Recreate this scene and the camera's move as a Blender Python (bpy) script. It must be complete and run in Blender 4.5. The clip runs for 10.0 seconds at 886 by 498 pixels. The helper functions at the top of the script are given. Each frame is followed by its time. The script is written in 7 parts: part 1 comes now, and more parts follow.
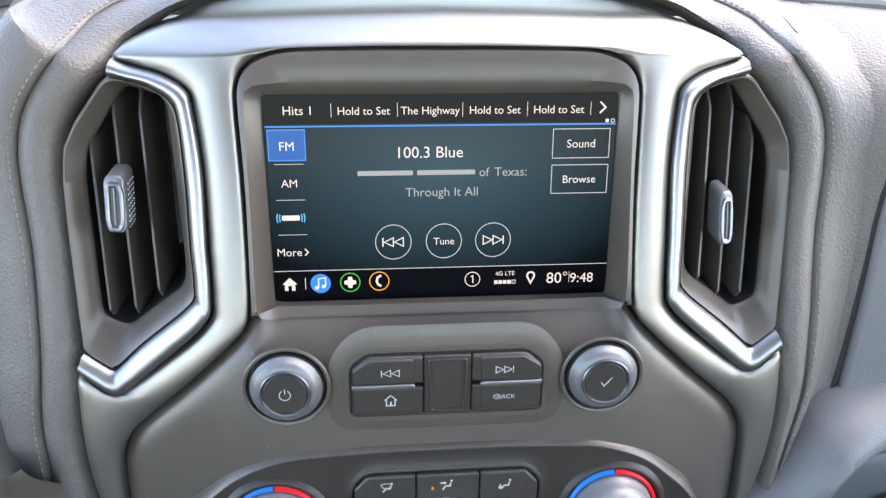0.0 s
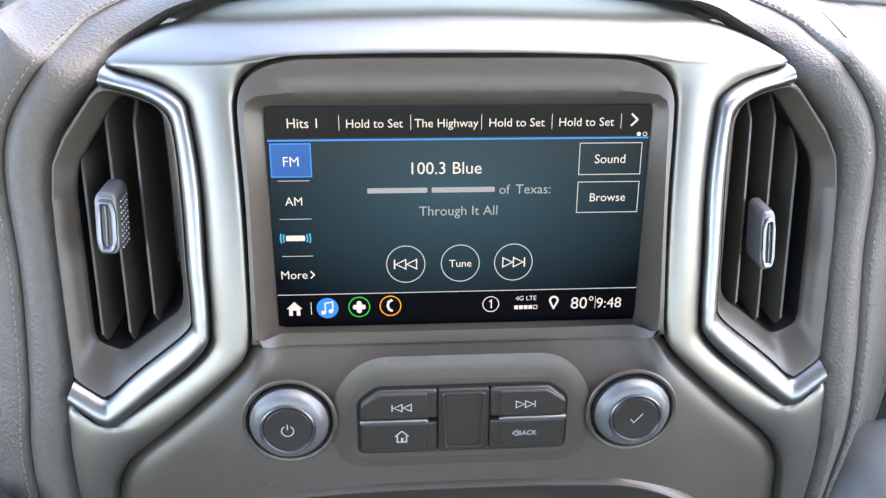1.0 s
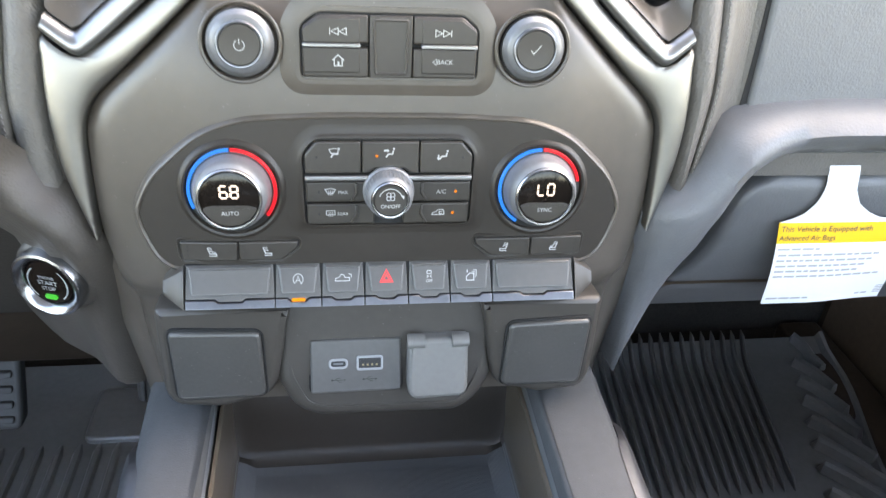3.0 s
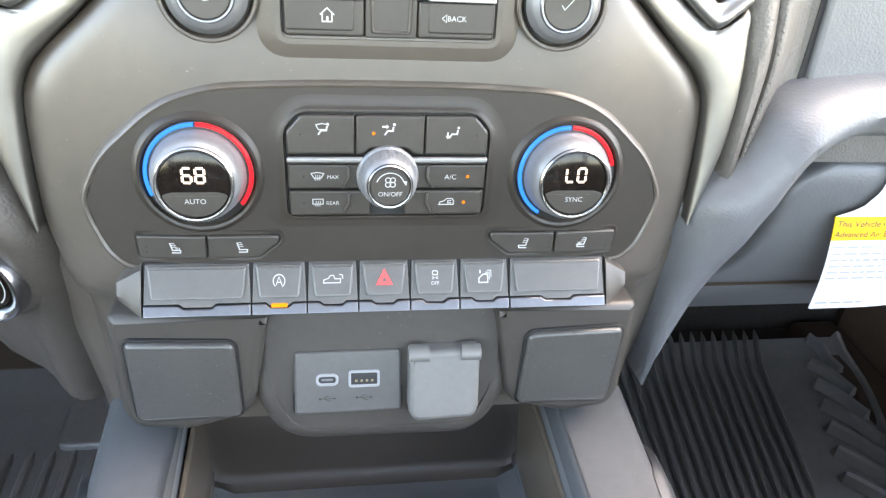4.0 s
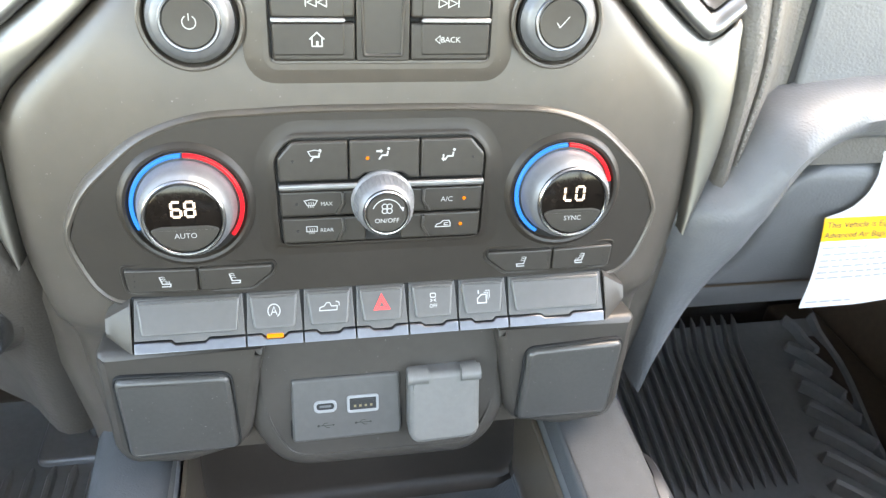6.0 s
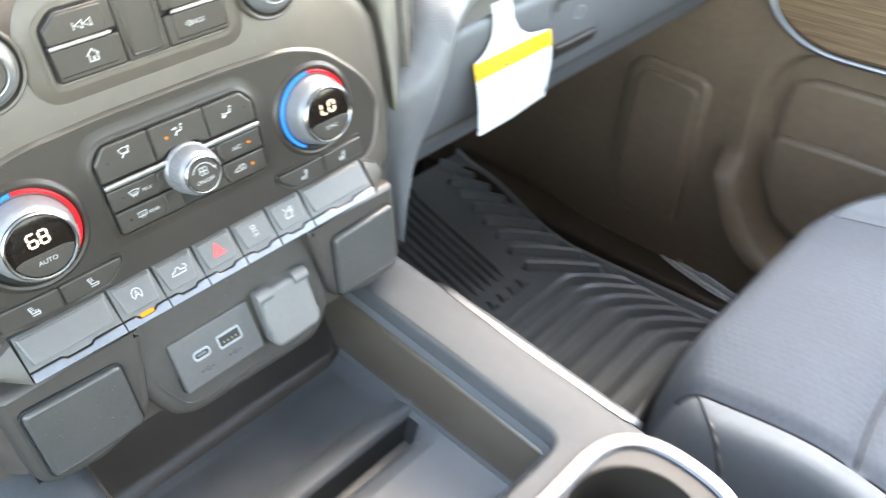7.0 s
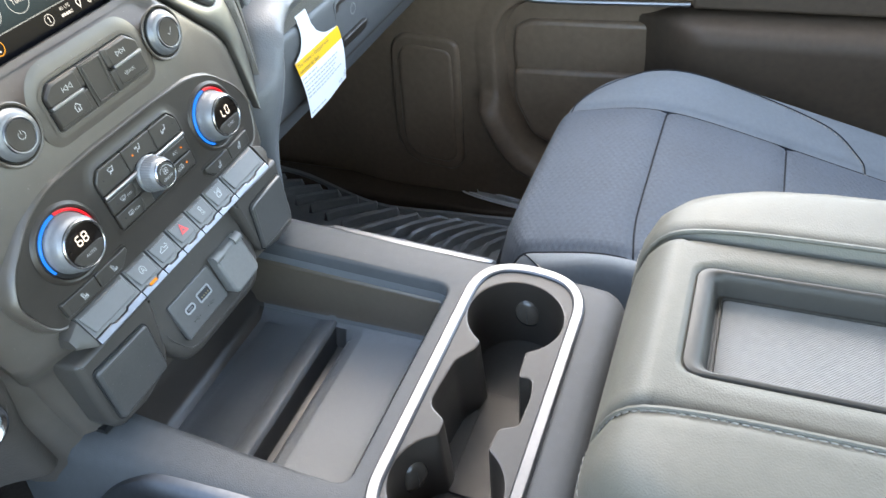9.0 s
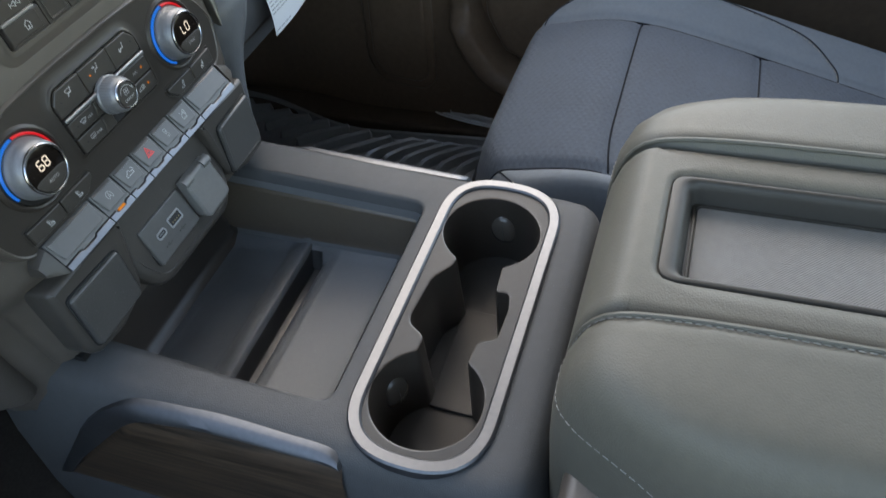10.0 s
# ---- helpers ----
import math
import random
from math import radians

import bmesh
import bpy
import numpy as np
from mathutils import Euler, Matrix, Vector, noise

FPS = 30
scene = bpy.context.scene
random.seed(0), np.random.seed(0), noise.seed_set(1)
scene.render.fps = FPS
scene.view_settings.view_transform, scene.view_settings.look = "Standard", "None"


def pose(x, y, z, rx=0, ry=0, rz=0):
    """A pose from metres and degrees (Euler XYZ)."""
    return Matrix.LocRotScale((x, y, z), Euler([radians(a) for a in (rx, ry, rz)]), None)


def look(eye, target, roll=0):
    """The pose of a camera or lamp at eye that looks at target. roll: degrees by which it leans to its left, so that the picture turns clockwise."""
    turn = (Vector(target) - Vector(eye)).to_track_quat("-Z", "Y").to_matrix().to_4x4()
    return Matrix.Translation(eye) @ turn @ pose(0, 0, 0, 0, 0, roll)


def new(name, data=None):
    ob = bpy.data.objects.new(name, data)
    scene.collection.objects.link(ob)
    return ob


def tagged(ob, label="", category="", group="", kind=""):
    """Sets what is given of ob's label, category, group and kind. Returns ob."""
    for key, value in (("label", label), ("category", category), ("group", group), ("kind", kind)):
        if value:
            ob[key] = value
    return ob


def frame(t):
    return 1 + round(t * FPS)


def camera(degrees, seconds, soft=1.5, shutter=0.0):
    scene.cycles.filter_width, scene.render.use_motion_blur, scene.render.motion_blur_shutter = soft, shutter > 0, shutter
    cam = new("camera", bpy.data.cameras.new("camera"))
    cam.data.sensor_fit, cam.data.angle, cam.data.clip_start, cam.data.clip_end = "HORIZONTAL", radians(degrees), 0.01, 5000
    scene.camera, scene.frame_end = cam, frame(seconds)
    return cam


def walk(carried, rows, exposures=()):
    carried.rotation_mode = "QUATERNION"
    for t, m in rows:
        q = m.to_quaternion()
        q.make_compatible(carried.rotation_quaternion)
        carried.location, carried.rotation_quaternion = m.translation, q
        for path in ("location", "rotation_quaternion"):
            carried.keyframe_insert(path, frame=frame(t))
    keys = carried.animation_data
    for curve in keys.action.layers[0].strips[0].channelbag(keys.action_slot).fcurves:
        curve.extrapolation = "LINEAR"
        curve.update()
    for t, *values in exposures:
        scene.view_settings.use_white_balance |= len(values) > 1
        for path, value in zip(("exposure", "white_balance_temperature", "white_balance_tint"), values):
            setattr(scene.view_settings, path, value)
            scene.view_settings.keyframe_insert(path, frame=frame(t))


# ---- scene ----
cam = camera(61.0, 10.0, soft=1.3, shutter=0.5)
PATH = [
    (0, (-0.029, -0.262, 0.867), (0.14, 1.499, -0.065), 1.2),
    (0.5, (-0.029, -0.241, 0.862), (0.126, 1.521, -0.071), 1.2),
    (1, (-0.027, -0.234, 0.865), (0.101, 1.526, -0.076), 0.9),
    (1.5, (-0.023, -0.267, 0.87), (0.103, 1.48, -0.096), 1.0),
    (1.7, (-0.029, -0.304, 0.852), (0.172, 1.461, -0.068), 1.9),
    (1.8, (-0.024, -0.326, 0.838), (0.162, 1.45, -0.062), 1.8),
    (2, (-0.022, -0.346, 0.829), (0.182, 1.415, -0.096), 2.3),
    (2.2, (-0.022, -0.361, 0.82), (0.196, 1.371, -0.155), 2.7),
    (2.5, (-0.026, -0.373, 0.8), (0.215, 1.347, -0.193), 3.3),
    (2.7, (-0.03, -0.369, 0.786), (0.236, 1.326, -0.242), 3.6),
    (3.8, (-0.028, -0.307, 0.74), (0.287, 1.35, -0.335), 4.8),
    (4, (-0.027, -0.299, 0.735), (0.278, 1.362, -0.336), 4.7),
    (4.5, (-0.027, -0.282, 0.724), (0.28, 1.378, -0.348), 4.7),
    (5, (-0.026, -0.273, 0.722), (0.276, 1.387, -0.353), 4.6),
    (6.3, (-0.05, -0.284, 0.75), (0.42, 1.302, -0.375), 3.8),
    (6.5, (-0.071, -0.282, 0.752), (0.597, 1.203, -0.409), 2.0),
    (6.8, (-0.114, -0.305, 0.768), (0.873, 0.925, -0.462), -0.2),
    (7, (-0.14, -0.324, 0.789), (0.965, 0.773, -0.466), -1.1),
    (7.2, (-0.176, -0.338, 0.804), (1.025, 0.64, -0.462), -1.2),
    (7.5, (-0.219, -0.371, 0.820), (0.998, 0.595, -0.440), -2.7),
    (7.7, (-0.252, -0.360, 0.841), (0.988, 0.525, -0.454), -3.2),
    (8, (-0.304, -0.35, 0.868), (0.98, 0.481, -0.421), -4.8),
    (8.2, (-0.317, -0.342, 0.868), (1.014, 0.443, -0.403), -5.2),
    (8.5, (-0.328, -0.366, 0.867), (1.033, 0.372, -0.398), -7.3),
    (9, (-0.332, -0.384, 0.862), (1.061, 0.28, -0.41), -7.4),
    (9.5, (-0.333, -0.383, 0.859), (1.013, 0.221, -0.491), -7.7),
    (10, (-0.333, -0.384, 0.854), (0.951, 0.189, -0.569), -8.1),
]
STOPS = 3.45
walk(cam, [(t, look(eye, target, roll)) for t, eye, target, roll in PATH],
     [(t, STOPS + d, kelvin, tint) for t, d, kelvin, tint in ((0.0, 0.32, 7300, 15), (1.5, 0.34, 7400, 15), (2.5, 0.57, 8000, 14), (4.0, 1.30, 8600, 14), (5.0, 1.33, 8700, 13), (6.5, 1.24, 8900, 11), (7.0, 1.52, 8850, 10), (7.5, 1.34, 8600, 9), (8.5, 0.92, 7900, 9), (9.0, 0.78, 7800, 8), (9.5, 0.76, 7950, 8), (10.0, -0.42, 7950, 8))])

# ---------------------------------------------------------------- light
world = bpy.data.worlds.new("sky")
scene.world = world
world.use_nodes = True
wn = world.node_tree.nodes
sky = wn.new("ShaderNodeTexSky")
sky.sky_type = "NISHITA"
sky.sun_disc = False
sky.sun_elevation = radians(50)
sky.sun_rotation = radians(72)
wn["Background"].inputs[1].default_value = 0.15
world.node_tree.links.new(sky.outputs[0], wn["Background"].inputs[0])
sun = new("sun", bpy.data.lights.new("sun", "SUN"))
sun.data.energy = 0.3
sun.data.angle = radians(64)
sun.data.color = (0.98, 0.98, 0.97)
sun.matrix_world = look((1.5, 0.80, 2.4), (0.0, 0.0, 0.0))


# ---------------------------------------------------------------- materials
def mat(name, col, rough=0.5, metal=0.0, grain=None, var=None, voro=None, wave=None, spec=0.5, relief=0.0004, specks=None, weave=None):
    """grain: (cells per metre, strength); voro: the same and, if not 1, its unevenness; var: (per metre, amount); wave: (per metre, strength, axis); weave: diamonds (per metre, strength)."""
    m = bpy.data.materials.new(name)
    m.use_nodes = True
    nt = m.node_tree
    b = nt.nodes["Principled BSDF"]
    b.inputs["Base Color"].default_value = (*col, 1)
    b.inputs["Roughness"].default_value = rough
    b.inputs["Metallic"].default_value = metal
    b.inputs["Specular IOR Level"].default_value = spec
    tc = nt.nodes.new("ShaderNodeTexCoord")
    if var:
        n = nt.nodes.new("ShaderNodeTexNoise")
        n.inputs["Scale"].default_value = var[0]
        n.inputs["Detail"].default_value = 5
        nt.links.new(tc.outputs["Object"], n.inputs["Vector"])
        n2 = nt.nodes.new("ShaderNodeTexNoise")
        n2.inputs["Scale"].default_value = var[0] * 14
        n2.inputs["Detail"].default_value = 2
        nt.links.new(tc.outputs["Object"], n2.inputs["Vector"])
        add = nt.nodes.new("ShaderNodeMath")
        add.operation = "ADD"
        nt.links.new(n.outputs["Fac"], add.inputs[0])
        nt.links.new(n2.outputs["Fac"], add.inputs[1])
        r = nt.nodes.new("ShaderNodeMapRange")
        r.inputs["From Min"].default_value = 0.6
        r.inputs["From Max"].default_value = 1.4
        nt.links.new(add.outputs[0], r.inputs["Value"])
        mix = nt.nodes.new("ShaderNodeMix")
        mix.data_type = "RGBA"
        k = var[1]
        mix.inputs[6].default_value = (*[c * (1 - k) for c in col], 1)
        mix.inputs[7].default_value = (*[min(1, c * (1 + k)) for c in col], 1)
        nt.links.new(r.outputs[0], mix.inputs[0])
        nt.links.new(mix.outputs[2], b.inputs["Base Color"])
        r2 = nt.nodes.new("ShaderNodeMapRange")
        r2.inputs["To Min"].default_value = max(0.03, rough * (1 - 0.6 * k))
        r2.inputs["To Max"].default_value = min(1, rough * (1 + 0.6 * k))
        nt.links.new(n.outputs["Fac"], r2.inputs["Value"])
        nt.links.new(r2.outputs[0], b.inputs["Roughness"])
    if specks:
        # sparse pale dust and scuffs
        n3 = nt.nodes.new("ShaderNodeTexNoise")
        n3.inputs["Scale"].default_value = specks[0]
        n3.inputs["Detail"].default_value = 1
        nt.links.new(tc.outputs["Object"], n3.inputs["Vector"])
        r3 = nt.nodes.new("ShaderNodeMapRange")
        r3.inputs["From Min"].default_value = specks[2]
        r3.inputs["From Max"].default_value = specks[2] + 0.03
        r3.inputs["To Max"].default_value = specks[1]
        nt.links.new(n3.outputs["Fac"], r3.inputs["Value"])
        m3 = nt.nodes.new("ShaderNodeMix")
        m3.data_type = "RGBA"
        m3.inputs[7].default_value = (0.42, 0.41, 0.39, 1)
        nt.links.new(r3.outputs[0], m3.inputs[0])
        src = b.inputs["Base Color"].links[0].from_socket if b.inputs["Base Color"].links else None
        if src:
            nt.links.new(src, m3.inputs[6])
        else:
            m3.inputs[6].default_value = (*col, 1)
        nt.links.new(m3.outputs[2], b.inputs["Base Color"])
    last = None
    for kind, spec_ in (("grain", grain), ("voro", voro), ("wave", wave)):
        if not spec_:
            continue
        if kind == "grain":
            t = nt.nodes.new("ShaderNodeTexNoise")
            t.inputs["Scale"].default_value = spec_[0]
            t.inputs["Detail"].default_value = 3
            out = t.outputs["Fac"]
        elif kind == "voro":
            t = nt.nodes.new("ShaderNodeTexVoronoi")
            t.feature = "SMOOTH_F1"
            t.inputs["Scale"].default_value = spec_[0]
            t.inputs["Randomness"].default_value = spec_[2] if len(spec_) > 2 else 1.0
            out = t.outputs["Distance"]
        else:
            t = nt.nodes.new("ShaderNodeTexWave")
            t.inputs["Scale"].default_value = spec_[0]
            t.bands_direction = spec_[2]
            out = t.outputs["Fac"]
        nt.links.new(tc.outputs["Object"], t.inputs["Vector"])
        bp = nt.nodes.new("ShaderNodeBump")
        bp.inputs["Strength"].default_value = spec_[1]
        bp.inputs["Distance"].default_value = relief
        nt.links.new(out, bp.inputs["Height"])
        if last:
            nt.links.new(last.outputs[0], bp.inputs["Normal"])
        last = bp
    if weave:
        bands = []
        for turn in (-32, 32):
            mp = nt.nodes.new("ShaderNodeMapping")
            mp.inputs["Rotation"].default_value = (0, 0, radians(turn))
            nt.links.new(tc.outputs["Object"], mp.inputs["Vector"])
            t = nt.nodes.new("ShaderNodeTexWave")
            t.bands_direction = "Y"
            t.inputs["Scale"].default_value = weave[0] * 0.314
            t.inputs["Distortion"].default_value = 0.4
            nt.links.new(mp.outputs[0], t.inputs["Vector"])
            bands.append(t)
        mul = nt.nodes.new("ShaderNodeMath")
        mul.operation = "MULTIPLY"
        nt.links.new(bands[0].outputs["Fac"], mul.inputs[0])
        nt.links.new(bands[1].outputs["Fac"], mul.inputs[1])
        bp = nt.nodes.new("ShaderNodeBump")
        bp.inputs["Strength"].default_value = weave[1]
        bp.inputs["Distance"].default_value = relief
        nt.links.new(mul.outputs[0], bp.inputs["Height"])
        if last:
            nt.links.new(last.outputs[0], bp.inputs["Normal"])
        last = bp
    if last:
        nt.links.new(last.outputs[0], b.inputs["Normal"])
    return m


def glow(name, col, strength):
    m = bpy.data.materials.new(name)
    m.use_nodes = True
    b = m.node_tree.nodes["Principled BSDF"]
    b.inputs["Base Color"].default_value = (*[c * 0.02 for c in col], 1)
    b.inputs["Specular IOR Level"].default_value = 0.2
    b.inputs["Roughness"].default_value = 0.3
    b.inputs["Emission Color"].default_value = (*col, 1)
    b.inputs["Emission Strength"].default_value = strength
    return m


PANEL = mat("panel_plastic", (0.062, 0.052, 0.043), 0.38, grain=(2600, 0.14), var=(9, 0.10), specks=(900, 0.25, 0.77), spec=0.5)
PLATE = mat("plate_plastic", (0.024, 0.0195, 0.016), 0.42, grain=(3000, 0.1), var=(12, 0.12), spec=0.34)
HOUSE = mat("housing_plastic", (0.043, 0.038, 0.033), 0.39, grain=(2600, 0.14), var=(12, 0.10), specks=(900, 0.25, 0.77), spec=0.4)
BUTTON = mat("button_plastic", (0.030, 0.026, 0.022), 0.38, grain=(3000, 0.06), var=(20, 0.12), spec=0.45)
SWITCH = mat("switch_plastic", (0.068, 0.066, 0.063), 0.36, grain=(3000, 0.06), var=(20, 0.10))
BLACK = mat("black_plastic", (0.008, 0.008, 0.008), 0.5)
GAP = mat("gap_black", (0.004, 0.004, 0.004), 0.8)
CONSOLE = mat("console_plastic", (0.062, 0.064, 0.065), 0.56, grain=(1100, 0.6), var=(11, 0.08), spec=0.14, specks=(900, 0.25, 0.77))
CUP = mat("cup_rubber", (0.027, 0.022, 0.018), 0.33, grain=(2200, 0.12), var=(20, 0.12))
TRAYW = mat("tray_wall_plastic", (0.082, 0.065, 0.049), 0.32, grain=(2400, 0.1), var=(16, 0.08))
RUBBER = mat("tray_rubber", (0.108, 0.113, 0.116), 0.36, wave=(420, 0.45, "X"), var=(14, 0.05), specks=(800, 0.4, 0.76), spec=0.45)
LINER = mat("ribbed_liner", (0.125, 0.120, 0.110), 0.5, wave=(330, 0.6, "DIAGONAL"), var=(14, 0.12), spec=0.35)
LEATHER = mat("dash_vinyl", (0.088, 0.080, 0.072), 0.5, voro=(760, 0.8), grain=(1500, 0.12), var=(8, 0.08), relief=0.0005, spec=0.35)
SMOOTH = mat("dash_smooth_vinyl", (0.096, 0.098, 0.103), 0.44, voro=(760, 0.45), grain=(1500, 0.1), var=(8, 0.08), relief=0.0004, spec=0.4)
ARM = mat("armrest_vinyl", (0.090, 0.083, 0.066), 0.5, voro=(1000, 0.32), grain=(1500, 0.1), var=(9, 0.07), spec=0.25)
SILVER = mat("satin_silver", (0.196, 0.187, 0.170), 0.40, 0.9, grain=(900, 0.05), var=(10, 0.05))
CHROME = mat("satin_chrome", (0.25, 0.25, 0.25), 0.40, 1.0, grain=(1200, 0.04), var=(16, 0.05))
BRIGHT = mat("bright_chrome", (0.33, 0.335, 0.345), 0.25, 1.0, var=(30, 0.06))
KNOB = mat("knob_silver", (0.150, 0.154, 0.162), 0.42, 0.35, grain=(2500, 0.15), var=(30, 0.1))
KNOBD = mat("knob_barrel", (0.125, 0.128, 0.134), 0.42, 0.45, grain=(2500, 0.1), var=(30, 0.12))
INSERT = mat("tray_insert_plastic", (0.036, 0.032, 0.026), 0.46, grain=(2400, 0.15), var=(16, 0.08), spec=0.3)
PEDAL = mat("pedal_rubber", (0.03, 0.03, 0.029), 0.55, grain=(1500, 0.3), var=(14, 0.12))
SATIN = mat("sill_satin_metal", (0.80, 0.80, 0.79), 0.3, grain=(1200, 0.05), var=(20, 0.1))
TABM = mat("grip_tab_plastic", (0.055, 0.047, 0.039), 0.22, var=(40, 0.15))
KNEE = mat("knee_panel_vinyl", (0.046, 0.039, 0.033), 0.46, voro=(760, 0.42), grain=(1500, 0.1), var=(8, 0.08), relief=0.0004, spec=0.4)
RADIOB = mat("radio_button_plastic", (0.027, 0.023, 0.020), 0.36, grain=(3000, 0.06), var=(20, 0.12), spec=0.4)
SLOT = mat("slot_plastic", (0.030, 0.030, 0.030), 0.36, grain=(2200, 0.12), var=(16, 0.1))
LIPM = mat("switch_lip_metal", (0.15, 0.155, 0.168), 0.36, 1.0, grain=(2000, 0.08), var=(30, 0.1))
WHITE = mat("white_print", (0.36, 0.36, 0.355), 0.6)
PALE = mat("grey_print", (0.26, 0.26, 0.26), 0.6)
LID = mat("outlet_plastic", (0.112, 0.110, 0.104), 0.42, grain=(2400, 0.15), var=(25, 0.1))
SEAT = mat("seat_cloth", (0.047, 0.060, 0.077), 0.9, weave=(150, 0.32), grain=(1700, 0.35), var=(14, 0.12), spec=0.25, relief=0.0012)
SEATL = mat("seat_cloth_plain", (0.088, 0.104, 0.120), 0.9, grain=(1900, 0.6), var=(14, 0.08), spec=0.25)
SEAM = mat("seam_thread", (0.013, 0.015, 0.019), 0.9, spec=0.1)
STITCH = mat("grey_thread", (0.21, 0.203, 0.193), 0.85)
STITCHL = mat("pale_thread", (0.17, 0.165, 0.15), 0.8)
MATR = mat("mat_rubber", (0.165, 0.165, 0.161), 0.30, grain=(1500, 0.2), var=(10, 0.12), specks=(700, 0.3, 0.76), spec=0.9)
RIMM = mat("rim_silver", (0.122, 0.126, 0.134), 0.45, 0.95, grain=(1200, 0.05), var=(18, 0.1))
CARPET = mat("carpet", (0.055, 0.05, 0.044), 0.95, grain=(900, 1.0), var=(20, 0.25), spec=0.1)
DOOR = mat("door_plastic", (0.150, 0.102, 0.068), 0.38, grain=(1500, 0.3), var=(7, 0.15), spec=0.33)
DOORD = mat("door_plastic_dark", (0.060, 0.042, 0.029), 0.52, grain=(1500, 0.3), var=(7, 0.15), spec=0.2)
GROUND = mat("concrete", (0.38, 0.375, 0.365), 0.9, grain=(60, 0.4), var=(0.8, 0.15))
HEAD = mat("headliner_cloth", (0.46, 0.455, 0.445), 0.95, grain=(900, 0.4), var=(6, 0.06))
TAG = mat("tag_card", (0.62, 0.62, 0.62), 0.5, var=(30, 0.03))
YELLOW = mat("tag_yellow", (0.72, 0.40, 0.012), 0.5)
INK = mat("tag_ink", (0.05, 0.05, 0.05), 0.6)
GREYINK = mat("tag_grey_ink", (0.3, 0.3, 0.3), 0.6)

CUPTOP = mat("cup_plate_plastic", (0.042, 0.041, 0.040), 0.5, grain=(1600, 0.3), var=(14, 0.1), spec=0.22)
LINER2 = mat("cup_liner", (0.040, 0.037, 0.034), 0.42, wave=(420, 0.5, "DIAGONAL"), var=(20, 0.08), spec=0.35)


def wood(name, dark, pale):
    m = mat(name, dark, 0.45)
    nt = m.node_tree
    b = nt.nodes["Principled BSDF"]
    tc = nt.nodes.new("ShaderNodeTexCoord")
    mp = nt.nodes.new("ShaderNodeMapping")
    mp.inputs["Scale"].default_value = (260, 9, 420)
    n = nt.nodes.new("ShaderNodeTexNoise")
    n.inputs["Scale"].default_value = 1.0
    n.inputs["Detail"].default_value = 6
    n.inputs["Roughness"].default_value = 0.65
    r = nt.nodes.new("ShaderNodeValToRGB")
    r.color_ramp.elements[0].position = 0.36
    r.color_ramp.elements[1].position = 0.66
    r.color_ramp.elements[0].color = (*dark, 1)
    r.color_ramp.elements[1].color = (*pale, 1)
    bp = nt.nodes.new("ShaderNodeBump")
    bp.inputs["Strength"].default_value = 0.35
    bp.inputs["Distance"].default_value = 0.0005
    nt.links.new(tc.outputs["Object"], mp.inputs["Vector"])
    nt.links.new(mp.outputs[0], n.inputs["Vector"])
    nt.links.new(n.outputs["Fac"], r.inputs["Fac"])
    nt.links.new(r.outputs[0], b.inputs["Base Color"])
    nt.links.new(n.outputs["Fac"], bp.inputs["Height"])
    nt.links.new(bp.outputs[0], b.inputs["Normal"])
    return m


WOOD = wood("dark_wood", (0.012, 0.008, 0.0055), (0.070, 0.045, 0.028))
WOOD2 = wood("door_wood", (0.085, 0.05, 0.027), (0.20, 0.122, 0.066))


# lamps and lit signs are set against the exposure of the shot
GAIN = 2.0 ** -STOPS
LIT = glow("lit_white", (1.0, 0.97, 0.98), 0.75 * GAIN)
LITWARM = glow("lit_digits", (1.0, 0.93, 0.88), 1.1 * GAIN)
DIMWHITE = glow("lit_grey", (0.75, 0.8, 0.85), 0.62 * GAIN)
DIMTEXT = glow("lit_pale", (0.6, 0.66, 0.72), 0.55 * GAIN)
LITBLUE = glow("lit_blue", (0.02, 0.30, 1.0), 0.9 * GAIN)
BLUEBOX = glow("lit_deep_blue", (0.0, 0.15, 0.62), 0.7 * GAIN)
CYAN = glow("lit_cyan", (0.05, 0.5, 0.9), 0.9 * GAIN)
LITGREEN = glow("lit_green", (0.02, 0.55, 0.06), 0.9 * GAIN)
LITORANGE = glow("lit_orange", (1.0, 0.42, 0.02), 0.9 * GAIN)
LEDBLUE = glow("led_blue", (0.0, 0.2, 1.0), 1.0 * GAIN)
LEDRED = glow("led_red", (1.0, 0.02, 0.04), 0.85 * GAIN)
AMBER = glow("led_amber", (1.0, 0.27, 0.01), 0.7 * GAIN)
AMBERBAR = glow("led_amber_bar", (1.0, 0.34, 0.01), 0.75 * GAIN)
GREENLAMP = glow("led_green", (0.03, 0.7, 0.08), 0.55 * GAIN)
REDMARK = mat("red_print", (0.7, 0.05, 0.05), 0.5)
BRASS = mat("contact_brass", (0.22, 0.18, 0.11), 0.4, 0.8)
PALEPLASTIC = mat("pale_socket_plastic", (0.22, 0.225, 0.23), 0.4)
GLOSS = mat("gloss_black", (0.008, 0.006, 0.005), 0.12, var=(30, 0.3), spec=0.25)
SCREENBLACK = mat("screen_black", (0.003, 0.003, 0.004), 0.16, spec=0.05)
SCUFF = mat("scuffed_plastic", (0.050, 0.048, 0.045), 0.34, grain=(2600, 0.12), var=(35, 0.16), specks=(760, 0.35, 0.755))
SMOOTHG = mat("grained_glovebox", (0.085, 0.086, 0.090), 0.46, voro=(760, 0.3), var=(8, 0.08))
DISPLAY = mat("display_glass", (0.003, 0.0035, 0.004), 0.16, spec=0.05)
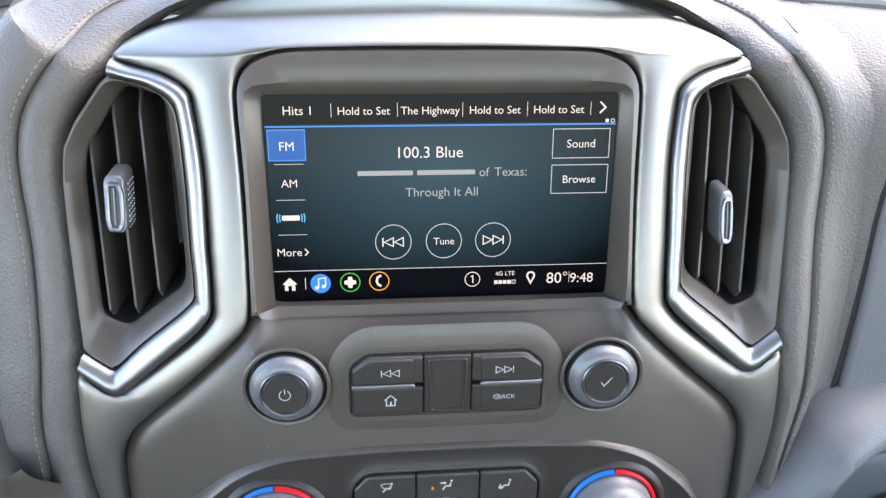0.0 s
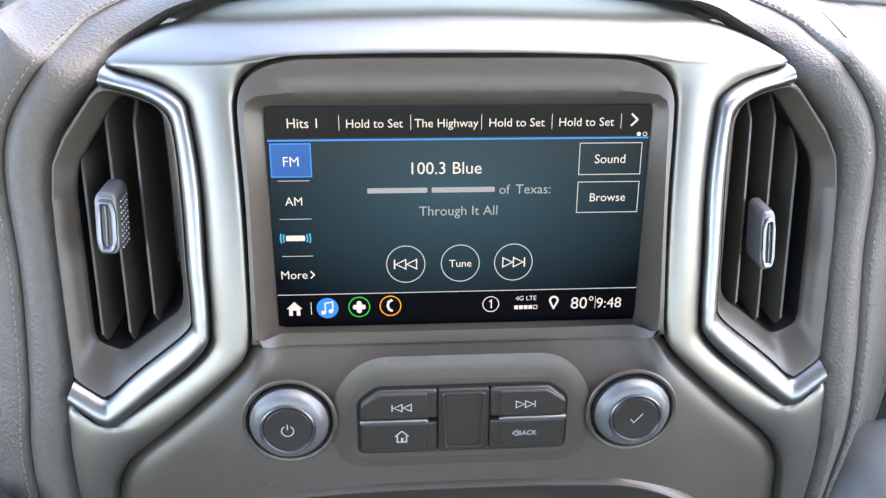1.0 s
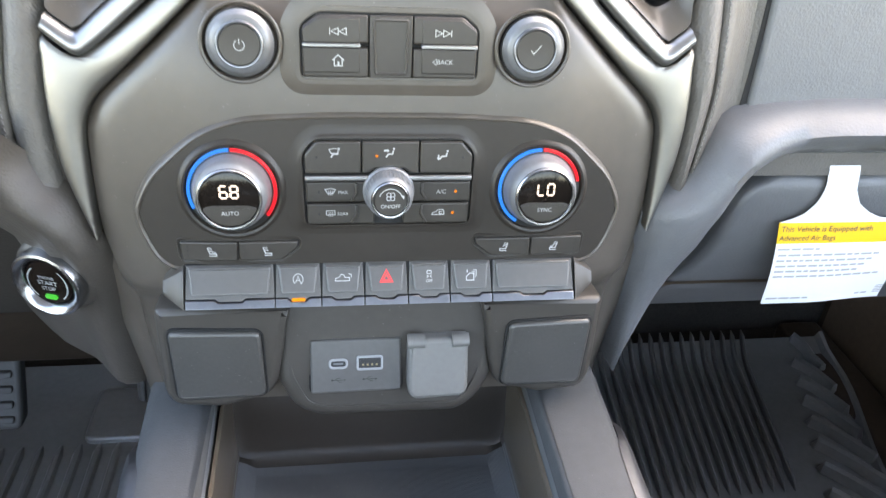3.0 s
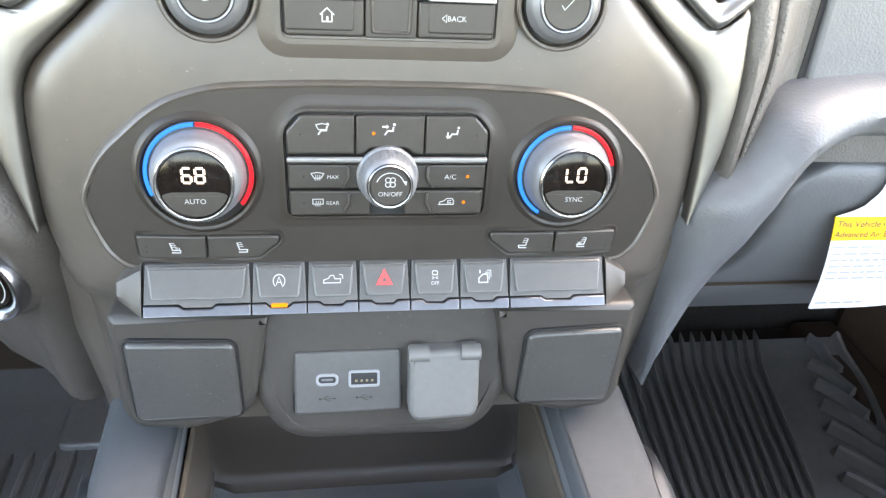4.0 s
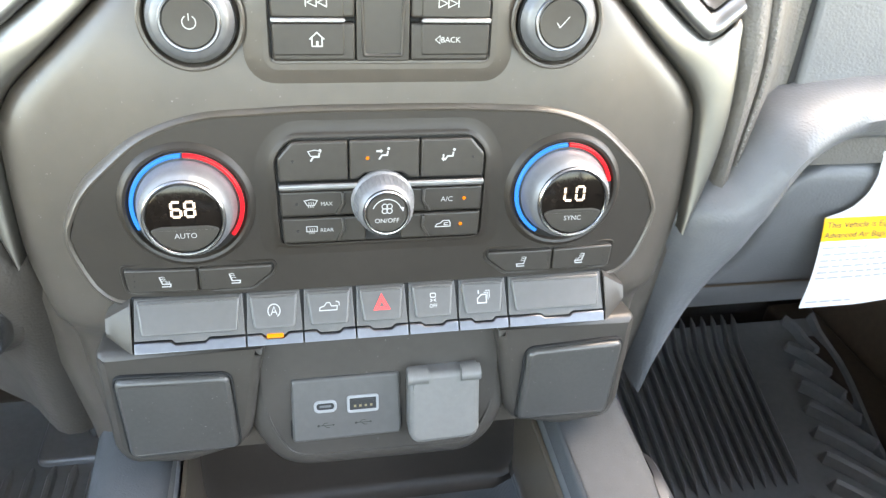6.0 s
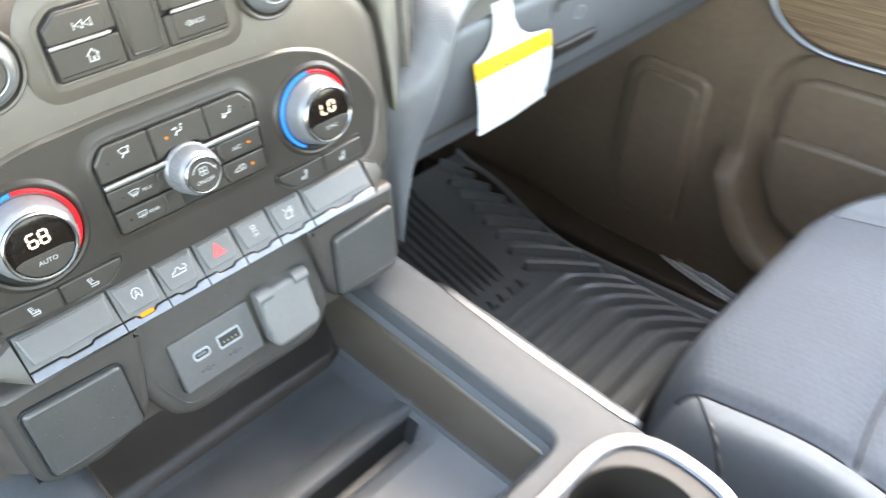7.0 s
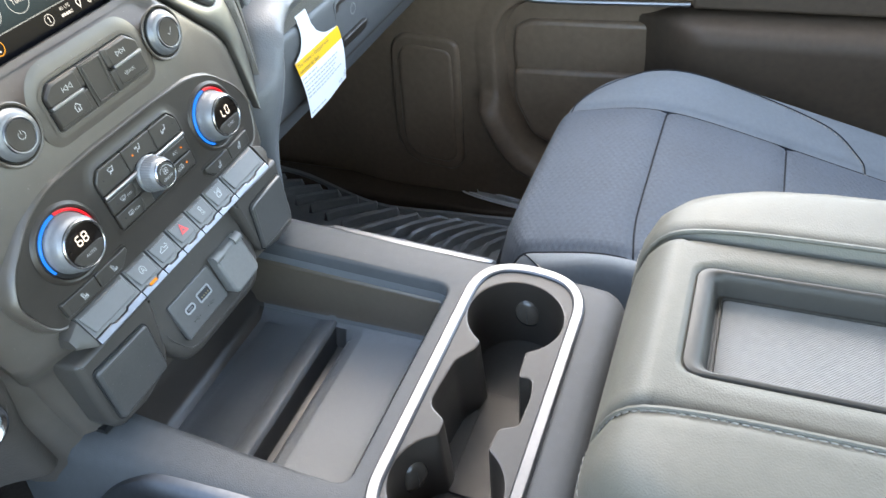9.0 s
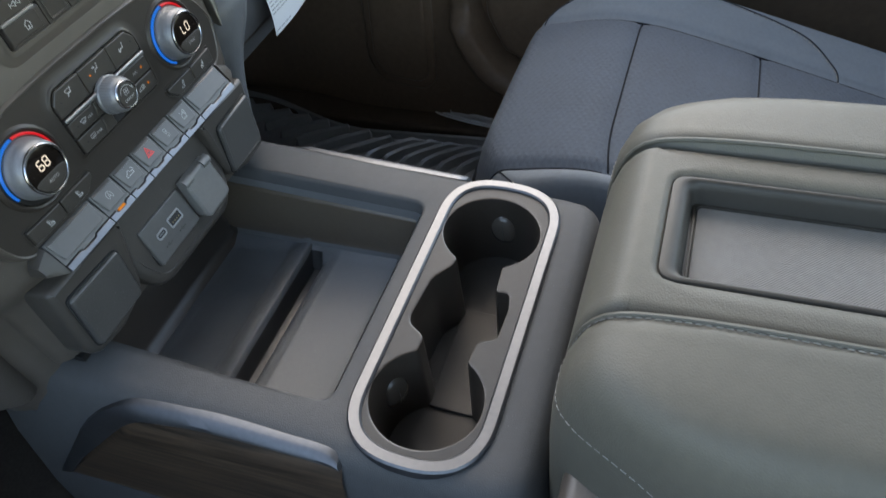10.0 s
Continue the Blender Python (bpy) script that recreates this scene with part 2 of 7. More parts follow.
dn = DISPLAY.node_tree
tcn, mpn, gr, cr = (dn.nodes.new("ShaderNodeTexCoord"), dn.nodes.new("ShaderNodeMapping"), dn.nodes.new("ShaderNodeTexGradient"), dn.nodes.new("ShaderNodeValToRGB"))
mpn.inputs["Location"].default_value = (0.0, 0.0, -13.3)
mpn.inputs["Scale"].default_value = (9.5, 0.0, 18.0)
gr.gradient_type = "SPHERICAL"
cr.color_ramp.elements[0].color = (0.0006, 0.0018, 0.0045, 1)
cr.color_ramp.elements[1].color = (0.034, 0.085, 0.120, 1)
dn.links.new(tcn.outputs["Object"], mpn.inputs["Vector"])
dn.links.new(mpn.outputs[0], gr.inputs["Vector"])
dn.links.new(gr.outputs["Fac"], cr.inputs["Fac"])
db = dn.nodes["Principled BSDF"]
dn.links.new(cr.outputs[0], db.inputs["Emission Color"])
db.inputs["Emission Strength"].default_value = 1.0 * GAIN


# ---------------------------------------------------------------- shape helpers
def thing(name, at, label, category, group="", kind=""):
    e = new(name)
    e.location = at
    e.empty_display_size = 0.02
    return tagged(e, label, category, group, kind)


def link(name, me, material, parent, label=""):
    me.materials.append(material)
    ob = new(name, me)
    if parent is not None:
        ob.parent = parent
        if parent.data is None:
            ob.matrix_parent_inverse = Matrix.Translation(-Vector(parent.location))
    if label:
        ob["label"] = label
    return ob


def mesh(name, verts, faces, material, parent, label="", smooth=True, angle=35):
    me = bpy.data.meshes.new(name)
    me.from_pydata([tuple(v) for v in verts], [], faces)
    bm = bmesh.new()
    bm.from_mesh(me)
    bmesh.ops.remove_doubles(bm, verts=bm.verts, dist=1e-6)
    bmesh.ops.recalc_face_normals(bm, faces=bm.faces)
    for f in bm.faces:
        f.smooth = smooth and len(f.verts) <= 4
    if smooth:
        lim = radians(angle)
        for e in bm.edges:
            if len(e.link_faces) == 2 and e.calc_face_angle(0) > lim:
                e.smooth = False
    bm.to_mesh(me)
    bm.free()
    return link(name, me, material, parent, label)


def loft(rings, closed=True, cap0=False, cap1=False):
    """Faces between rings of equal length."""
    v, f, n = [], [], len(rings[0])
    for r in rings:
        v += [tuple(p) for p in r]
    for i in range(len(rings) - 1):
        for j in range(n if closed else n - 1):
            k = (j + 1) % n
            f.append((i * n + j, i * n + k, (i + 1) * n + k, (i + 1) * n + j))
    if cap0:
        f.append(tuple(range(n)))
    if cap1:
        f.append(tuple((len(rings) - 1) * n + j for j in range(n)))
    return v, f


def join(*vf):
    v, f = [], []
    for a, b in vf:
        o = len(v)
        v += list(a)
        f += [tuple(i + o for i in q) for q in b]
    return v, f


def area(p):
    return 0.5 * sum(p[i][0] * p[(i + 1) % len(p)][1] - p[(i + 1) % len(p)][0] * p[i][1] for i in range(len(p)))


def inset(p, d):
    """A closed outline moved inwards by d."""
    if abs(d) < 1e-9:
        return list(p)
    s = 1 if area(p) > 0 else -1
    n, out = len(p), []
    for i in range(n):
        a, b, c = Vector(p[i - 1]), Vector(p[i]), Vector(p[(i + 1) % n])
        e1, e2 = (b - a), (c - b)
        if e1.length < 1e-9 or e2.length < 1e-9:
            out.append(tuple(b))
            continue
        e1.normalize()
        e2.normalize()
        n1, n2 = Vector((-e1.y, e1.x)) * s, Vector((-e2.y, e2.x)) * s
        m = n1 + n2
        k = max(0.35, 1 + n1.dot(n2))
        out.append((b.x + m.x * d / k, b.y + m.y * d / k))
    return out


def rounded(pts, r, n=5):
    """A closed outline with its corners rounded; r is one radius or one for each corner."""
    out, m = [], len(pts)
    rs = r if isinstance(r, (list, tuple)) else [r] * m
    for i in range(m):
        a, b, c = Vector(pts[i - 1]), Vector(pts[i]), Vector(pts[(i + 1) % m])
        d1, d2 = a - b, c - b
        q = min(rs[i], d1.length * 0.48, d2.length * 0.48)
        if q < 1e-6:
            out.append(tuple(b))
            continue
        p1, p2 = b + d1.normalized() * q, b + d2.normalized() * q
        for k in range(n + 1):
            t = k / n
            out.append(tuple(p1 * (1 - t) ** 2 + b * 2 * t * (1 - t) + p2 * t ** 2))
    return out


def rect(x0, y0, x1, y1):
    return [(x0, y0), (x1, y0), (x1, y1), (x0, y1)]


def circle(cx, cy, r, n=40, a0=0.0, a1=360.0, full=True):
    m = n if full else n + 1
    return [(cx + r * math.cos(radians(a0 + (a1 - a0) * i / n)), cy + r * math.sin(radians(a0 + (a1 - a0) * i / n))) for i in range(m)]


def slab(outline, w0, w1, bev, f, dish=0.0):
    """A plate with a rounded front edge: outline in the surface f(a, b, w), from depth w0 to w1."""
    r = [(outline, w0), (outline, w1 - bev), (inset(outline, bev * 0.12), w1 - bev * 0.5), (inset(outline, bev * 0.45), w1 - bev * 0.14), (inset(outline, bev), w1)]
    if dish:
        r += [(inset(outline, bev + abs(dish) * 1.5), w1 - dish)]
    return loft([[f(a, b, w) for a, b in o] for o, w in r], True, False, True)


def ringplate(outer, inner, w0, w1, bev, f):
    """A frame between two outlines of equal length."""
    r = [(outer, w0), (outer, w1 - bev), (inset(outer, bev), w1), (inset(inner, -bev), w1), (inner, w1 - bev), (inner, w0)]
    return loft([[f(a, b, w) for a, b in o] for o, w in r])


def lathe(prof, cx, cy, f, n=48, knurl=None, cap=True):
    """prof: (radius, w). knurl: (first ring, last ring, depth)."""
    rings = []
    for i, (r, w) in enumerate(prof):
        k = knurl[2] if knurl and knurl[0] <= i <= knurl[1] else 0
        rings.append([f(cx + (r - (k if j % 2 else 0)) * math.cos(2 * math.pi * j / n), cy + (r - (k if j % 2 else 0)) * math.sin(2 * math.pi * j / n), w) for j in range(n)])
    return loft(rings, True, False, cap)


def smooth_line(pts, n, closed=False):
    """Catmull-Rom through the points, evenly over their index."""
    m = len(pts)
    P = [Vector(p) for p in pts]
    out = []
    for i in range(n):
        u = (i / n * m) if closed else (i / (n - 1) * (m - 1))
        k = min(int(u), m - 1 if closed else m - 2)
        t = u - k
        if closed:
            a, b, c, d = P[(k - 1) % m], P[k % m], P[(k + 1) % m], P[(k + 2) % m]
        else:
            a, b, c, d = P[max(k - 1, 0)], P[k], P[k + 1], P[min(k + 2, m - 1)]
        out.append(0.5 * (2 * b + (c - a) * t + (2 * a - 5 * b + 4 * c - d) * t * t + (3 * b - a - 3 * c + d) * t ** 3))
    return out


def even(pts, n):
    """n points at even steps along a line of points."""
    P = [Vector(p) for p in pts]
    L = [0.0]
    for a, b in zip(P, P[1:]):
        L.append(L[-1] + (b - a).length)
    out, k = [], 0
    for i in range(n):
        s = L[-1] * i / (n - 1)
        while k < len(P) - 2 and L[k + 1] < s:
            k += 1
        d = L[k + 1] - L[k]
        out.append(P[k].lerp(P[k + 1], (s - L[k]) / d if d > 1e-9 else 0))
    return out


def polar(poly, c, n):
    """A closed outline sampled at n even angles round c."""
    out = []
    for i in range(n):
        a = 2 * math.pi * i / n
        dx, dy = math.cos(a), math.sin(a)
        best = 0
        for j in range(len(poly)):
            (x1, y1), (x2, y2) = poly[j], poly[(j + 1) % len(poly)]
            x1, y1, x2, y2 = x1 - c[0], y1 - c[1], x2 - c[0], y2 - c[1]
            den = dx * (y2 - y1) - dy * (x2 - x1)
            if abs(den) < 1e-12:
                continue
            s = (x1 * (y2 - y1) - y1 * (x2 - x1)) / den
            t = (x1 * dy - y1 * dx) / den
            if s > 0 and -1e-9 <= t <= 1 + 1e-9:
                best = max(best, s)
        out.append((c[0] + dx * best, c[1] + dy * best))
    return out


def tube(path, r, n=8, close=True):
    """A round rod along points; r is one radius or a pair (across, along the second axis) for each point."""
    P = [Vector(p) for p in path]
    rings, up = [], Vector((0.13, 0.29, 0.95))
    for i, p in enumerate(P):
        d = (P[min(i + 1, len(P) - 1)] - P[max(i - 1, 0)]).normalized()
        a = d.cross(up).normalized()
        b = a.cross(d)
        q = r[i] if isinstance(r, list) else r
        rings.append([p + a * q * math.cos(2 * math.pi * k / n) + b * q * math.sin(2 * math.pi * k / n) for k in range(n)])
    return loft(rings, True, close, close)


def stroke(pts, width, f, w, closed=False):
    """A flat printed line in the surface f at height w."""
    P = [Vector(p) for p in pts]
    n = len(P)
    L, R = [], []
    for i in range(n):
        a = P[i - 1] if (i or closed) else P[i]
        c = P[(i + 1) % n] if (i < n - 1 or closed) else P[i]
        d1 = (P[i] - a)
        d2 = (c - P[i])
        d1 = d1.normalized() if d1.length > 1e-9 else d2.normalized()
        d2 = d2.normalized() if d2.length > 1e-9 else d1
        m = (Vector((-d1.y, d1.x)) + Vector((-d2.y, d2.x)))
        m = m / max(0.5, m.length_squared / 2)
        L.append(P[i] + m * width / 2)
        R.append(P[i] - m * width / 2)
    return loft([[f(p.x, p.y, w) for p in L], [f(p.x, p.y, w) for p in R]], closed)


def flat(outline, f, w):
    return [f(a, b, w) for a, b in outline], [tuple(range(len(outline)))]


def lettering(text, size, cx, cy, w, f, material, parent, name="lettering", align="CENTER", squeeze=1.0):
    cu = bpy.data.curves.new("text", "FONT")
    cu.body = text
    cu.size = size
    cu.align_x = align
    cu.align_y = "CENTER"
    cu.resolution_u = 3
    tmp = bpy.data.objects.new("text", cu)
    scene.collection.objects.link(tmp)
    me = bpy.data.meshes.new_from_object(tmp.evaluated_get(bpy.context.evaluated_depsgraph_get()))
    bpy.data.objects.remove(tmp)
    bpy.data.curves.remove(cu)
    for v in me.vertices:
        v.co = Vector(f(cx + v.co.x * squeeze, cy + v.co.y, w))
    me.materials.clear()
    me.name = name
    return link(name, me, material, parent)


def sstep(a, b, x):
    t = min(1.0, max(0.0, (x - a) / (b - a)))
    return t * t * (3 - 2 * t)


# ---------------------------------------------------------------- the stack's surfaces
ORIGIN = Vector((0, 0.008, 0.655))
LEANING = math.atan(0.137)
VUP = Vector((0, math.sin(LEANING), math.cos(LEANING)))
OUT = Vector((0, -math.cos(LEANING), math.sin(LEANING)))


def sm(u, v, w):
    """The flat lower stack: across, up, out."""
    return ORIGIN + Vector((u, 0, 0)) + VUP * v + OUT * w


SCR0 = Vector((0.0008, 0.043, 0.680))
SCRA = math.atan(0.19)
SCRV = Vector((0, math.sin(SCRA), math.cos(SCRA)))
SCRN = Vector((0, -math.cos(SCRA), math.sin(SCRA)))


def sc(u, v, w):
    """The screen: across, up from its lower edge, out."""
    return SCR0 + Vector((u, 0, 0)) + SCRV * v + SCRN * w


def stack_y(z):
    d = z - 0.645
    return 0.0066 + 0.137 * d + 0.125 * (d + math.sqrt(d * d + 0.0004))


def face_y(x, z):
    return stack_y(z) + 0.016 * sstep(0.08, 0.15, abs(x))


# ---------------------------------------------------------------- cabin shell
def box(name, x0, y0, z0, x1, y1, z1, material, parent=None, bev=0.0):
    bm = bmesh.new()
    bmesh.ops.create_cube(bm, size=1)
    for v in bm.verts:
        v.co = ((x0 + x1) / 2 + v.co.x * (x1 - x0), (y0 + y1) / 2 + v.co.y * (y1 - y0), (z0 + z1) / 2 + v.co.z * (z1 - z0))
    if bev:
        bmesh.ops.bevel(bm, geom=bm.edges[:], offset=bev, segments=3, profile=0.5, affect="EDGES")
    me = bpy.data.meshes.new(name)
    bm.to_mesh(me)
    bm.free()
    for p in me.polygons:
        p.use_smooth = bev > 0
    return link(name, me, material, parent)


def shell():
    tagged(box("floor", -0.86, -1.7, -0.06, 0.86, 0.75, -0.03, CARPET), "dark grey carpeted cabin floor", "floor", kind="structure")
    tagged(box("ceiling", -0.75, -1.7, 1.27, 0.75, 0.0, 1.31, HEAD), "pale cloth headliner", "ceiling", kind="structure")
    tagged(box("wall_front", -0.86, 0.62, -0.03, 0.86, 0.66, 0.78, CARPET), "dark carpeted firewall", "wall", kind="structure")
    v, f = loft([[(x, y, -0.72) for x in (-60.0, 0.0, 60.0)] for y in (-60.0, 0.0, 60.0)], False)
    tagged(mesh("ground", v, f, GROUND, None, smooth=False), "pale concrete ground round the truck", "ground", kind="structure")
    tagged(box("wall_left", -0.86, -1.7, -0.03, -0.835, 0.62, 0.58, DOORD), "dark inner skin of the driver side", "wall", kind="structure")
    tagged(box("wall_right", 0.835, -1.7, -0.03, 0.86, 0.62, 0.65, DOORD), "dark outer skin of the passenger side", "wall", kind="structure")
    tagged(box("wall_back", -0.86, -1.74, -0.03, 0.86, -1.7, 0.72, DOORD), "dark rear cabin wall below the window", "wall", kind="structure")
    for s, y in ((-1, -0.75), (1, -0.75), (-1, -1.62), (1, -1.62)):
        v, f = loft([[(s * (0.82 - 0.10 * k), y - 0.06 + dx, z), (s * (0.86 - 0.10 * k), y - 0.06 + dx, z), (s * (0.86 - 0.10 * k), y + 0.06 + dx, z), (s * (0.82 - 0.10 * k), y + 0.06 + dx, z)]
                     for z, k, dx in ((0.6, 0, 0), (1.29, 1, 0.02))], True, True, True)
        tagged(mesh("pillar", v, f, HEAD, None, smooth=False), "pale cloth-covered roof pillar", "pillar", "roof pillars", "structure")
    for s in (-1, 1):
        path = [(s * 0.83, 0.5, 0.78), (s * 0.79, 0.25, 1.02), (s * 0.73, 0.0, 1.28)]
        v, f = tube(smooth_line(path, 12), 0.035, 10)
        tagged(mesh("windscreen_pillar", v, f, HEAD, None), "pale cloth-covered windscreen pillar", "pillar", "windscreen pillars", "structure")


# ---------------------------------------------------------------- dashboard
COLLAR = [(-0.1650, 0.542), (-0.1680, 0.575), (-0.1695, 0.62), (-0.166, 0.655), (-0.1655, 0.70), (-0.1685, 0.735), (-0.1675, 0.750), (-0.1625, 0.761), (-0.149, 0.778), (-0.1445, 0.787), (-0.130, 0.7965), (-0.117, 0.803), (-0.10, 0.807), (-0.05, 0.8095), (0.0, 0.8105)]


def collar_line():
    half = [Vector(p) for p in COLLAR]
    return half + [Vector((-p.x, p.y)) for p in reversed(half[:-1])]


SIDE = [(0.56, 0.0368), (0.59, 0.041), (0.64, 0.048), (0.69, 0.055), (0.72, 0.0592), (0.745, 0.0635), (0.757, 0.068), (0.768, 0.0765), (0.778, 0.090), (0.787, 0.108), (0.795, 0.132), (0.801, 0.165), (0.806, 0.22)]


def side_y(z):
    """Depth of the leather face on the passenger side at height z."""
    z = min(max(z, SIDE[0][0]), SIDE[-1][0])
    for (za, ya), (zb, yb) in zip(SIDE, SIDE[1:]):
        if z <= zb:
            return ya + (yb - ya) * (z - za) / (zb - za)
    return SIDE[-1][1]


def dashboard():
    t = thing("dashboard", (0, 0.2, 0.5), "dark grey stitched vinyl truck dashboard", "dashboard")
    line = even(smooth_line(collar_line(), 160), 160)
    prof = ((-0.004, 0.030), (0.0, 0.012), (0.003, 0.004), (0.008, 0.0), (0.014, 0.0015), (0.0185, 0.005), (0.0195, 0.0075), (0.0208, 0.0045), (0.0235, 0.0035), (0.030, 0.0055), (0.040, 0.012), (0.0465, 0.021), (0.0485, 0.06), (0.0560, 0.065))
    rings = []
    n = len(line)
    for d, back in prof:
        ring = []
        for i, p in enumerate(line):
            tg = (line[min(i + 1, n - 1)] - line[max(i - 1, 0)]).normalized()
            nx, nz = -tg.y, tg.x
            topness = sstep(0.775, 0.80, p.y)
            e = d
            if p.x > 0.05:
                e = d - min(d, 0.0235) * 0.5 * (1 - sstep(0.570, 0.675, p.y))
            if p.x < 0:
                e = min(e, max(0.006, 0.010 + 0.44 * (p.y - 0.542)))
            z = p.y + nz * e * (1 - 0.55 * topness)
            y = face_y(min(abs(p.x), 0.15), min(p.y, 0.80)) + back + topness * d * 1.7 + 0.020 * topness
            if p.x > 0.05:
                w = sstep(0.0205, 0.0485, d) * (1 - topness)
                y += (side_y(z) + 0.0004 - y) * w
            ring.append((p.x + nx * e, y, z))
        rings.append(ring)
    v, f = loft(rings, False)
    mesh("dash_collar", v, f, LEATHER, t, "padded grained vinyl surround with a stitched seam", angle=60)
    # stitches along the seam
    base = [Vector(p).lerp(Vector(q), 0.5) for p, q in zip(rings[7], rings[8])]
    pts = even(base, 560)
    parts = []
    for i in range(0, 558, 2):
        a, b = pts[i], pts[i + 1]
        lift = Vector((0, -0.0006, 0.0003))
        parts.append(tube([a + lift * 0.2, a.lerp(b, 0.3) + lift, a.lerp(b, 0.9) + lift, b + lift * 0.2], 0.00027, 5))
    v, f = join(*parts)
    mesh("stitching", v, f, STITCH, t, "grey thread running stitch")
    # the pad behind: face, rounded brow and flat top to the windscreen
    for s in (-1, 1):
        rings = []
        for x in [0.13 + 0.0345 * i for i in range(21)]:
            far = sstep(0.2, 0.45, x)
            pr = [(0.105, 0.56), (0.1, 0.60), (0.096, 0.66), (0.098, 0.70), (0.104, 0.74), (0.112, 0.765), (0.128, 0.785), (0.15, 0.795), (0.19, 0.802), (0.28, 0.806), (0.40, 0.80), (0.60, 0.775)]
            rings.append([(s * x, y + 0.03 * far, z - 0.006 * far) for y, z in pr])
        v, f = loft(rings, False)
        mesh("upper_pad", v, f, LEATHER if s < 0 else SMOOTH, t, angle=60)
    v, f = loft([[(x, y, z) for y, z in ((0.118, 0.796), (0.16, 0.806), (0.25, 0.812), (0.40, 0.80), (0.60, 0.775))] for x in (-0.14, -0.07, 0.0, 0.07, 0.14)], False)
    mesh("upper_pad", v, f, SMOOTH, t, angle=60)
    # raised seam of the top cover
    for s in (-1, 1):
        low = 0.0 if s < 0 else 0.018
        path = smooth_line([(s * 0.16, 0.165, 0.801), (s * 0.22, 0.150, 0.796 + 0.1 * low), (s * 0.30, 0.135, 0.779 + low), (s * 0.40, 0.15, 0.780 + low), (s * 0.6, 0.16, 0.780 + low)], 30)
        v, f = tube(path, 0.0035, 8)
        mesh("piping", v, f, SMOOTH, t)
    # passenger side: raised pad over the shelf
    rows = [[(x, side_y(z) + (0.006 if x < 0.21 else 0.0), z) for x in (0.204, 0.212, 0.25, 0.40, 0.60, 0.80)] for z in [0.57 + 0.236 * i / 40 for i in range(41)]]
    v, f = loft(rows, False)
    mesh("side_face", v, f, LEATHER, t, "grained vinyl face round the passenger pad", angle=60)
    left = smooth_line([(0.2450, 0.7455), (0.2335, 0.7425), (0.2255, 0.7350), (0.2215, 0.724), (0.2200, 0.708), (0.2198, 0.690), (0.2193, 0.667), (0.2180, 0.636), (0.2160, 0.600), (0.2150, 0.585)], 40)
    o = [(0.80, 0.585), (0.80, 0.7455)] + [tuple(p) for p in left]
    shade = smooth_line([(0.2450, 0.7480), (0.2320, 0.7448), (0.2235, 0.7365), (0.2192, 0.7245), (0.2177, 0.708), (0.2175, 0.690), (0.2166, 0.667), (0.2148, 0.636), (0.2115, 0.600), (0.2100, 0.585)], 40)
    v, f = slab([(0.80, 0.585), (0.80, 0.7480)] + [tuple(p) for p in shade], -0.004, 0.0006, 0.0002, lambda a, b, w: Vector((a, side_y(b) - w, b)))
    mesh("pad_shut_line", v, f, GAP, t, "black shut line round the pad")
    v, f = slab(o, -0.004, 0.0030, 0.003, lambda a, b, w: Vector((a, side_y(b) - w, b)))
    mesh("passenger_pad", v, f, SMOOTH, t, "smooth raised passenger pad")
    # shelf lip that bends down beside the stack, on both sides
    lip(t, 1)
    lip(t, -1)
    # lower panels beside the stack
    for s in (-1, 1):
        ring = []
        for z, hw in ((0.60, 0.150), (0.55, 0.149), (0.50, 0.135), (0.44, 0.126), (0.40, 0.122)):
            ring.append([(s * (hw - 0.004), 0.012 + 0.1 * (z - 0.45), z), (s * (hw + 0.010), 0.014 + 0.05 * (z - 0.45), z), (s * (hw + 0.022), 0.024, z), (s * (hw + 0.034), 0.06, z), (s * (hw + 0.04), 0.3, z)])
        v, f = loft(ring, False)
        mesh("stack_flank", v, f, PANEL, t)
    rows = []
    for i in range(29):
        z = 0.64 - 0.24 * i / 28
        y = 0.066 + 0.30 * max(0.0, z - 0.535) + 0.55 * max(0.0, 0.548 - z) - 0.004 * math.exp(-((z - 0.542) / 0.012) ** 2)
        rows.append([(x, y + 0.02 * sstep(-0.185, -0.165, x), z) for x in (-0.165, -0.175, -0.185, -0.20, -0.3, -0.5, -0.80)])
    v, f = loft(rows, False)
    mesh("knee_panel", v, f, KNEE, t, "dark smooth knee panel bent at its middle", angle=60)
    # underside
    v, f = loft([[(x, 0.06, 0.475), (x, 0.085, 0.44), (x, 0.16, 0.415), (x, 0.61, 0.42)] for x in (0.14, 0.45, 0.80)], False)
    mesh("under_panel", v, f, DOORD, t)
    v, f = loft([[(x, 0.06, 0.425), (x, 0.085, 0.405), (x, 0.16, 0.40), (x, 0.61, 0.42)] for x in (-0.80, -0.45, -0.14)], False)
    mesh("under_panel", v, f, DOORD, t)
    return t


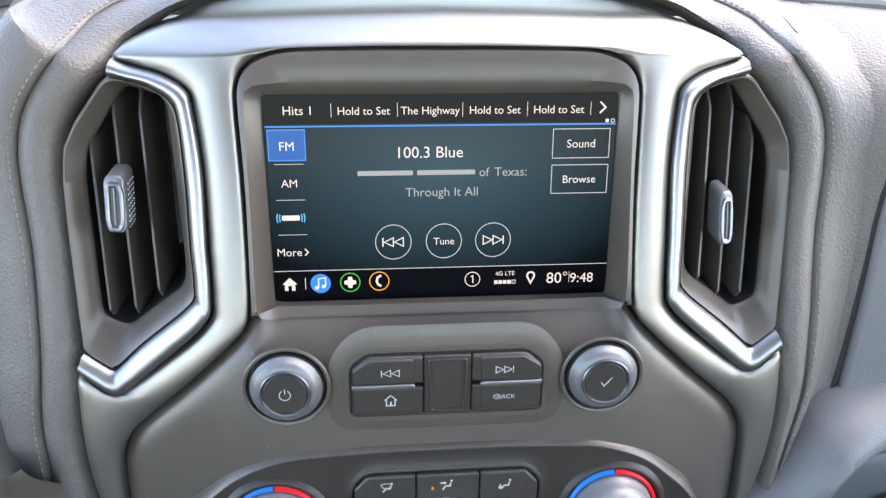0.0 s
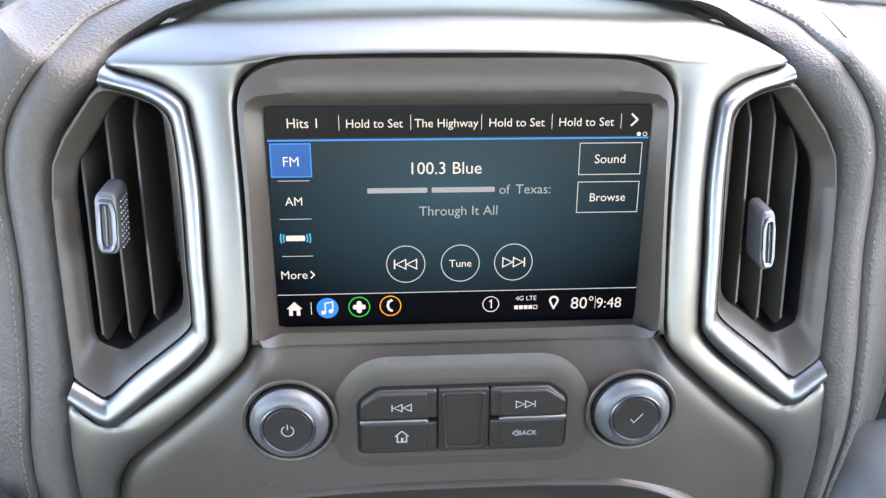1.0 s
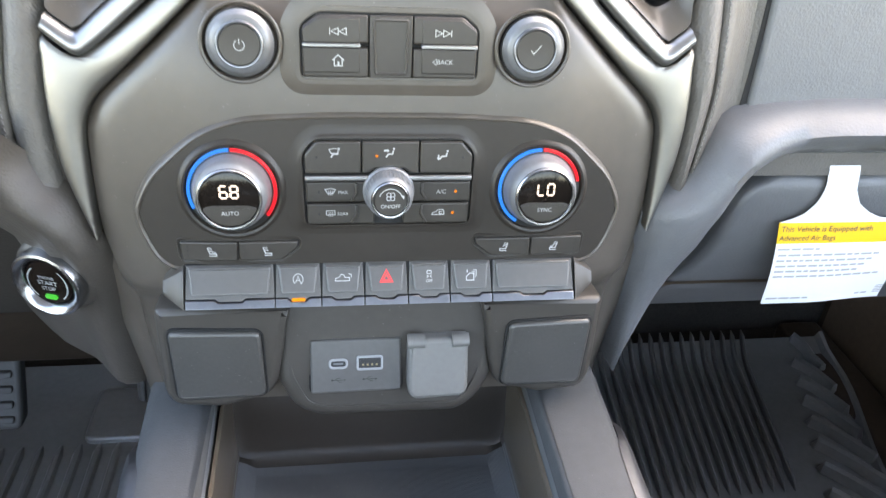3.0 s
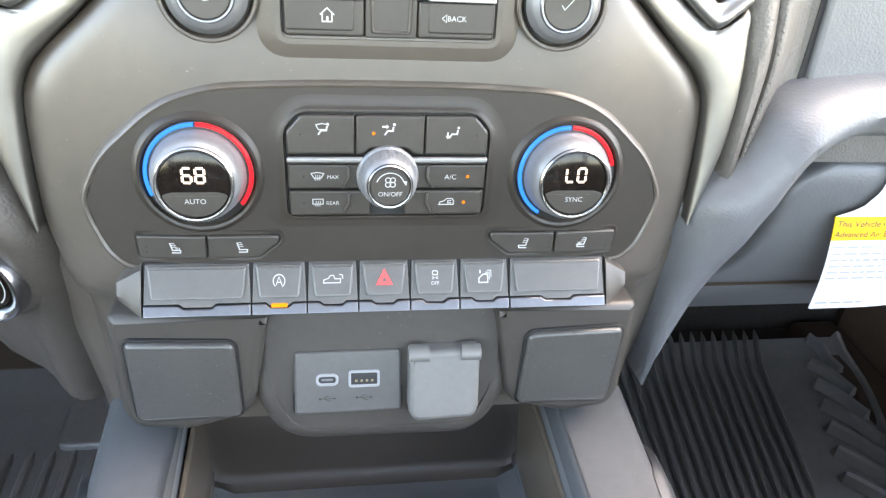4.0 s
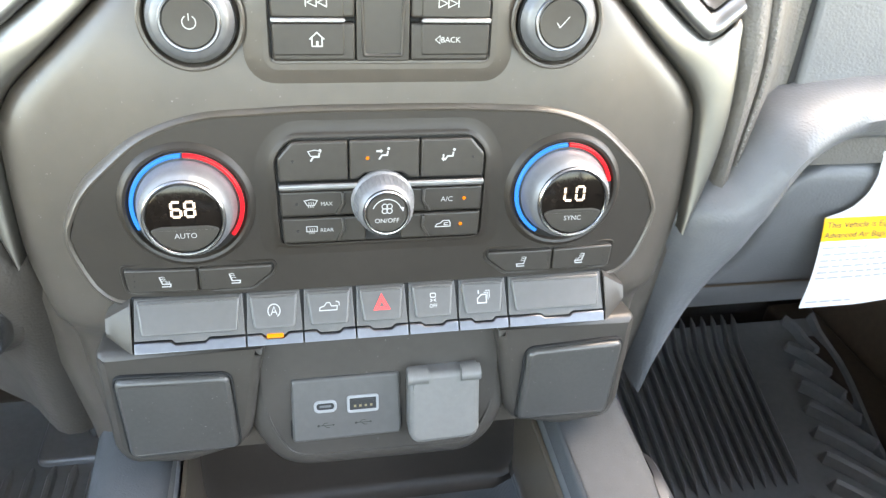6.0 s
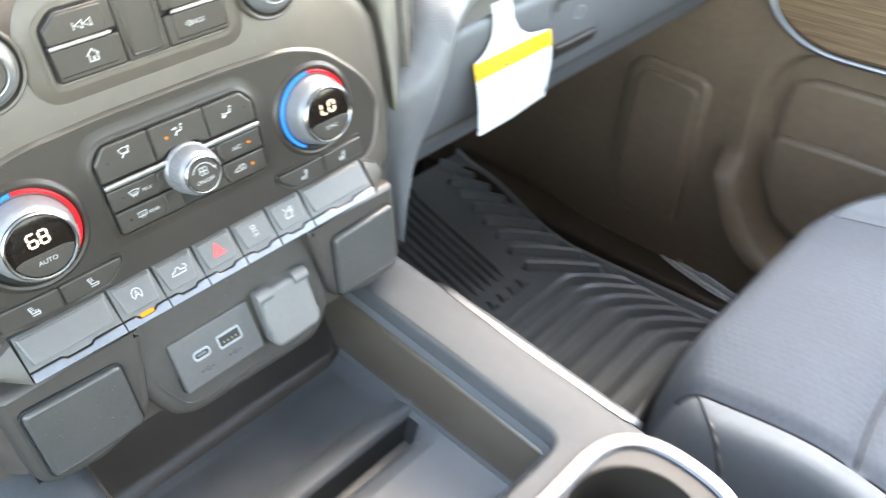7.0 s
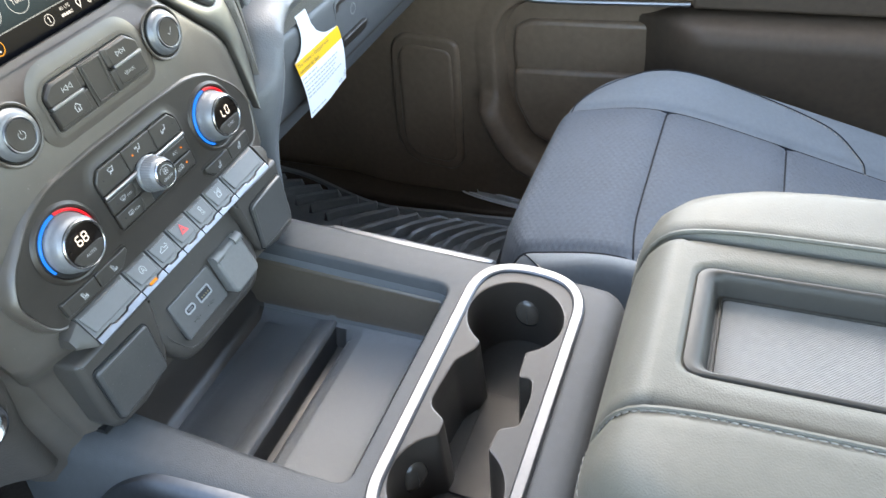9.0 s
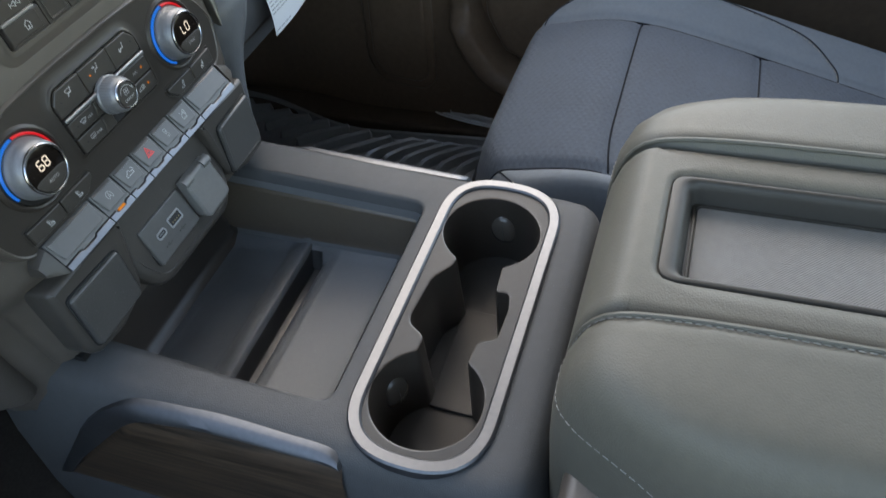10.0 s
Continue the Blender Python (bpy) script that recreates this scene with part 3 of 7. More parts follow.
def lip(t, s):
    if s > 0:
        top = [(0.80, 0.622), (0.50, 0.622), (0.30, 0.621), (0.255, 0.620), (0.226, 0.6165), (0.207, 0.611), (0.194, 0.603), (0.184, 0.590), (0.175, 0.577), (0.165, 0.566), (0.1625, 0.553), (0.160, 0.536), (0.157, 0.49), (0.155, 0.437)]
        low = [(0.80, 0.580), (0.50, 0.580), (0.30, 0.580), (0.262, 0.5795), (0.243, 0.577), (0.230, 0.574), (0.2215, 0.569), (0.216, 0.560), (0.2138, 0.550), (0.213, 0.540), (0.2085, 0.525), (0.198, 0.503), (0.179, 0.468), (0.160, 0.432)]
    else:
        top = [(0.1950, 0.618), (0.1905, 0.596), (0.1805, 0.577), (0.1705, 0.566), (0.163, 0.553), (0.1565, 0.536), (0.153, 0.510), (0.1505, 0.482), (0.148, 0.432)]
        low = [(0.2030, 0.617), (0.2100, 0.595), (0.2040, 0.571), (0.192, 0.557), (0.183, 0.546), (0.178, 0.530), (0.178, 0.508), (0.182, 0.480), (0.176, 0.440)]
    A, B = smooth_line(top, 60), smooth_line(low, 60)
    rings = []
    section = ((-0.30, 0.110), (-0.12, 0.062), (0.0, 0.034), (0.05, 0.020), (0.16, 0.008), (0.34, 0.0), (0.56, 0.004), (0.76, 0.016), (0.90, 0.036), (0.98, 0.065), (1.0, 0.10))
    if s < 0:
        section = ((-0.42, 0.022), (-0.2, 0.013), (0.0, 0.007), (0.2, 0.002), (0.4, 0.0), (0.6, 0.002), (0.8, 0.008), (1.0, 0.015), (1.2, 0.020), (1.5, 0.024), (1.9, 0.030), (2.3, 0.040), (2.7, 0.060))
    for k, back in section:
        ring = []
        for a, b in zip(A, B):
            p = a.lerp(b, k)
            back_ = (back if k > 0.3 else back * (0.2 + 0.8 * sstep(0.555, 0.600, p.y))) if s > 0 else back * (0.22 + 0.78 * sstep(0.618, 0.585, p.y))
            if s < 0:
                # dished seat of the start button
                back_ -= 0.012 * math.exp(-((p.x - 0.183) ** 2 + (p.y - 0.522) ** 2) / 0.0016) * sstep(0.7, 1.0, k)
            ring.append((s * p.x, 0.006 + back_ + (0.017 * sstep(0.19, 0.25, p.x) - 0.007 if s > 0 else -0.005 + 0.020 * sstep(0.56, 0.47, p.y)) + (0.013 * sstep(0.565, 0.49, p.y) if s > 0 else 0.0), p.y))
        rings.append(ring)
    v, f = loft(rings, False)
    mesh("shelf_lip" if s > 0 else "knee_lip", v, f, SMOOTH if s > 0 else KNEE, t, "soft vinyl lip curving down beside the stack", angle=70)


# ---------------------------------------------------------------- centre stack
PANEL_EDGE = [(0.0858, 0.6815), (0.0864, 0.6805), (0.0880, 0.678), (0.0935, 0.672), (0.12, 0.6465), (0.141, 0.6275), (0.1475, 0.620), (0.1515, 0.612), (0.1532, 0.600), (0.1535, 0.575), (0.1525, 0.552), (0.148, 0.53), (0.142, 0.50), (0.137, 0.47), (0.134, 0.448)]


def roll(x, z):
    """How far the face leans back under the screen, as a soft ledge."""
    return 0.011 * sstep(0.660, 0.688, z) * (1 - sstep(0.684, 0.700, z)) * (1 - sstep(0.074, 0.087, abs(x)))


def stack_panel():
    t = thing("center_stack", (0, 0.05, 0.45), "dark grey satin plastic centre stack panel with a silver frame", "dash panel")
    edge = even(smooth_line(PANEL_EDGE, 80), 70)
    rings = []
    n = 48
    for p in edge:
        row = []
        for j in range(n + 1):
            x = p.x * (2 * j / n - 1)
            k = abs(2 * j / n - 1)
            row.append((x, face_y(x, p.y) + roll(x, p.y) + 0.006 * sstep(0.94, 1.0, k) + 0.010 * sstep(0.525, 0.505, p.y), p.y))
        rings.append(row)
    front = rings
    v, f = loft(rings, False)
    for side in (0, -1):
        a = loft([[r[side] for r in front], [(r[side][0], r[side][1] + 0.02, r[side][2]) for r in front]], False)
        v, f = join((v, f), a)
    mesh("face_panel", v, f, PANEL, t, angle=50)
    # silver frame, from the lower left tip over the top to the lower right one
    inner = [(0.1535, 0.550), (0.1545, 0.575), (0.1542, 0.600), (0.1525, 0.612), (0.1485, 0.6208), (0.142, 0.6285), (0.121, 0.6475), (0.0945, 0.673), (0.0895, 0.679), (0.0875, 0.685), (0.0868, 0.70), (0.0875, 0.735), (0.0892, 0.768), (0.0890, 0.777), (0.0865, 0.7835), (0.0815, 0.7880), (0.0765, 0.7902), (0.070, 0.7918), (0.062, 0.7925), (0.05, 0.7928), (0.025, 0.7932), (0.0, 0.7932)]
    outer = [(0.1550, 0.548), (0.1650, 0.582), (0.1685, 0.606), (0.1690, 0.625), (0.1685, 0.640), (0.1670, 0.652), (0.1525, 0.6435), (0.1215, 0.6645), (0.1055, 0.6800), (0.1030, 0.690), (0.1035, 0.71), (0.1045, 0.744), (0.1075, 0.767), (0.1100, 0.775), (0.1210, 0.7805), (0.1360, 0.7835), (0.1430, 0.7865), (0.130, 0.7945), (0.117, 0.8005), (0.10, 0.8045), (0.05, 0.8070), (0.0, 0.8080)]
    A = smooth_line(inner, 110)
    B = smooth_line(outer, 110)
    A = A + [Vector((-p.x, p.y)) for p in reversed(A[:-1])]
    B = B + [Vector((-p.x, p.y)) for p in reversed(B[:-1])]
    rings = []
    for k, w in ((-0.06, -0.012), (0.0, -0.0015), (0.04, 0.0002), (0.12, 0.0010), (0.25, 0.0016), (0.45, 0.0019), (0.65, 0.0015), (0.85, 0.0006), (0.95, -0.0004), (1.0, -0.002), (1.02, -0.020), (1.025, -0.055)):
        ring = []
        for a, b in zip(A, B):
            p = a.lerp(b, k)
            top = sstep(0.786, 0.806, b.y)
            y = face_y(p.x, min(p.y, 0.792)) - w + top * 0.026 * max(0.0, k) ** 1.3
            ring.append((p.x, y, p.y - 0.0045 * top * k))
        rings.append(ring)
    v, f = loft(rings, False)
    mesh("silver_frame", v, f, SILVER, t, "satin silver frame round the screen", angle=60)
    # bezel: from the frame's inner edge in to the display
    top = [(p.x, p.y) for p in smooth_line([(0.0862, 0.69), (0.0865, 0.735), (0.0882, 0.768), (0.0880, 0.777), (0.0855, 0.7832), (0.0805, 0.7874), (0.0755, 0.7894), (0.069, 0.791), (0.061, 0.7917), (0.03, 0.7922), (0.0, 0.7922)], 50)]
    low = [(0.0862, 0.684), (0.080, 0.6825), (0.04, 0.682), (0.0, 0.682)]
    half = list(reversed(low))[0:] + top
    loop = half + [(-x, z) for x, z in reversed(half[1:-1])]
    c = (0.0, 0.733)
    N = 160
    r0 = polar(loop, c, N)
    scr = [(p.x, p.z) for p in (sc(-0.0785, 0.0, 0), sc(0.0785, 0.0, 0), sc(0.0785, 0.095, 0), sc(-0.0785, 0.095, 0))]
    r3 = polar(rounded(scr, 0.002, 3), c, N)
    lip0 = rounded([(-0.0825, 0.6795), (0.0825, 0.6795), (0.0845, 0.7775), (-0.0845, 0.7775)], 0.006, 6)
    r2 = polar(lip0, c, N)

    def deep(x, z):
        v_ = (z - SCR0.z) / SCRV.z
        return sc(x, v_, 0).y
    R = [[(x, face_y(x, z) + roll(x, z) + 0.006 * sstep(0.684, 0.69, z), z) for x, z in r0], [(x, face_y(x, z) + roll(x, z) - 0.0002, z) for x, z in inset(r0, 0.0006)], [(x, face_y(x, z) + roll(x, z) - 0.0006, z) for x, z in inset(r0, 0.0016)]]
    R.append([(x, min(face_y(x, z) + roll(x, z) - 0.001, deep(x, z) - 0.002), z) for x, z in [((a[0] * 0.8 + b[0] * 0.2), (a[1] * 0.8 + b[1] * 0.2)) for a, b in zip(r2, r0)]])
    for k in (0.15, 0.4, 0.75, 1.0):
        ring = []
        for a, b in zip(r2, r3):
            x, z = a[0] + (b[0] - a[0]) * k, a[1] + (b[1] - a[1]) * k
            y0, y1 = min(face_y(a[0], a[1]) + roll(a[0], a[1]) + 0.0005, deep(a[0], a[1]) - 0.001), deep(b[0], b[1]) + 0.0005
            ring.append((x, y0 + (y1 - y0) * k, z))
        R.append(ring)
    v, f = loft(R)
    mesh("screen_bezel", v, f, PANEL, t, angle=40)
    return t


def vent(s):
    t = thing("air_vent", (s * 0.138, 0.06, 0.68), "tall dark air vent with three upright slats and a chrome edge", "air vent", "dash vents")

    def vm(x, z, w):
        return Vector((s * x, face_y(x, z) - w, z))
    CO = [(0.1435, 0.7850), (0.136, 0.7827), (0.121, 0.780), (0.1105, 0.775), (0.1075, 0.767), (0.1045, 0.744), (0.104, 0.713), (0.1035, 0.692), (0.106, 0.681), (0.122, 0.6655), (0.145, 0.6465), (0.152, 0.6445), (0.160, 0.650), (0.1665, 0.6555)]
    CI = [(0.1450, 0.7780), (0.137, 0.7768), (0.128, 0.7750), (0.118, 0.7705), (0.1145, 0.763), (0.1125, 0.739), (0.1118, 0.713), (0.111, 0.695), (0.1135, 0.687), (0.138, 0.6665), (0.148, 0.6575), (0.1515, 0.6555), (0.157, 0.6590), (0.1635, 0.6635)]
    A, B = smooth_line(CO, 90), smooth_line(CI, 90)
    rings = []
    for k, w in ((-0.03, -0.008), (0.0, 0.000), (0.06, 0.0026), (0.2, 0.0042), (0.45, 0.0048), (0.62, 0.0043), (0.76, 0.0035), (0.9, 0.0020), (1.0, -0.002), (1.02, -0.012)):
        rings.append([vm(*a.lerp(b, k), w) for a, b in zip(A, B)])
    v, f = loft(rings, False)
    caps = [tuple(i * 90 for i in range(len(rings))), tuple(i * 90 + 89 for i in range(len(rings)))]
    mesh("chrome_trim", v, f + caps, CHROME, t, "satin chrome edge strip", angle=50)
    c, N = (0.138, 0.722), 120
    SO = [(p.x, p.y) for p in B] + [(0.1645, 0.680), (0.1665, 0.715), (0.1672, 0.735), (0.1662, 0.749), (0.161, 0.7595), (0.148, 0.7765)]
    OP = rounded([(0.1405, 0.7730), (0.1215, 0.7690), (0.1165, 0.7), (0.1175, 0.6905), (0.1455, 0.6695), (0.1570, 0.6745), (0.1605, 0.735), (0.1590, 0.746), (0.151, 0.758)], 0.004, 4)
    r0, r1 = polar(SO, c, N), polar(OP, c, N)
    R = [[vm(x, z, -0.012) for x, z in r0], [vm(x, z, -0.0005) for x, z in r0]]
    for k, w in ((0.06, 0.0008), (0.15, 0.0006), (0.6, -0.0045), (0.85, -0.007), (0.95, -0.008), (1.0, -0.0095)):
        R.append([vm(a[0] + (b[0] - a[0]) * k, a[1] + (b[1] - a[1]) * k, w) for a, b in zip(r0, r1)])
    v, f = loft(R)
    mesh("surround", v, f, PANEL, t, "dark bevelled surround", angle=40)
    R = [[vm(a[0], a[1], -0.0095) for a in r1], [vm(a[0], a[1], -0.03) for a in r1], [vm(c[0] + (a[0] - c[0]) * 0.9, c[1] + (a[1] - c[1]) * 0.9, -0.062) for a in r1]]
    v, f = loft(R, True, False, True)
    mesh("duct", v, f, BLACK, t)
    sh = 0.0 if s < 0 else -0.0048
    for x, z1, z0 in ((0.1556 + sh, 0.7560, 0.6735), (0.1438 + sh, 0.7720, 0.6740), (0.1318 + sh, 0.7710, 0.6830)):
        R = []
        for z in [z0 + (z1 - z0) * i / 20 for i in range(21)]:
            w1 = -0.0075 - 0.007 * max(0.0, 1 - (z1 - z) / 0.009) - 0.004 * max(0.0, 1 - (z - z0) / 0.004)
            xx = x + 0.0028 * (z - 0.722) / 0.05
            R.append([vm(xx - 0.0010, z, w1 - 0.0012), vm(xx - 0.0005, z, w1 - 0.0002), vm(xx + 0.0005, z, w1 - 0.0002), vm(xx + 0.0010, z, w1 - 0.0012), vm(xx + 0.0013, z, -0.045), vm(xx - 0.0013, z, -0.045)])
        v, f = loft(R, True, True, True)
        mesh("slat", v, f, HOUSE, t)
    # slider on the middle slat
    ts, tz = (0.0085, 0.003) if s < 0 else (-0.0025, -0.007)
    tab = [(0.1310, 0.7145), (0.1372, 0.7145), (0.1388, 0.7165), (0.1392, 0.735), (0.1375, 0.7378), (0.1318, 0.7378), (0.1300, 0.7358), (0.1295, 0.717)]
    slim = 1.0 if s < 0 else 0.74
    tm = lambda x, z, w: vm(0.1343 + (x - 0.1343) * slim + ts, z + tz, w)
    v, f = slab(rounded(tab, 0.0012, 3), -0.006, 0.0085, 0.0016, tm)
    slider = mesh("slider", v, f, KNOBD, t, "chrome-fronted airflow slider")
    o = rounded([(0.1322, 0.7170), (0.1362, 0.7170), (0.1372, 0.720), (0.1372, 0.731), (0.1364, 0.7345), (0.1324, 0.7345), (0.1314, 0.731), (0.1314, 0.720)], 0.001, 3)
    v, f = ringplate(inset(o, -0.0012), inset(o, 0.0007), 0.008, 0.0098, 0.0005, tm)
    mesh("slider_trim", v, f, LIPM, slider)
    v, f = slab(inset(o, 0.0005), 0.007, 0.0086, 0.0006, tm)
    mesh("slider_face", v, f, HOUSE, slider)
    v, f = slab(rounded(rect(0.1338, 0.7180, 0.1346, 0.7335), 0.0003, 2), 0.007, 0.0094, 0.0003, tm)
    mesh("slider_rib", v, f, KNOBD, slider)
    dots = []
    for i in range(9):
        for j in range(4):
            z, w = 0.716 + i * 0.0022, -0.003 + j * 0.0025
            q = [tm(0.1293 if s < 0 else 0.1394, z + 0.0006 * math.cos(a), w + 0.0006 * math.sin(a)) for a in [k * math.pi / 3 for k in range(6)]]
            tip = tm(0.1287 if s < 0 else 0.1400, z, w)
            dots.append((q + [tip], [(k, (k + 1) % 6, 6) for k in range(6)]))
    v, f = join(*dots)
    mesh("grip_dots", v, f, KNOB, slider)
    return t


# ---------------------------------------------------------------- console
RIM = [(-0.134, -0.2930), (0.133, -0.2930), (0.133, -0.2005), (-0.134, -0.2005)]


def top_z(y):
    return 0.431 + 0.06 * (y + 0.20)


def console():
    t = thing("center_console", (0, -0.1, 0.0), "dark grey grained plastic floor console with an open tray", "console")
    # outer skin: rim of the tray, rails, rounded shoulders and sides
    hole_c = (-0.006, -0.075)
    hole = rounded([(-0.105, -0.183), (0.096, -0.183), (0.096, 0.075), (-0.105, 0.075)], [0.012, 0.012, 0.004, 0.004], 5)
    N = 160
    outer = rounded([(-0.142, -0.328), (0.140, -0.328), (0.146, 0.08), (-0.146, 0.08)], [0.03, 0.03, 0.005, 0.005], 8)
    o = polar(outer, hole_c, N)
    v, f = loft([[(x, y, top_z(y) - 0.012) for x, y in inset(hole, 0.0012)], [(x, y, top_z(y) - 0.003) for x, y in hole], [(x, y, top_z(y) - 0.0007) for x, y in inset(hole, -0.0012)], [(x, y, top_z(y)) for x, y in inset(hole, -0.0035)]])
    R = [[(x, y, top_z(y) + dz) for x, y in inset(o, d)] for d, dz in ((0.016, 0.0), (0.009, -0.002), (0.004, -0.006), (0.0, -0.014), (-0.004, -0.035), (-0.010, -0.085), (-0.014, -0.16), (-0.014, -0.46))]
    v, f = join((v, f), loft(R))
    rim = rounded(RIM, 0.044, 12)
    bm = bmesh.new()
    edges = []
    for loop in (inset(o, 0.016), inset(hole, -0.0035), rim):
        vs = [bm.verts.new((x, y, top_z(y))) for x, y in loop]
        edges += [bm.edges.new((vs[i], vs[(i + 1) % len(vs)])) for i in range(len(vs))]
    bmesh.ops.triangle_fill(bm, use_beauty=True, use_dissolve=False, edges=edges, normal=(0, 0, 1))
    bm.verts.index_update()
    v, f = join((v, f), ([tuple(q.co) for q in bm.verts], [tuple(q.index for q in fc.verts) for fc in bm.faces]))
    bm.free()
    mesh("console_body", v, f, CONSOLE, t, angle=50)
    # tray walls and floor in one profile drawn across the cabin
    prof = [(0.078, 0.430), (0.050, 0.424), (0.042, 0.412), (0.034, 0.385), (0.0275, 0.3640), (0.0240, 0.3575), (0.0195, 0.3540), (0.0145, 0.3530), (0.010, 0.3526), (-0.022, 0.3537), (-0.034, 0.3541), (-0.0385, 0.3546), (-0.0402, 0.3552), (-0.0420, 0.3570), (-0.0500, 0.3616), (-0.0555, 0.3638), (-0.0585, 0.3644), (-0.0606, 0.3641), (-0.0618, 0.3626), (-0.0624, 0.3580), (-0.0632, 0.3430), (-0.0645, 0.3400), (-0.0702, 0.3393), (-0.0720, 0.3410), (-0.0740, 0.3455), (-0.0775, 0.3508), (-0.083, 0.3545), (-0.090, 0.3566), (-0.0920, 0.3570), (-0.0935, 0.3562), (-0.142, 0.3562), (-0.148, 0.3566), (-0.1525, 0.359), (-0.156, 0.366), (-0.172, 0.405), (-0.180, 0.424)]
    R = []
    for x, k in ((-0.1045, 2), (-0.100, 1), (-0.097, 0.4), (-0.092, 0.08), (-0.085, 0), (0.078, 0), (0.085, 0.08), (0.089, 0.4), (0.092, 1), (0.0955, 2)):
        row = []
        for y, z in prof:
            if k == 2:
                z = max(z, top_z(y) - 0.012)
            elif k == 1:
                z = max(z, 0.372)
            elif k > 0:
                z = max(z, 0.3585 + 0.008 * k)
            row.append((x, y, z))
        R.append(row)
    ahead = [i for i, p in enumerate(prof) if p[0] >= 0.0195]
    front = [i for i, p in enumerate(prof) if 0.0195 >= p[0] >= -0.0624]
    slot = [i for i, p in enumerate(prof) if -0.0740 <= p[0] <= -0.0624]
    rear = [i for i, p in enumerate(prof) if p[0] <= -0.0740]
    v, f = join(loft([[r[i] for i in front] for r in R], False), loft([[r[i] for i in rear] for r in R], False))
    for q in (R[:4], R[-4:]):
        v, f = join((v, f), loft([[r[i] for i in slot] for r in q], False))
    mesh("tray", v, f, RUBBER, t, "rubber-lined tray floor", angle=40)
    # front wall in a darker material: the stack's shade put into its colour
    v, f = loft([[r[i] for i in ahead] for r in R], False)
    mesh("tray_front", v, f, CUP, t, "front wall of the tray, darkened for the shade under the stack", angle=40)
    v, f = loft([[r[i] for i in slot] for r in R[3:-3]], False)
    mesh("phone_slot", v, f, SLOT, t, "deep black phone slot", angle=40)
    # smooth inner wall plates with a rolled upper edge
    for x, s in ((-0.1020, 1), (0.0945, -1)):
        R = []
        for y in (-0.1735, -0.171, -0.165, -0.10, -0.03, 0.02, 0.045):
            up = top_z(y) - 0.0215
            e = 0.6 if y < -0.172 else 1.0
            R.append([(x, y, up + 0.001), (x + s * 0.0014 * e, y, up), (x + s * 0.0021 * e, y, up - 0.002), (x + s * 0.0019 * e, y, up - 0.004), (x + s * 0.0030 * e, y, 0.375), (x + s * 0.0046 * e, y, 0.3625), (x + s * 0.0062, y, 0.3605), (x + s * 0.0062, y, 0.354)])
        v, f = loft(R, False)
        mesh("tray_wall", v, f, TRAYW, t, "smooth dark tray wall", angle=40)
    # silver edge strips that bend down in front of the wood side panels
    steps = [(0.0, -0.016), (0.002, -0.009), (0.006, -0.004), (0.014, 0.0), (0.035, 0.004), (0.085, 0.010), (0.16, 0.014), (0.5, 0.014)]

    def skin(s, y, z, out):
        d = max(0.0, top_z(y) - z)
        for (da, oa), (db, ob_) in zip(steps, steps[1:]):
            if d <= db:
                off = oa + (ob_ - oa) * (d - da) / (db - da)
                break
        return (s * (0.1452 + 0.004 * (y + 0.316) / 0.396 + off + out - 0.0012), y, z)
    top = [(0.058, 0.322), (0.030, 0.360), (0.002, 0.398), (-0.022, 0.4215), (-0.042, 0.4325), (-0.060, 0.4355), (-0.108, 0.4345), (-0.165, 0.4310), (-0.198, 0.4285), (-0.205, 0.4245)]
    low = [(0.046, 0.324), (0.020, 0.355), (-0.010, 0.385), (-0.034, 0.4085), (-0.048, 0.4185), (-0.064, 0.4235), (-0.108, 0.4265), (-0.165, 0.4245), (-0.198, 0.4220), (-0.207, 0.4205)]
    A, B = even([tuple(p) for p in smooth_line(top, 60)], 70), even([tuple(p) for p in smooth_line(low, 60)], 70)
    for s in (-1, 1):
        R = []
        for k, w in ((-0.04, -0.003), (0.0, 0.0006), (0.12, 0.0016), (0.5, 0.0022), (0.88, 0.0016), (1.0, 0.0004), (1.04, -0.003)):
            R.append([skin(s, *a.lerp(b, k), w + 0.0012) for a, b in zip(A, B)])
        v, f = loft(R, False)
        for e in (0, -1):
            v, f = join((v, f), ([r[e] for r in R], [tuple(range(len(R)))]))
        mesh("silver_strip", v, f, RIMM, t, "satin silver edge strip")
        R = []
        for k in range(13):
            row = []
            for b in B:
                foot = Vector((b.x - 0.006, 0.3235 - 0.11 * max(0.0, 0.046 - b.x)))
                p = b.lerp(foot, 0.0 + k / 12)
                row.append(skin(s, p.x, p.y, 0.0014 - (0.003 if k in (0, 12) else 0.0)))
            R.append(row)
        v, f = loft(R, False)
        mesh("wood_panel", v, f, WOOD, t, "dark brown open-grain wood side panel", angle=45)
    return t


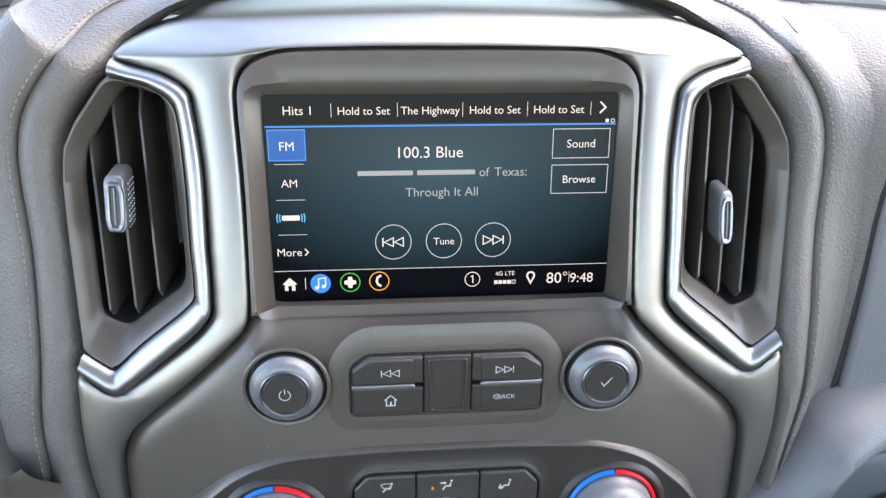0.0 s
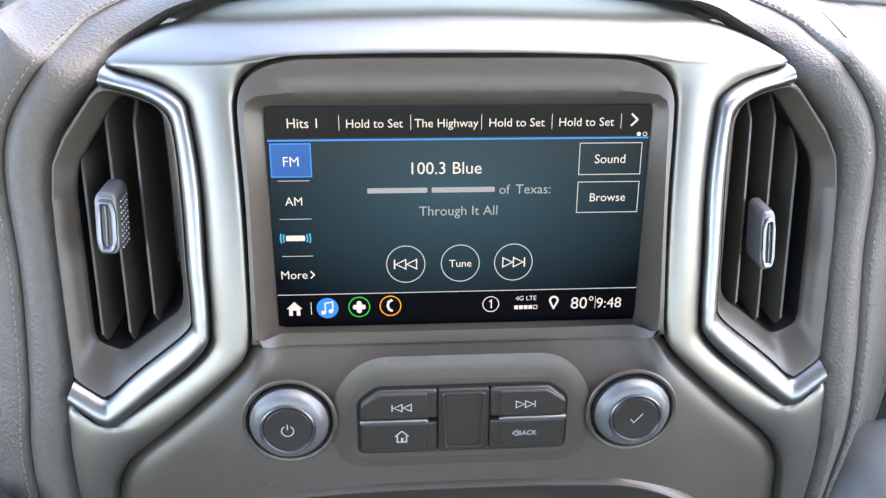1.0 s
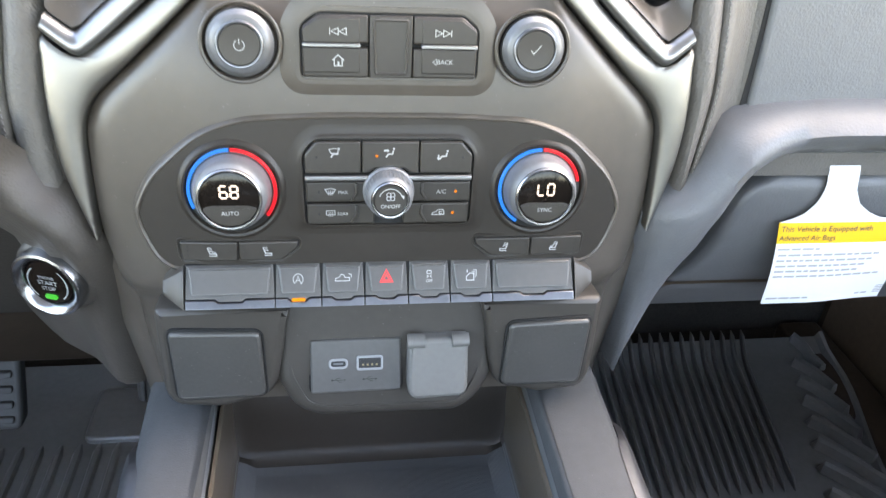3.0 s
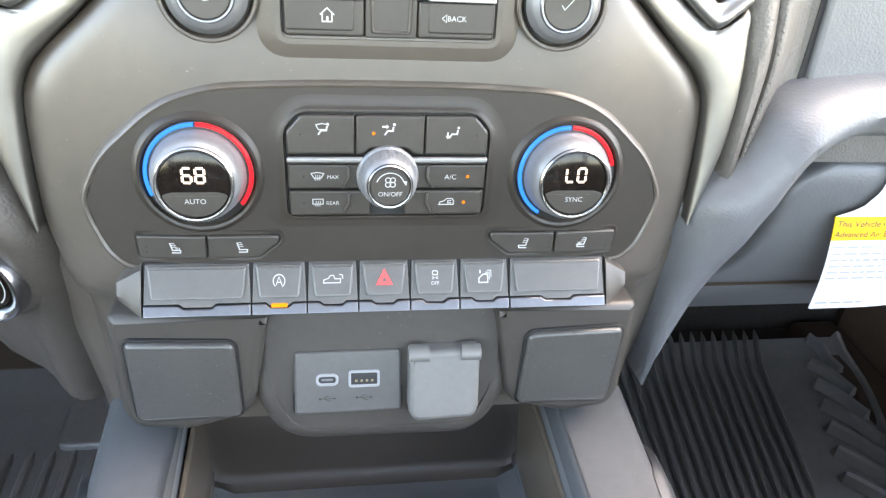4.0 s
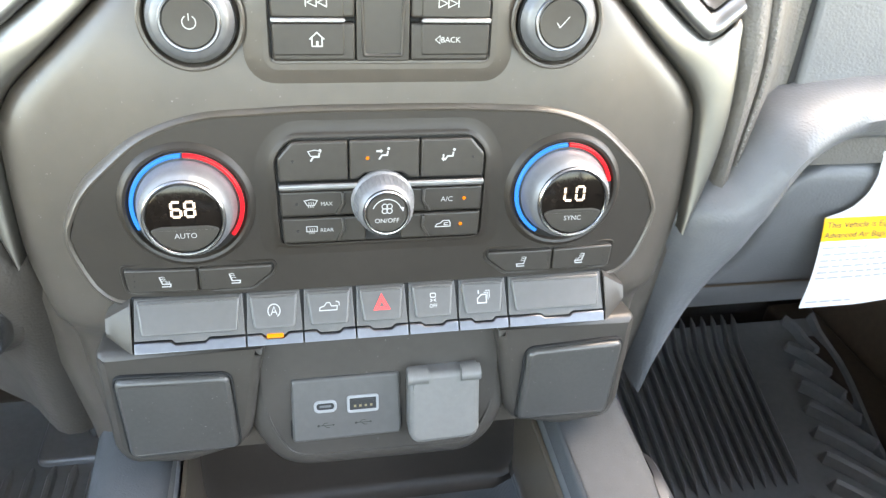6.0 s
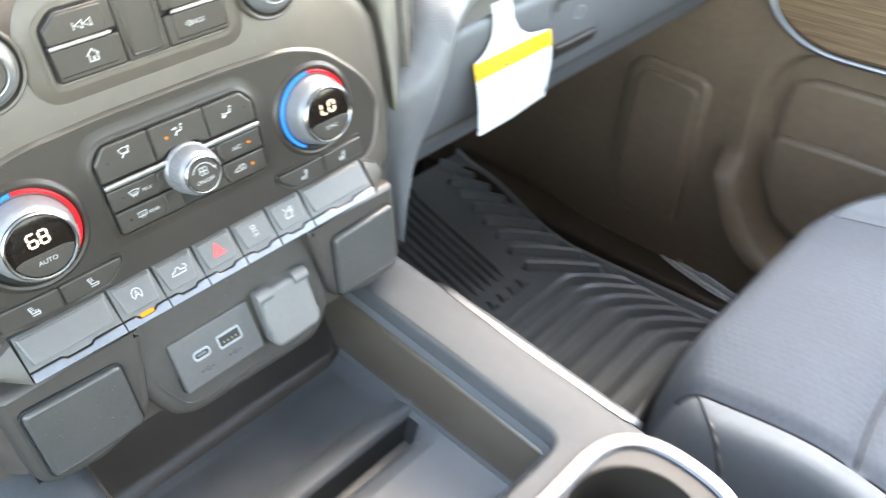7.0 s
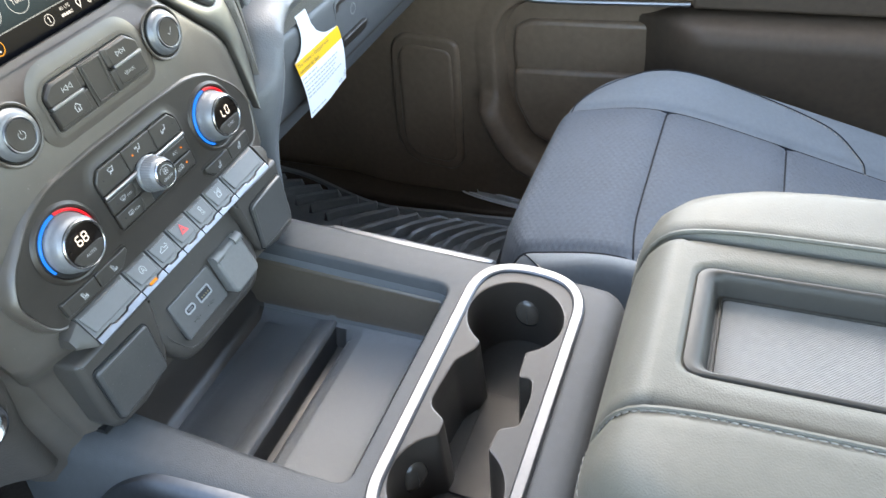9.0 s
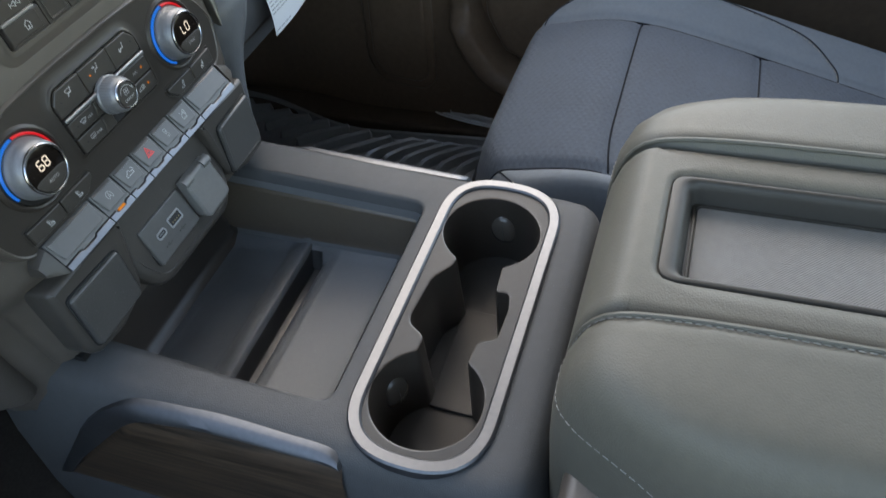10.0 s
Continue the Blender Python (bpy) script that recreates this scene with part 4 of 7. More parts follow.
def cup_outline():
    cy, r = -0.2455, 0.0385
    right = circle(0.0770, cy, r, 34, -152, 152, False)
    left = circle(-0.0840, cy, r, 34, 28, 332, False)
    front = rounded([(0.0430, -0.2275), (0.034, -0.2270), (0.017, -0.2155), (-0.022, -0.2120), (-0.0285, -0.2145), (-0.036, -0.2275), (-0.0500, -0.2275)], 0.004, 4)
    back = rounded([(-0.0500, -0.2635), (-0.031, -0.2645), (-0.024, -0.2775), (0.004, -0.2785), (0.0185, -0.2755), (0.0165, -0.2650), (0.0430, -0.2635)], 0.0028, 4)
    line = [Vector(p) for p in right + front + left + back]
    pts = [tuple(p) for p in even(line + [line[0]], 261)][:-1]
    pts = [((pts[i - 1][0] + 2 * pts[i][0] + pts[(i + 1) % 260][0]) / 4, (pts[i - 1][1] + 2 * pts[i][1] + pts[(i + 1) % 260][1]) / 4) for i in range(260)]
    return pts


def cup_holder():
    t = thing("cup_holder", (0, -0.245, 0.36), "double cup holder in dark plastic with a satin silver rim", "cup holder")
    o = rounded(RIM, 0.044, 12)

    def zm(x, y, w):
        return Vector((x, y, top_z(y) + 0.0008 + w))
    O = inset(o, -0.004)
    v, f = ringplate(O, inset(o, 0.0055), -0.006, 0.0032, 0.0014, zm)
    mesh("silver_rim", v, f, RIMM, t, "satin silver rounded rim")
    hole = cup_outline()
    # plate between rim and hole
    bm = bmesh.new()
    pl = inset(o, 0.0052)
    loops = []
    for loop, w in ((pl, 0.0006), (inset(hole, -0.0015), 0.0006)):
        vs = [bm.verts.new(zm(x, y, w)) for x, y in loop]
        loops.append([bm.edges.new((vs[i], vs[(i + 1) % len(vs)])) for i in range(len(vs))])
    bmesh.ops.triangle_fill(bm, use_beauty=True, use_dissolve=False, edges=loops[0] + loops[1], normal=(0, 0, 1))
    me = bpy.data.meshes.new("plate")
    bm.to_mesh(me)
    bm.free()
    link("plate", me, CUPTOP, t)
    # wells: rounded lip, walls
    R = [[zm(x, y, 0.0006) for x, y in inset(hole, -0.0015)], [zm(x, y, 0.0002) for x, y in inset(hole, -0.0005)], [zm(x, y, -0.0015) for x, y in hole]]
    for d, w in ((0.0006, -0.02), (0.0014, -0.045), (0.002, -0.068)):
        R.append([zm(x, y, w) for x, y in inset(hole, d)])
    v, f = loft(R)
    mesh("well_wall", v, f, CUP, t, angle=40)
    bm = bmesh.new()
    vs = [bm.verts.new(zm(x, y, -0.0675)) for x, y in rect(-0.125, -0.29, 0.125, -0.197)]
    bm.faces.new(vs)
    me = bpy.data.meshes.new("well_floor")
    bm.to_mesh(me)
    bm.free()
    link("well_floor", me, LINER2, t, "finely ribbed rubber liner")
    # raised middle floor between the cups and their finger tabs
    v, f = slab(rounded(rect(-0.052, -0.2640, 0.046, -0.2275), 0.004, 4), -0.067, -0.0650, 0.001, zm)
    mesh("channel_floor", v, f, LINER2, t, "finely ribbed rubber liner")
    for x, ang in ((0.077, 2), (-0.084, 62)):
        cx, cy = x + 0.0372 * math.cos(radians(ang)), -0.2455 + 0.0372 * math.sin(radians(ang))
        d = Vector((-math.cos(radians(ang)), -math.sin(radians(ang))))
        q = Vector((-d.y, d.x))
        R = []
        for rr, hh in ((1.0, -0.0012), (0.94, 0.0004), (0.8, 0.0018), (0.6, 0.0030), (0.35, 0.0038), (0.1, 0.0040)):
            row = []
            for j in range(28):
                e = 2 * math.pi * j / 28
                a_, h_ = 0.0110 * rr * math.cos(e), 0.0160 * rr * math.sin(e)
                bend = 0.0385 - math.sqrt(0.0385 ** 2 - a_ ** 2)
                row.append(zm(cx + q.x * a_ + d.x * (hh + bend), cy + q.y * a_ + d.y * (hh + bend), -0.034 + h_))
            R.append(row)
        v, f = loft(R, True, False, True)
        tab = mesh("grip_tab", v, f, TABM, t, "spring grip tab", angle=60)
        b = tube([zm(cx + d.x * (0.0038 - 0.0006 * abs(i)), cy + d.y * (0.0038 - 0.0006 * abs(i)), -0.034 + 0.0055 * i) for i in (-1.6, -1, 0, 1, 1.6)], 0.0007, 5)
        mesh("tab_slot", *b, BLACK, tab)
    return t


# ---------------------------------------------------------------- armrest
def armrest():
    t = thing("armrest", (0, -0.5, 0.25), "grey vinyl console armrest lid with a lined tray and stitched bolsters", "armrest")
    YF = -0.336

    # centre lid with its recess
    hole = rounded([(-0.041, -0.70), (0.050, -0.70), (0.050, -0.378), (-0.041, -0.378)], 0.0115, 8)
    c, N = (0.0045, -0.50), 160
    outer = [(-0.0685, -0.80), (0.0775, -0.80), (0.0775, -0.3668), (-0.0685, -0.3668)]
    h, o = polar(hole, c, N), polar(outer, c, N)
    for q in outer:
        near = min(range(N), key=lambda i: (o[i][0] - q[0]) ** 2 + (o[i][1] - q[1]) ** 2)
        o[near] = q

    def edge_dip(x):
        return 0.006 * max(0.0, 1 - min(x + 0.0685, 0.0775 - x) / 0.007) ** 2
    R = [[(x, y, 0.22) for x, y in o], [(x, y, 0.537 - edge_dip(x) if y > -0.368 else 0.531) for x, y in o]]
    for k in (0.04, 0.10, 0.2, 0.35, 0.6):
        R.append([(b[0] + (a[0] - b[0]) * k, b[1] + (a[1] - b[1]) * k, 0.537 - edge_dip(b[0] + (a[0] - b[0]) * k)) for a, b in zip(h, o)])
    R.append([(x, y, 0.537) for x, y in inset(h, -0.003)])
    R.append([(x, y, 0.5345) for x, y in h])
    R.append([(x, y, 0.531) for x, y in inset(h, 0.0030)])
    v, f = loft(R)
    # rolled front of the lid
    F = []
    for dy, dz in ((0.0, -0.30), (0.0, -0.09), (0.0015, -0.062), (0.006, -0.036), (0.0125, -0.0175), (0.019, -0.0085), (0.025, -0.003), (0.0298, -0.0006), (0.0325, 0.0), (0.0348, 0.0)):
        F.append([(x, YF + 0.004 - dy - 0.003 * max(0.0, 1 - min(x + 0.0685, 0.0775 - x) / 0.007) ** 2 * (1 if dy < 0.03 else 0), 0.537 + dz - edge_dip(x)) for x in [-0.0685 + 0.146 * k / 40 for k in range(41)]])
    v, f = join((v, f), loft(F, False))
    for side in (0, -1):
        v, f = join((v, f), loft([[r[side] for r in F], [(r[side][0], r[side][1] - 0.02, min(r[side][2], 0.50)) for r in F]], False))
    mesh("center_lid", v, f, ARM, t, "grey vinyl lid with a rolled front", angle=50)
    # insert: broad front land, steep walls and a shallow ribbed floor
    def land(d, e, r):
        return rounded([(-0.041 + d, -0.70 + d), (0.050 - d, -0.70 + d), (0.050 - d, -0.378 - e), (-0.041 + d, -0.378 - e)], r, 8)
    R = [[(x, y, z) for x, y in land(d, e, r)] for d, e, r, z in ((0.0, 0.0, 0.0115, 0.5335), (0.0010, 0.0010, 0.011, 0.5358), (0.0024, 0.0035, 0.010, 0.5364), (0.0042, 0.0080, 0.009, 0.5358), (0.0054, 0.0105, 0.008, 0.5340), (0.0064, 0.0122, 0.007, 0.5300), (0.0074, 0.0134, 0.006, 0.5215), (0.0080, 0.0142, 0.005, 0.5200), (0.0092, 0.0156, 0.004, 0.5198), (0.0094, 0.0158, 0.004, 0.5208), (0.0104, 0.0170, 0.004, 0.5208), (0.0108, 0.0174, 0.004, 0.5190))]
    v, f = loft(R, True, False, True)
    mesh("tray_insert", v, f, INSERT, t, "smooth dark plastic tray insert", angle=40)
    v, f = slab(land(0.0112, 0.0178, 0.004), 0.5180, 0.5202, 0.0006, lambda x, y, w: Vector((x, y, w)))
    mesh("tray_liner", v, f, LINER, t, "diagonally ribbed rubber liner")
    # bolsters
    for s, x0, x1 in ((-1, -0.172, -0.0695), (1, 0.0785, 0.166)):
        R = []
        n = 20
        for dy, dz in ((0.0, -0.30), (0.0, -0.09), (0.0015, -0.06), (0.006, -0.035), (0.014, -0.016), (0.026, -0.005), (0.045, 0.0), (0.08, 0.003), (0.14, 0.004), (0.25, 0.004), (0.46, 0.002)):
            row = []
            for j in range(n + 1):
                k = j / n
                inn = k if s < 0 else 1 - k
                x = x0 + (x1 - x0) * k
                drop = 0.004 * sstep(0.93, 1.0, inn) + 0.055 * (1 - sstep(0.0, 0.5, inn)) ** 2.2
                pull = 0.10 * (1 - sstep(0.0, 0.80, inn)) ** 1.7 + 0.004 * sstep(0.9, 1, inn)
                row.append((x, YF + 0.004 - dy - pull, 0.541 + dz - drop * (1 if dz > -0.05 else 0.4)))
            R.append(row)
        v, f = loft(R, False)
        out = 0 if s < 0 else -1
        inn_ = -1 if s < 0 else 0
        q = loft([[r[out] for r in R], [(r[out][0], r[out][1], 0.22) for r in R]], False)
        v, f = join((v, f), q)
        q = loft([[r[inn_] for r in R], [(r[inn_][0] - s * 0.001, r[inn_][1], min(r[inn_][2], 0.50)) for r in R]], False)
        v, f = join((v, f), q)
        b = mesh("bolster", v, f, ARM, t, "padded grey vinyl bolster", angle=60)
        # welt and stitches along the inner edge and round the front
        j = n - 1 if s < 0 else 1
        edge = [Vector(r[j]) + Vector((0, 0, 0.0004)) for r in R[2:]]
        line = even(smooth_line(edge, 120), 300)
        v, f = tube([p + Vector((s * -0.003, 0, -0.0008)) for p in line[::5]], 0.0016, 6)
        mesh("welt", v, f, ARM, b)
        parts = []
        for i in range(0, 298 if s < 0 else 0, 3):
            a, c2 = line[i], line[i + 2]
            up = Vector((0, 0, 0.0003))
            parts.append(tube([a, a.lerp(c2, 0.3) + up, a.lerp(c2, 0.75) + up, c2], 0.00034, 5))
        fr = [Vector(p).lerp(Vector(q), 0.5) + Vector((0, 0.0003, 0.0001)) for p, q in zip(R[2], R[3])]
        fl = even(smooth_line(fr, 60), 94)
        for i in range(0, 92, 3):
            a, c2 = fl[i], fl[i + 2]
            up = Vector((0, 0.0003, 0.0003))
            parts.append(tube([a, a.lerp(c2, 0.3) + up, a.lerp(c2, 0.75) + up, c2], 0.00034, 5))
        v, f = join(*parts)
        mesh("stitching", v, f, STITCHL, b, "pale thread")
    # rear body of the console below the lid
    box("lid_base", -0.15, -0.80, -0.03, 0.15, -0.345, 0.45, PANEL, t, 0.01)
    return t


# ---------------------------------------------------------------- passenger seat
def seat():
    t = thing("passenger_seat", (0.47, -0.4, 0.0), "blue-grey cloth front seat cushion with stitched bolsters", "seat")
    X0, X1, Y0, Y1 = 0.215, 0.725, -0.122, -0.80

    XL, XR, XC, HW = 0.287, 0.600, 0.47, 0.255

    def hz(x, y):
        k = (x - XC) / HW
        ak = abs(k)
        d = max(0.0, Y0 - y)
        z = 0.316 + 0.022 * sstep(0.0, 0.16, d) - 0.29 * (0.5 * (d - 0.19) + math.sqrt(0.25 * (d - 0.19) ** 2 + 0.0006))
        out = max(0.0, XL - x, x - XR)
        z += (0.014 if x > XC else 0.030) * sstep(0.0, 0.06, out) * sstep(0.0, 0.12, d)
        z -= 0.17 * max(0, (ak - 0.80) / 0.20) ** 2.4
        z -= 0.17 * max(0.0, 1 - d / 0.055) ** 2.6
        for e in (XL, XR):
            z -= 0.007 * math.exp(-((x - e) / 0.007) ** 2) * sstep(0.01, 0.05, d)
        if XL < x < XR:
            z -= 0.005 * math.exp(-((y + 0.300) / 0.006) ** 2) + 0.005 * math.exp(-((y + 0.455) / 0.006) ** 2)
            z += 0.004 * math.sin((x - XL) / (XR - XL) * math.pi)
        return z

    def plan(x, y):
        return y - 0.11 * max(0, abs((x - XC) / HW) - 0.40) ** 2.0 * (1 - sstep(0, 0.3, Y0 - y)) * 2.2

    def grid(xa, xb, ya, yb, nx, ny, keep):
        v, f = [], []
        for j in range(ny + 1):
            for i in range(nx + 1):
                x, y = xa + (xb - xa) * i / nx, ya + (yb - ya) * j / ny
                v.append((x, plan(x, y), hz(x, y)))
        for j in range(ny):
            for i in range(nx):
                x, y = xa + (xb - xa) * (i + 0.5) / nx, ya + (yb - ya) * (j + 0.5) / ny
                if keep(x, y):
                    a = j * (nx + 1) + i
                    f.append((a, a + 1, a + nx + 2, a + nx + 1))
        used = sorted({i for q in f for i in q})
        at = {o: n for n, o in enumerate(used)}
        return [v[i] for i in used], [tuple(at[i] for i in q) for q in f]
    mid = lambda x, y: XL < x < XR
    for name, keep, m, lab in (("front_insert", lambda x, y: mid(x, y) and y > -0.300, SEAT, "woven blue-grey cloth insert"), ("rear_insert", lambda x, y: mid(x, y) and y <= -0.300, SEAT, "woven blue-grey cloth insert"),
                               ("side_bolster", lambda x, y: x <= XL, SEATL, "plain blue-grey cloth bolster"), ("side_bolster", lambda x, y: x >= XR, SEATL, "plain blue-grey cloth bolster")):
        v, f = grid(X0, X1, Y0, Y1, 100, 110, keep)
        mesh(name, v, f, m, t, lab, angle=70)
    # skirt down to the floor
    R = []
    edge = [(X0, Y1), (X0, -0.5), (X0, -0.30), (X0 + 0.002, -0.21), (X0 + 0.02, -0.165), (X0 + 0.08, -0.135), (0.47, -0.122), (X1 - 0.08, -0.135), (X1 - 0.02, -0.165), (X1 - 0.002, -0.21), (X1, -0.30), (X1, -0.5), (X1, Y1)]
    E = smooth_line(edge, 80)
    for z, d in ((0.235, 0.010), (0.20, 0.004), (0.15, 0.0), (0.10, 0.012), (0.0, 0.03)):
        R.append([(p.x + (0.47 - p.x) * d / 0.25, p.y - d * 0.4, z) for p in E])
    v, f = loft(R, False)
    mesh("skirt", v, f, SEATL, t)
    # seams: dark thread with a row of pale stitches on the bolsters

    def seam(pts, name, m, r, lift):
        P = [Vector((x, plan(x, y), hz(x, y) + lift)) for x, y in [tuple(p) for p in smooth_line(pts, 60)]]
        v, f = tube(P, r, 6)
        mesh(name, v, f, m, t)
    for s, e in ((-1, XL), (1, XR)):
        seam([(e, -0.15), (e, -0.4), (e, -0.79)], "seam", SEAM, 0.0011, 0.0005)
        arc = [(e + s * 0.002, -0.165), (e + s * 0.035, -0.172), (e + s * 0.066, -0.20), (e + s * 0.078, -0.27), (e + s * 0.076, -0.40), (e + s * 0.055, -0.50), (e + s * 0.020, -0.545), (e, -0.555)]
        seam(arc, "seam", SEAM, 0.0009, 0.0005)
        pts = even([(p.x - s * 0.004, p.y) for p in smooth_line(arc, 80)], 180)
        parts = []
        for i in range(12 if s < 0 else 90, 178, 3):
            a, b = pts[i], pts[i + 2]
            parts.append(tube([Vector((q[0], plan(q[0], q[1]), hz(q[0], q[1]) + 0.0006)) for q in (a, b)], 0.0006, 5))
        v, f = join(*parts)
        mesh("stitching", v, f, STITCHL, t, "pale thread")
    for y in (-0.300, -0.455):
        seam([(XL, y), (0.44, y), (XR, y)], "seam", SEAM, 0.0011, 0.0005)
    return t


# ---------------------------------------------------------------- passenger door and kick panel
def door():
    X = 0.80
    t = thing("door_1", (X, -0.3, 0.0), "dark brown-grey plastic passenger door with a map pocket", "door", kind="structure")

    def dm(y, z, w):
        return Vector((X - w - 0.012 * sstep(0.28, 0.04, z), y, z))
    # face with a deep pocket; its lower front edge stands up as a broad bar
    c, N = (-0.32, 0.22), 180
    pocket = rounded([(-0.80, 0.104), (-0.105, 0.104), (-0.050, 0.124), (-0.004, 0.205), (0.0, 0.325), (-0.022, 0.366), (-0.06, 0.380), (-0.80, 0.380)], [0.01, 0.04, 0.04, 0.04, 0.03, 0.02, 0.02, 0.01], 8)
    outer = rounded([(-0.95, 0.0), (0.06, 0.0), (0.062, 0.2), (0.062, 0.58), (-0.95, 0.58)], 0.01, 3)
    p, o = polar(pocket, c, N), polar(outer, c, N)

    def proud(z):
        return 1 - sstep(0.196, 0.220, z)
    R = [[dm(a, b, -0.03) for a, b in o], [dm(a, b, 0.0) for a, b in o]]
    for out, low, high in ((0.050, 0.0, 0.0), (0.0475, 0.024, 0.0), (0.044, 0.034, 0.001), (0.037, 0.037, 0.002), (0.022, 0.033, 0.003), (0.015, 0.028, 0.003), (0.0125, 0.022, 0.001), (0.0105, 0.004, -0.006), (0.0075, -0.020, -0.020), (0.002, -0.032, -0.030), (-0.020, -0.032, -0.030)):
        row = []
        for a, b in inset(p, -out):
            k = proud(b)
            a, b = min(a, 0.060), max(b, 0.004)
            row.append(dm(a, b, high + (low - high) * k))
        R.append(row)
    v, f = loft(R, True, False, True)
    mesh("door_panel", v, f, DOOR, t, angle=60)
    # stepped inner wall: a proud lower half, a shallower upper half
    for o_, w in (([(-0.30, 0.112), (-0.095, 0.114), (-0.048, 0.138), (-0.018, 0.20), (-0.015, 0.254), (-0.026, 0.262), (-0.30, 0.268)], -0.012),
                  ([(-0.30, 0.24), (-0.018, 0.24), (-0.014, 0.30), (-0.020, 0.334), (-0.045, 0.347), (-0.30, 0.352)], -0.020)):
        v, f = slab(rounded(o_, 0.010, 5), -0.034, w, 0.009, dm)
        mesh("pocket_wall", v, f, DOOR, t, angle=70)
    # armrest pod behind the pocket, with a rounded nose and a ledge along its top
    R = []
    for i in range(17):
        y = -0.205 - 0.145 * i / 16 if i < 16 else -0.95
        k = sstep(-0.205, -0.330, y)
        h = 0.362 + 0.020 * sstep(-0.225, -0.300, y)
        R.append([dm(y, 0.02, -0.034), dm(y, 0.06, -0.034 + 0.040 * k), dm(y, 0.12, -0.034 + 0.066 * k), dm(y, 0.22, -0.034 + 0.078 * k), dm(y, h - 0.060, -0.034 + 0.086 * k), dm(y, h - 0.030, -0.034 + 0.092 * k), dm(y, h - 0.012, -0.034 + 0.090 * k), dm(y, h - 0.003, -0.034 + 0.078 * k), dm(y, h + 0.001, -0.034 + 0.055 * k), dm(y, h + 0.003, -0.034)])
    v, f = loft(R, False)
    # darker than the door plastic: shade on the pod is put into its colour
    mesh("armrest_ledge", v, f, DOORD, t, "armrest pod, darkened as the side turned from the light", angle=60)
    line = [(-0.300, 0.3985), (-0.25, 0.397), (-0.2, 0.396), (-0.09, 0.394), (-0.045, 0.398), (-0.010, 0.412), (0.018, 0.436), (0.034, 0.47)]
    v, f = tube([dm(y, z, 0.012) for y, z in [tuple(q) for q in smooth_line(line, 40)]], 0.0036, 8)
    mesh("chrome_line", v, f, CHROME, t, "thin chrome strip")
    wood = [(y, z + 0.004) for y, z in [tuple(q) for q in smooth_line(line, 30)]] + [(0.03, 0.52), (-0.300, 0.52)]
    v, f = slab(wood, 0.0, 0.010, 0.004, dm)
    mesh("wood_trim", v, f, WOOD2, t, "light brown wood-grain door trim")
    v, f = slab(rounded([(-0.95, 0.392), (-0.303, 0.392), (-0.303, 0.52), (-0.95, 0.52)], 0.006, 4), 0.0, 0.013, 0.005, dm)
    mesh("soft_trim", v, f, DOORD, t, "dark soft door trim behind the wood")
    # kick panel ahead of the door
    k = thing("kick_panel", (0.79, 0.16, 0.0), "brown-grey plastic kick panel with a raised pad", "trim panel")

    def km(y, z, w):
        return Vector((0.80 + 0.03 * sstep(0.2, 0.5, y) - w - 0.012 * sstep(0.24, 0.04, z) * (1 - sstep(0.2, 0.45, y)), y, z))
    rings = [[km(y, z, 0.004) for z in [-0.03 + 0.04 * i for i in range(16)]] for y in [0.058 + 0.03 * i for i in range(19)]]
    v, f = loft(rings, False)
    mesh("panel", v, f, DOOR, k)
    v, f = slab(rounded([(0.078, 0.075), (0.074, 0.315), (0.180, 0.325), (0.205, 0.30), (0.212, 0.11), (0.185, 0.065), (0.10, 0.055)], 0.02, 5), 0.0, 0.011, 0.007, km)
    mesh("pad_rim", v, f, DOOR, k)
    v, f = slab(rounded([(0.090, 0.088), (0.087, 0.298), (0.172, 0.306), (0.190, 0.285), (0.197, 0.12), (0.175, 0.082), (0.108, 0.074)], 0.018, 5), 0.006, 0.015, 0.005, km)
    mesh("raised_pad", v, f, DOOR, k)
    s = thing("sill_plate", (0.77, 0.0, -0.03), "satin metal door sill plate in dark plastic", "sill plate")
    v, f = slab(rounded(rect(0.735, -0.9, 0.812, 0.60), 0.012, 5), -0.028, 0.002, 0.008, lambda a, b, w: Vector((a, b, w)))
    mesh("sill_trim", v, f, DOORD, s)

    def rot(p):
        return (0.775 + p[0] * 0.98 + p[1] * 0.18, 0.008 - p[0] * 0.18 + p[1] * 0.98)
    oval = [rot((0.0135 * math.copysign(abs(math.cos(a)) ** 0.8, math.cos(a)), 0.088 * math.sin(a))) for a in [2 * math.pi * i / 48 for i in range(48)]]
    v, f = ringplate(oval, inset(oval, 0.0030), -0.002, 0.0060, 0.0015, lambda a, b, w: Vector((a, b, w)))
    mesh("metal_rim", v, f, SATIN, s, "satin metal oval rim")
    mesh("groove", *flat(inset(oval, 0.0029), lambda a, b, w: Vector((a, b, w)), 0.0028), GAP, s, smooth=False)
    v, f = slab(inset(oval, 0.0056), 0.0, 0.0052, 0.001, lambda a, b, w: Vector((a, b, w)))
    mesh("insert", v, f, SATIN, s, "brushed metal insert")


# ---------------------------------------------------------------- floor mats
def floor_z(y):
    return -0.006 + 0.45 * max(0.0, y - 0.50)


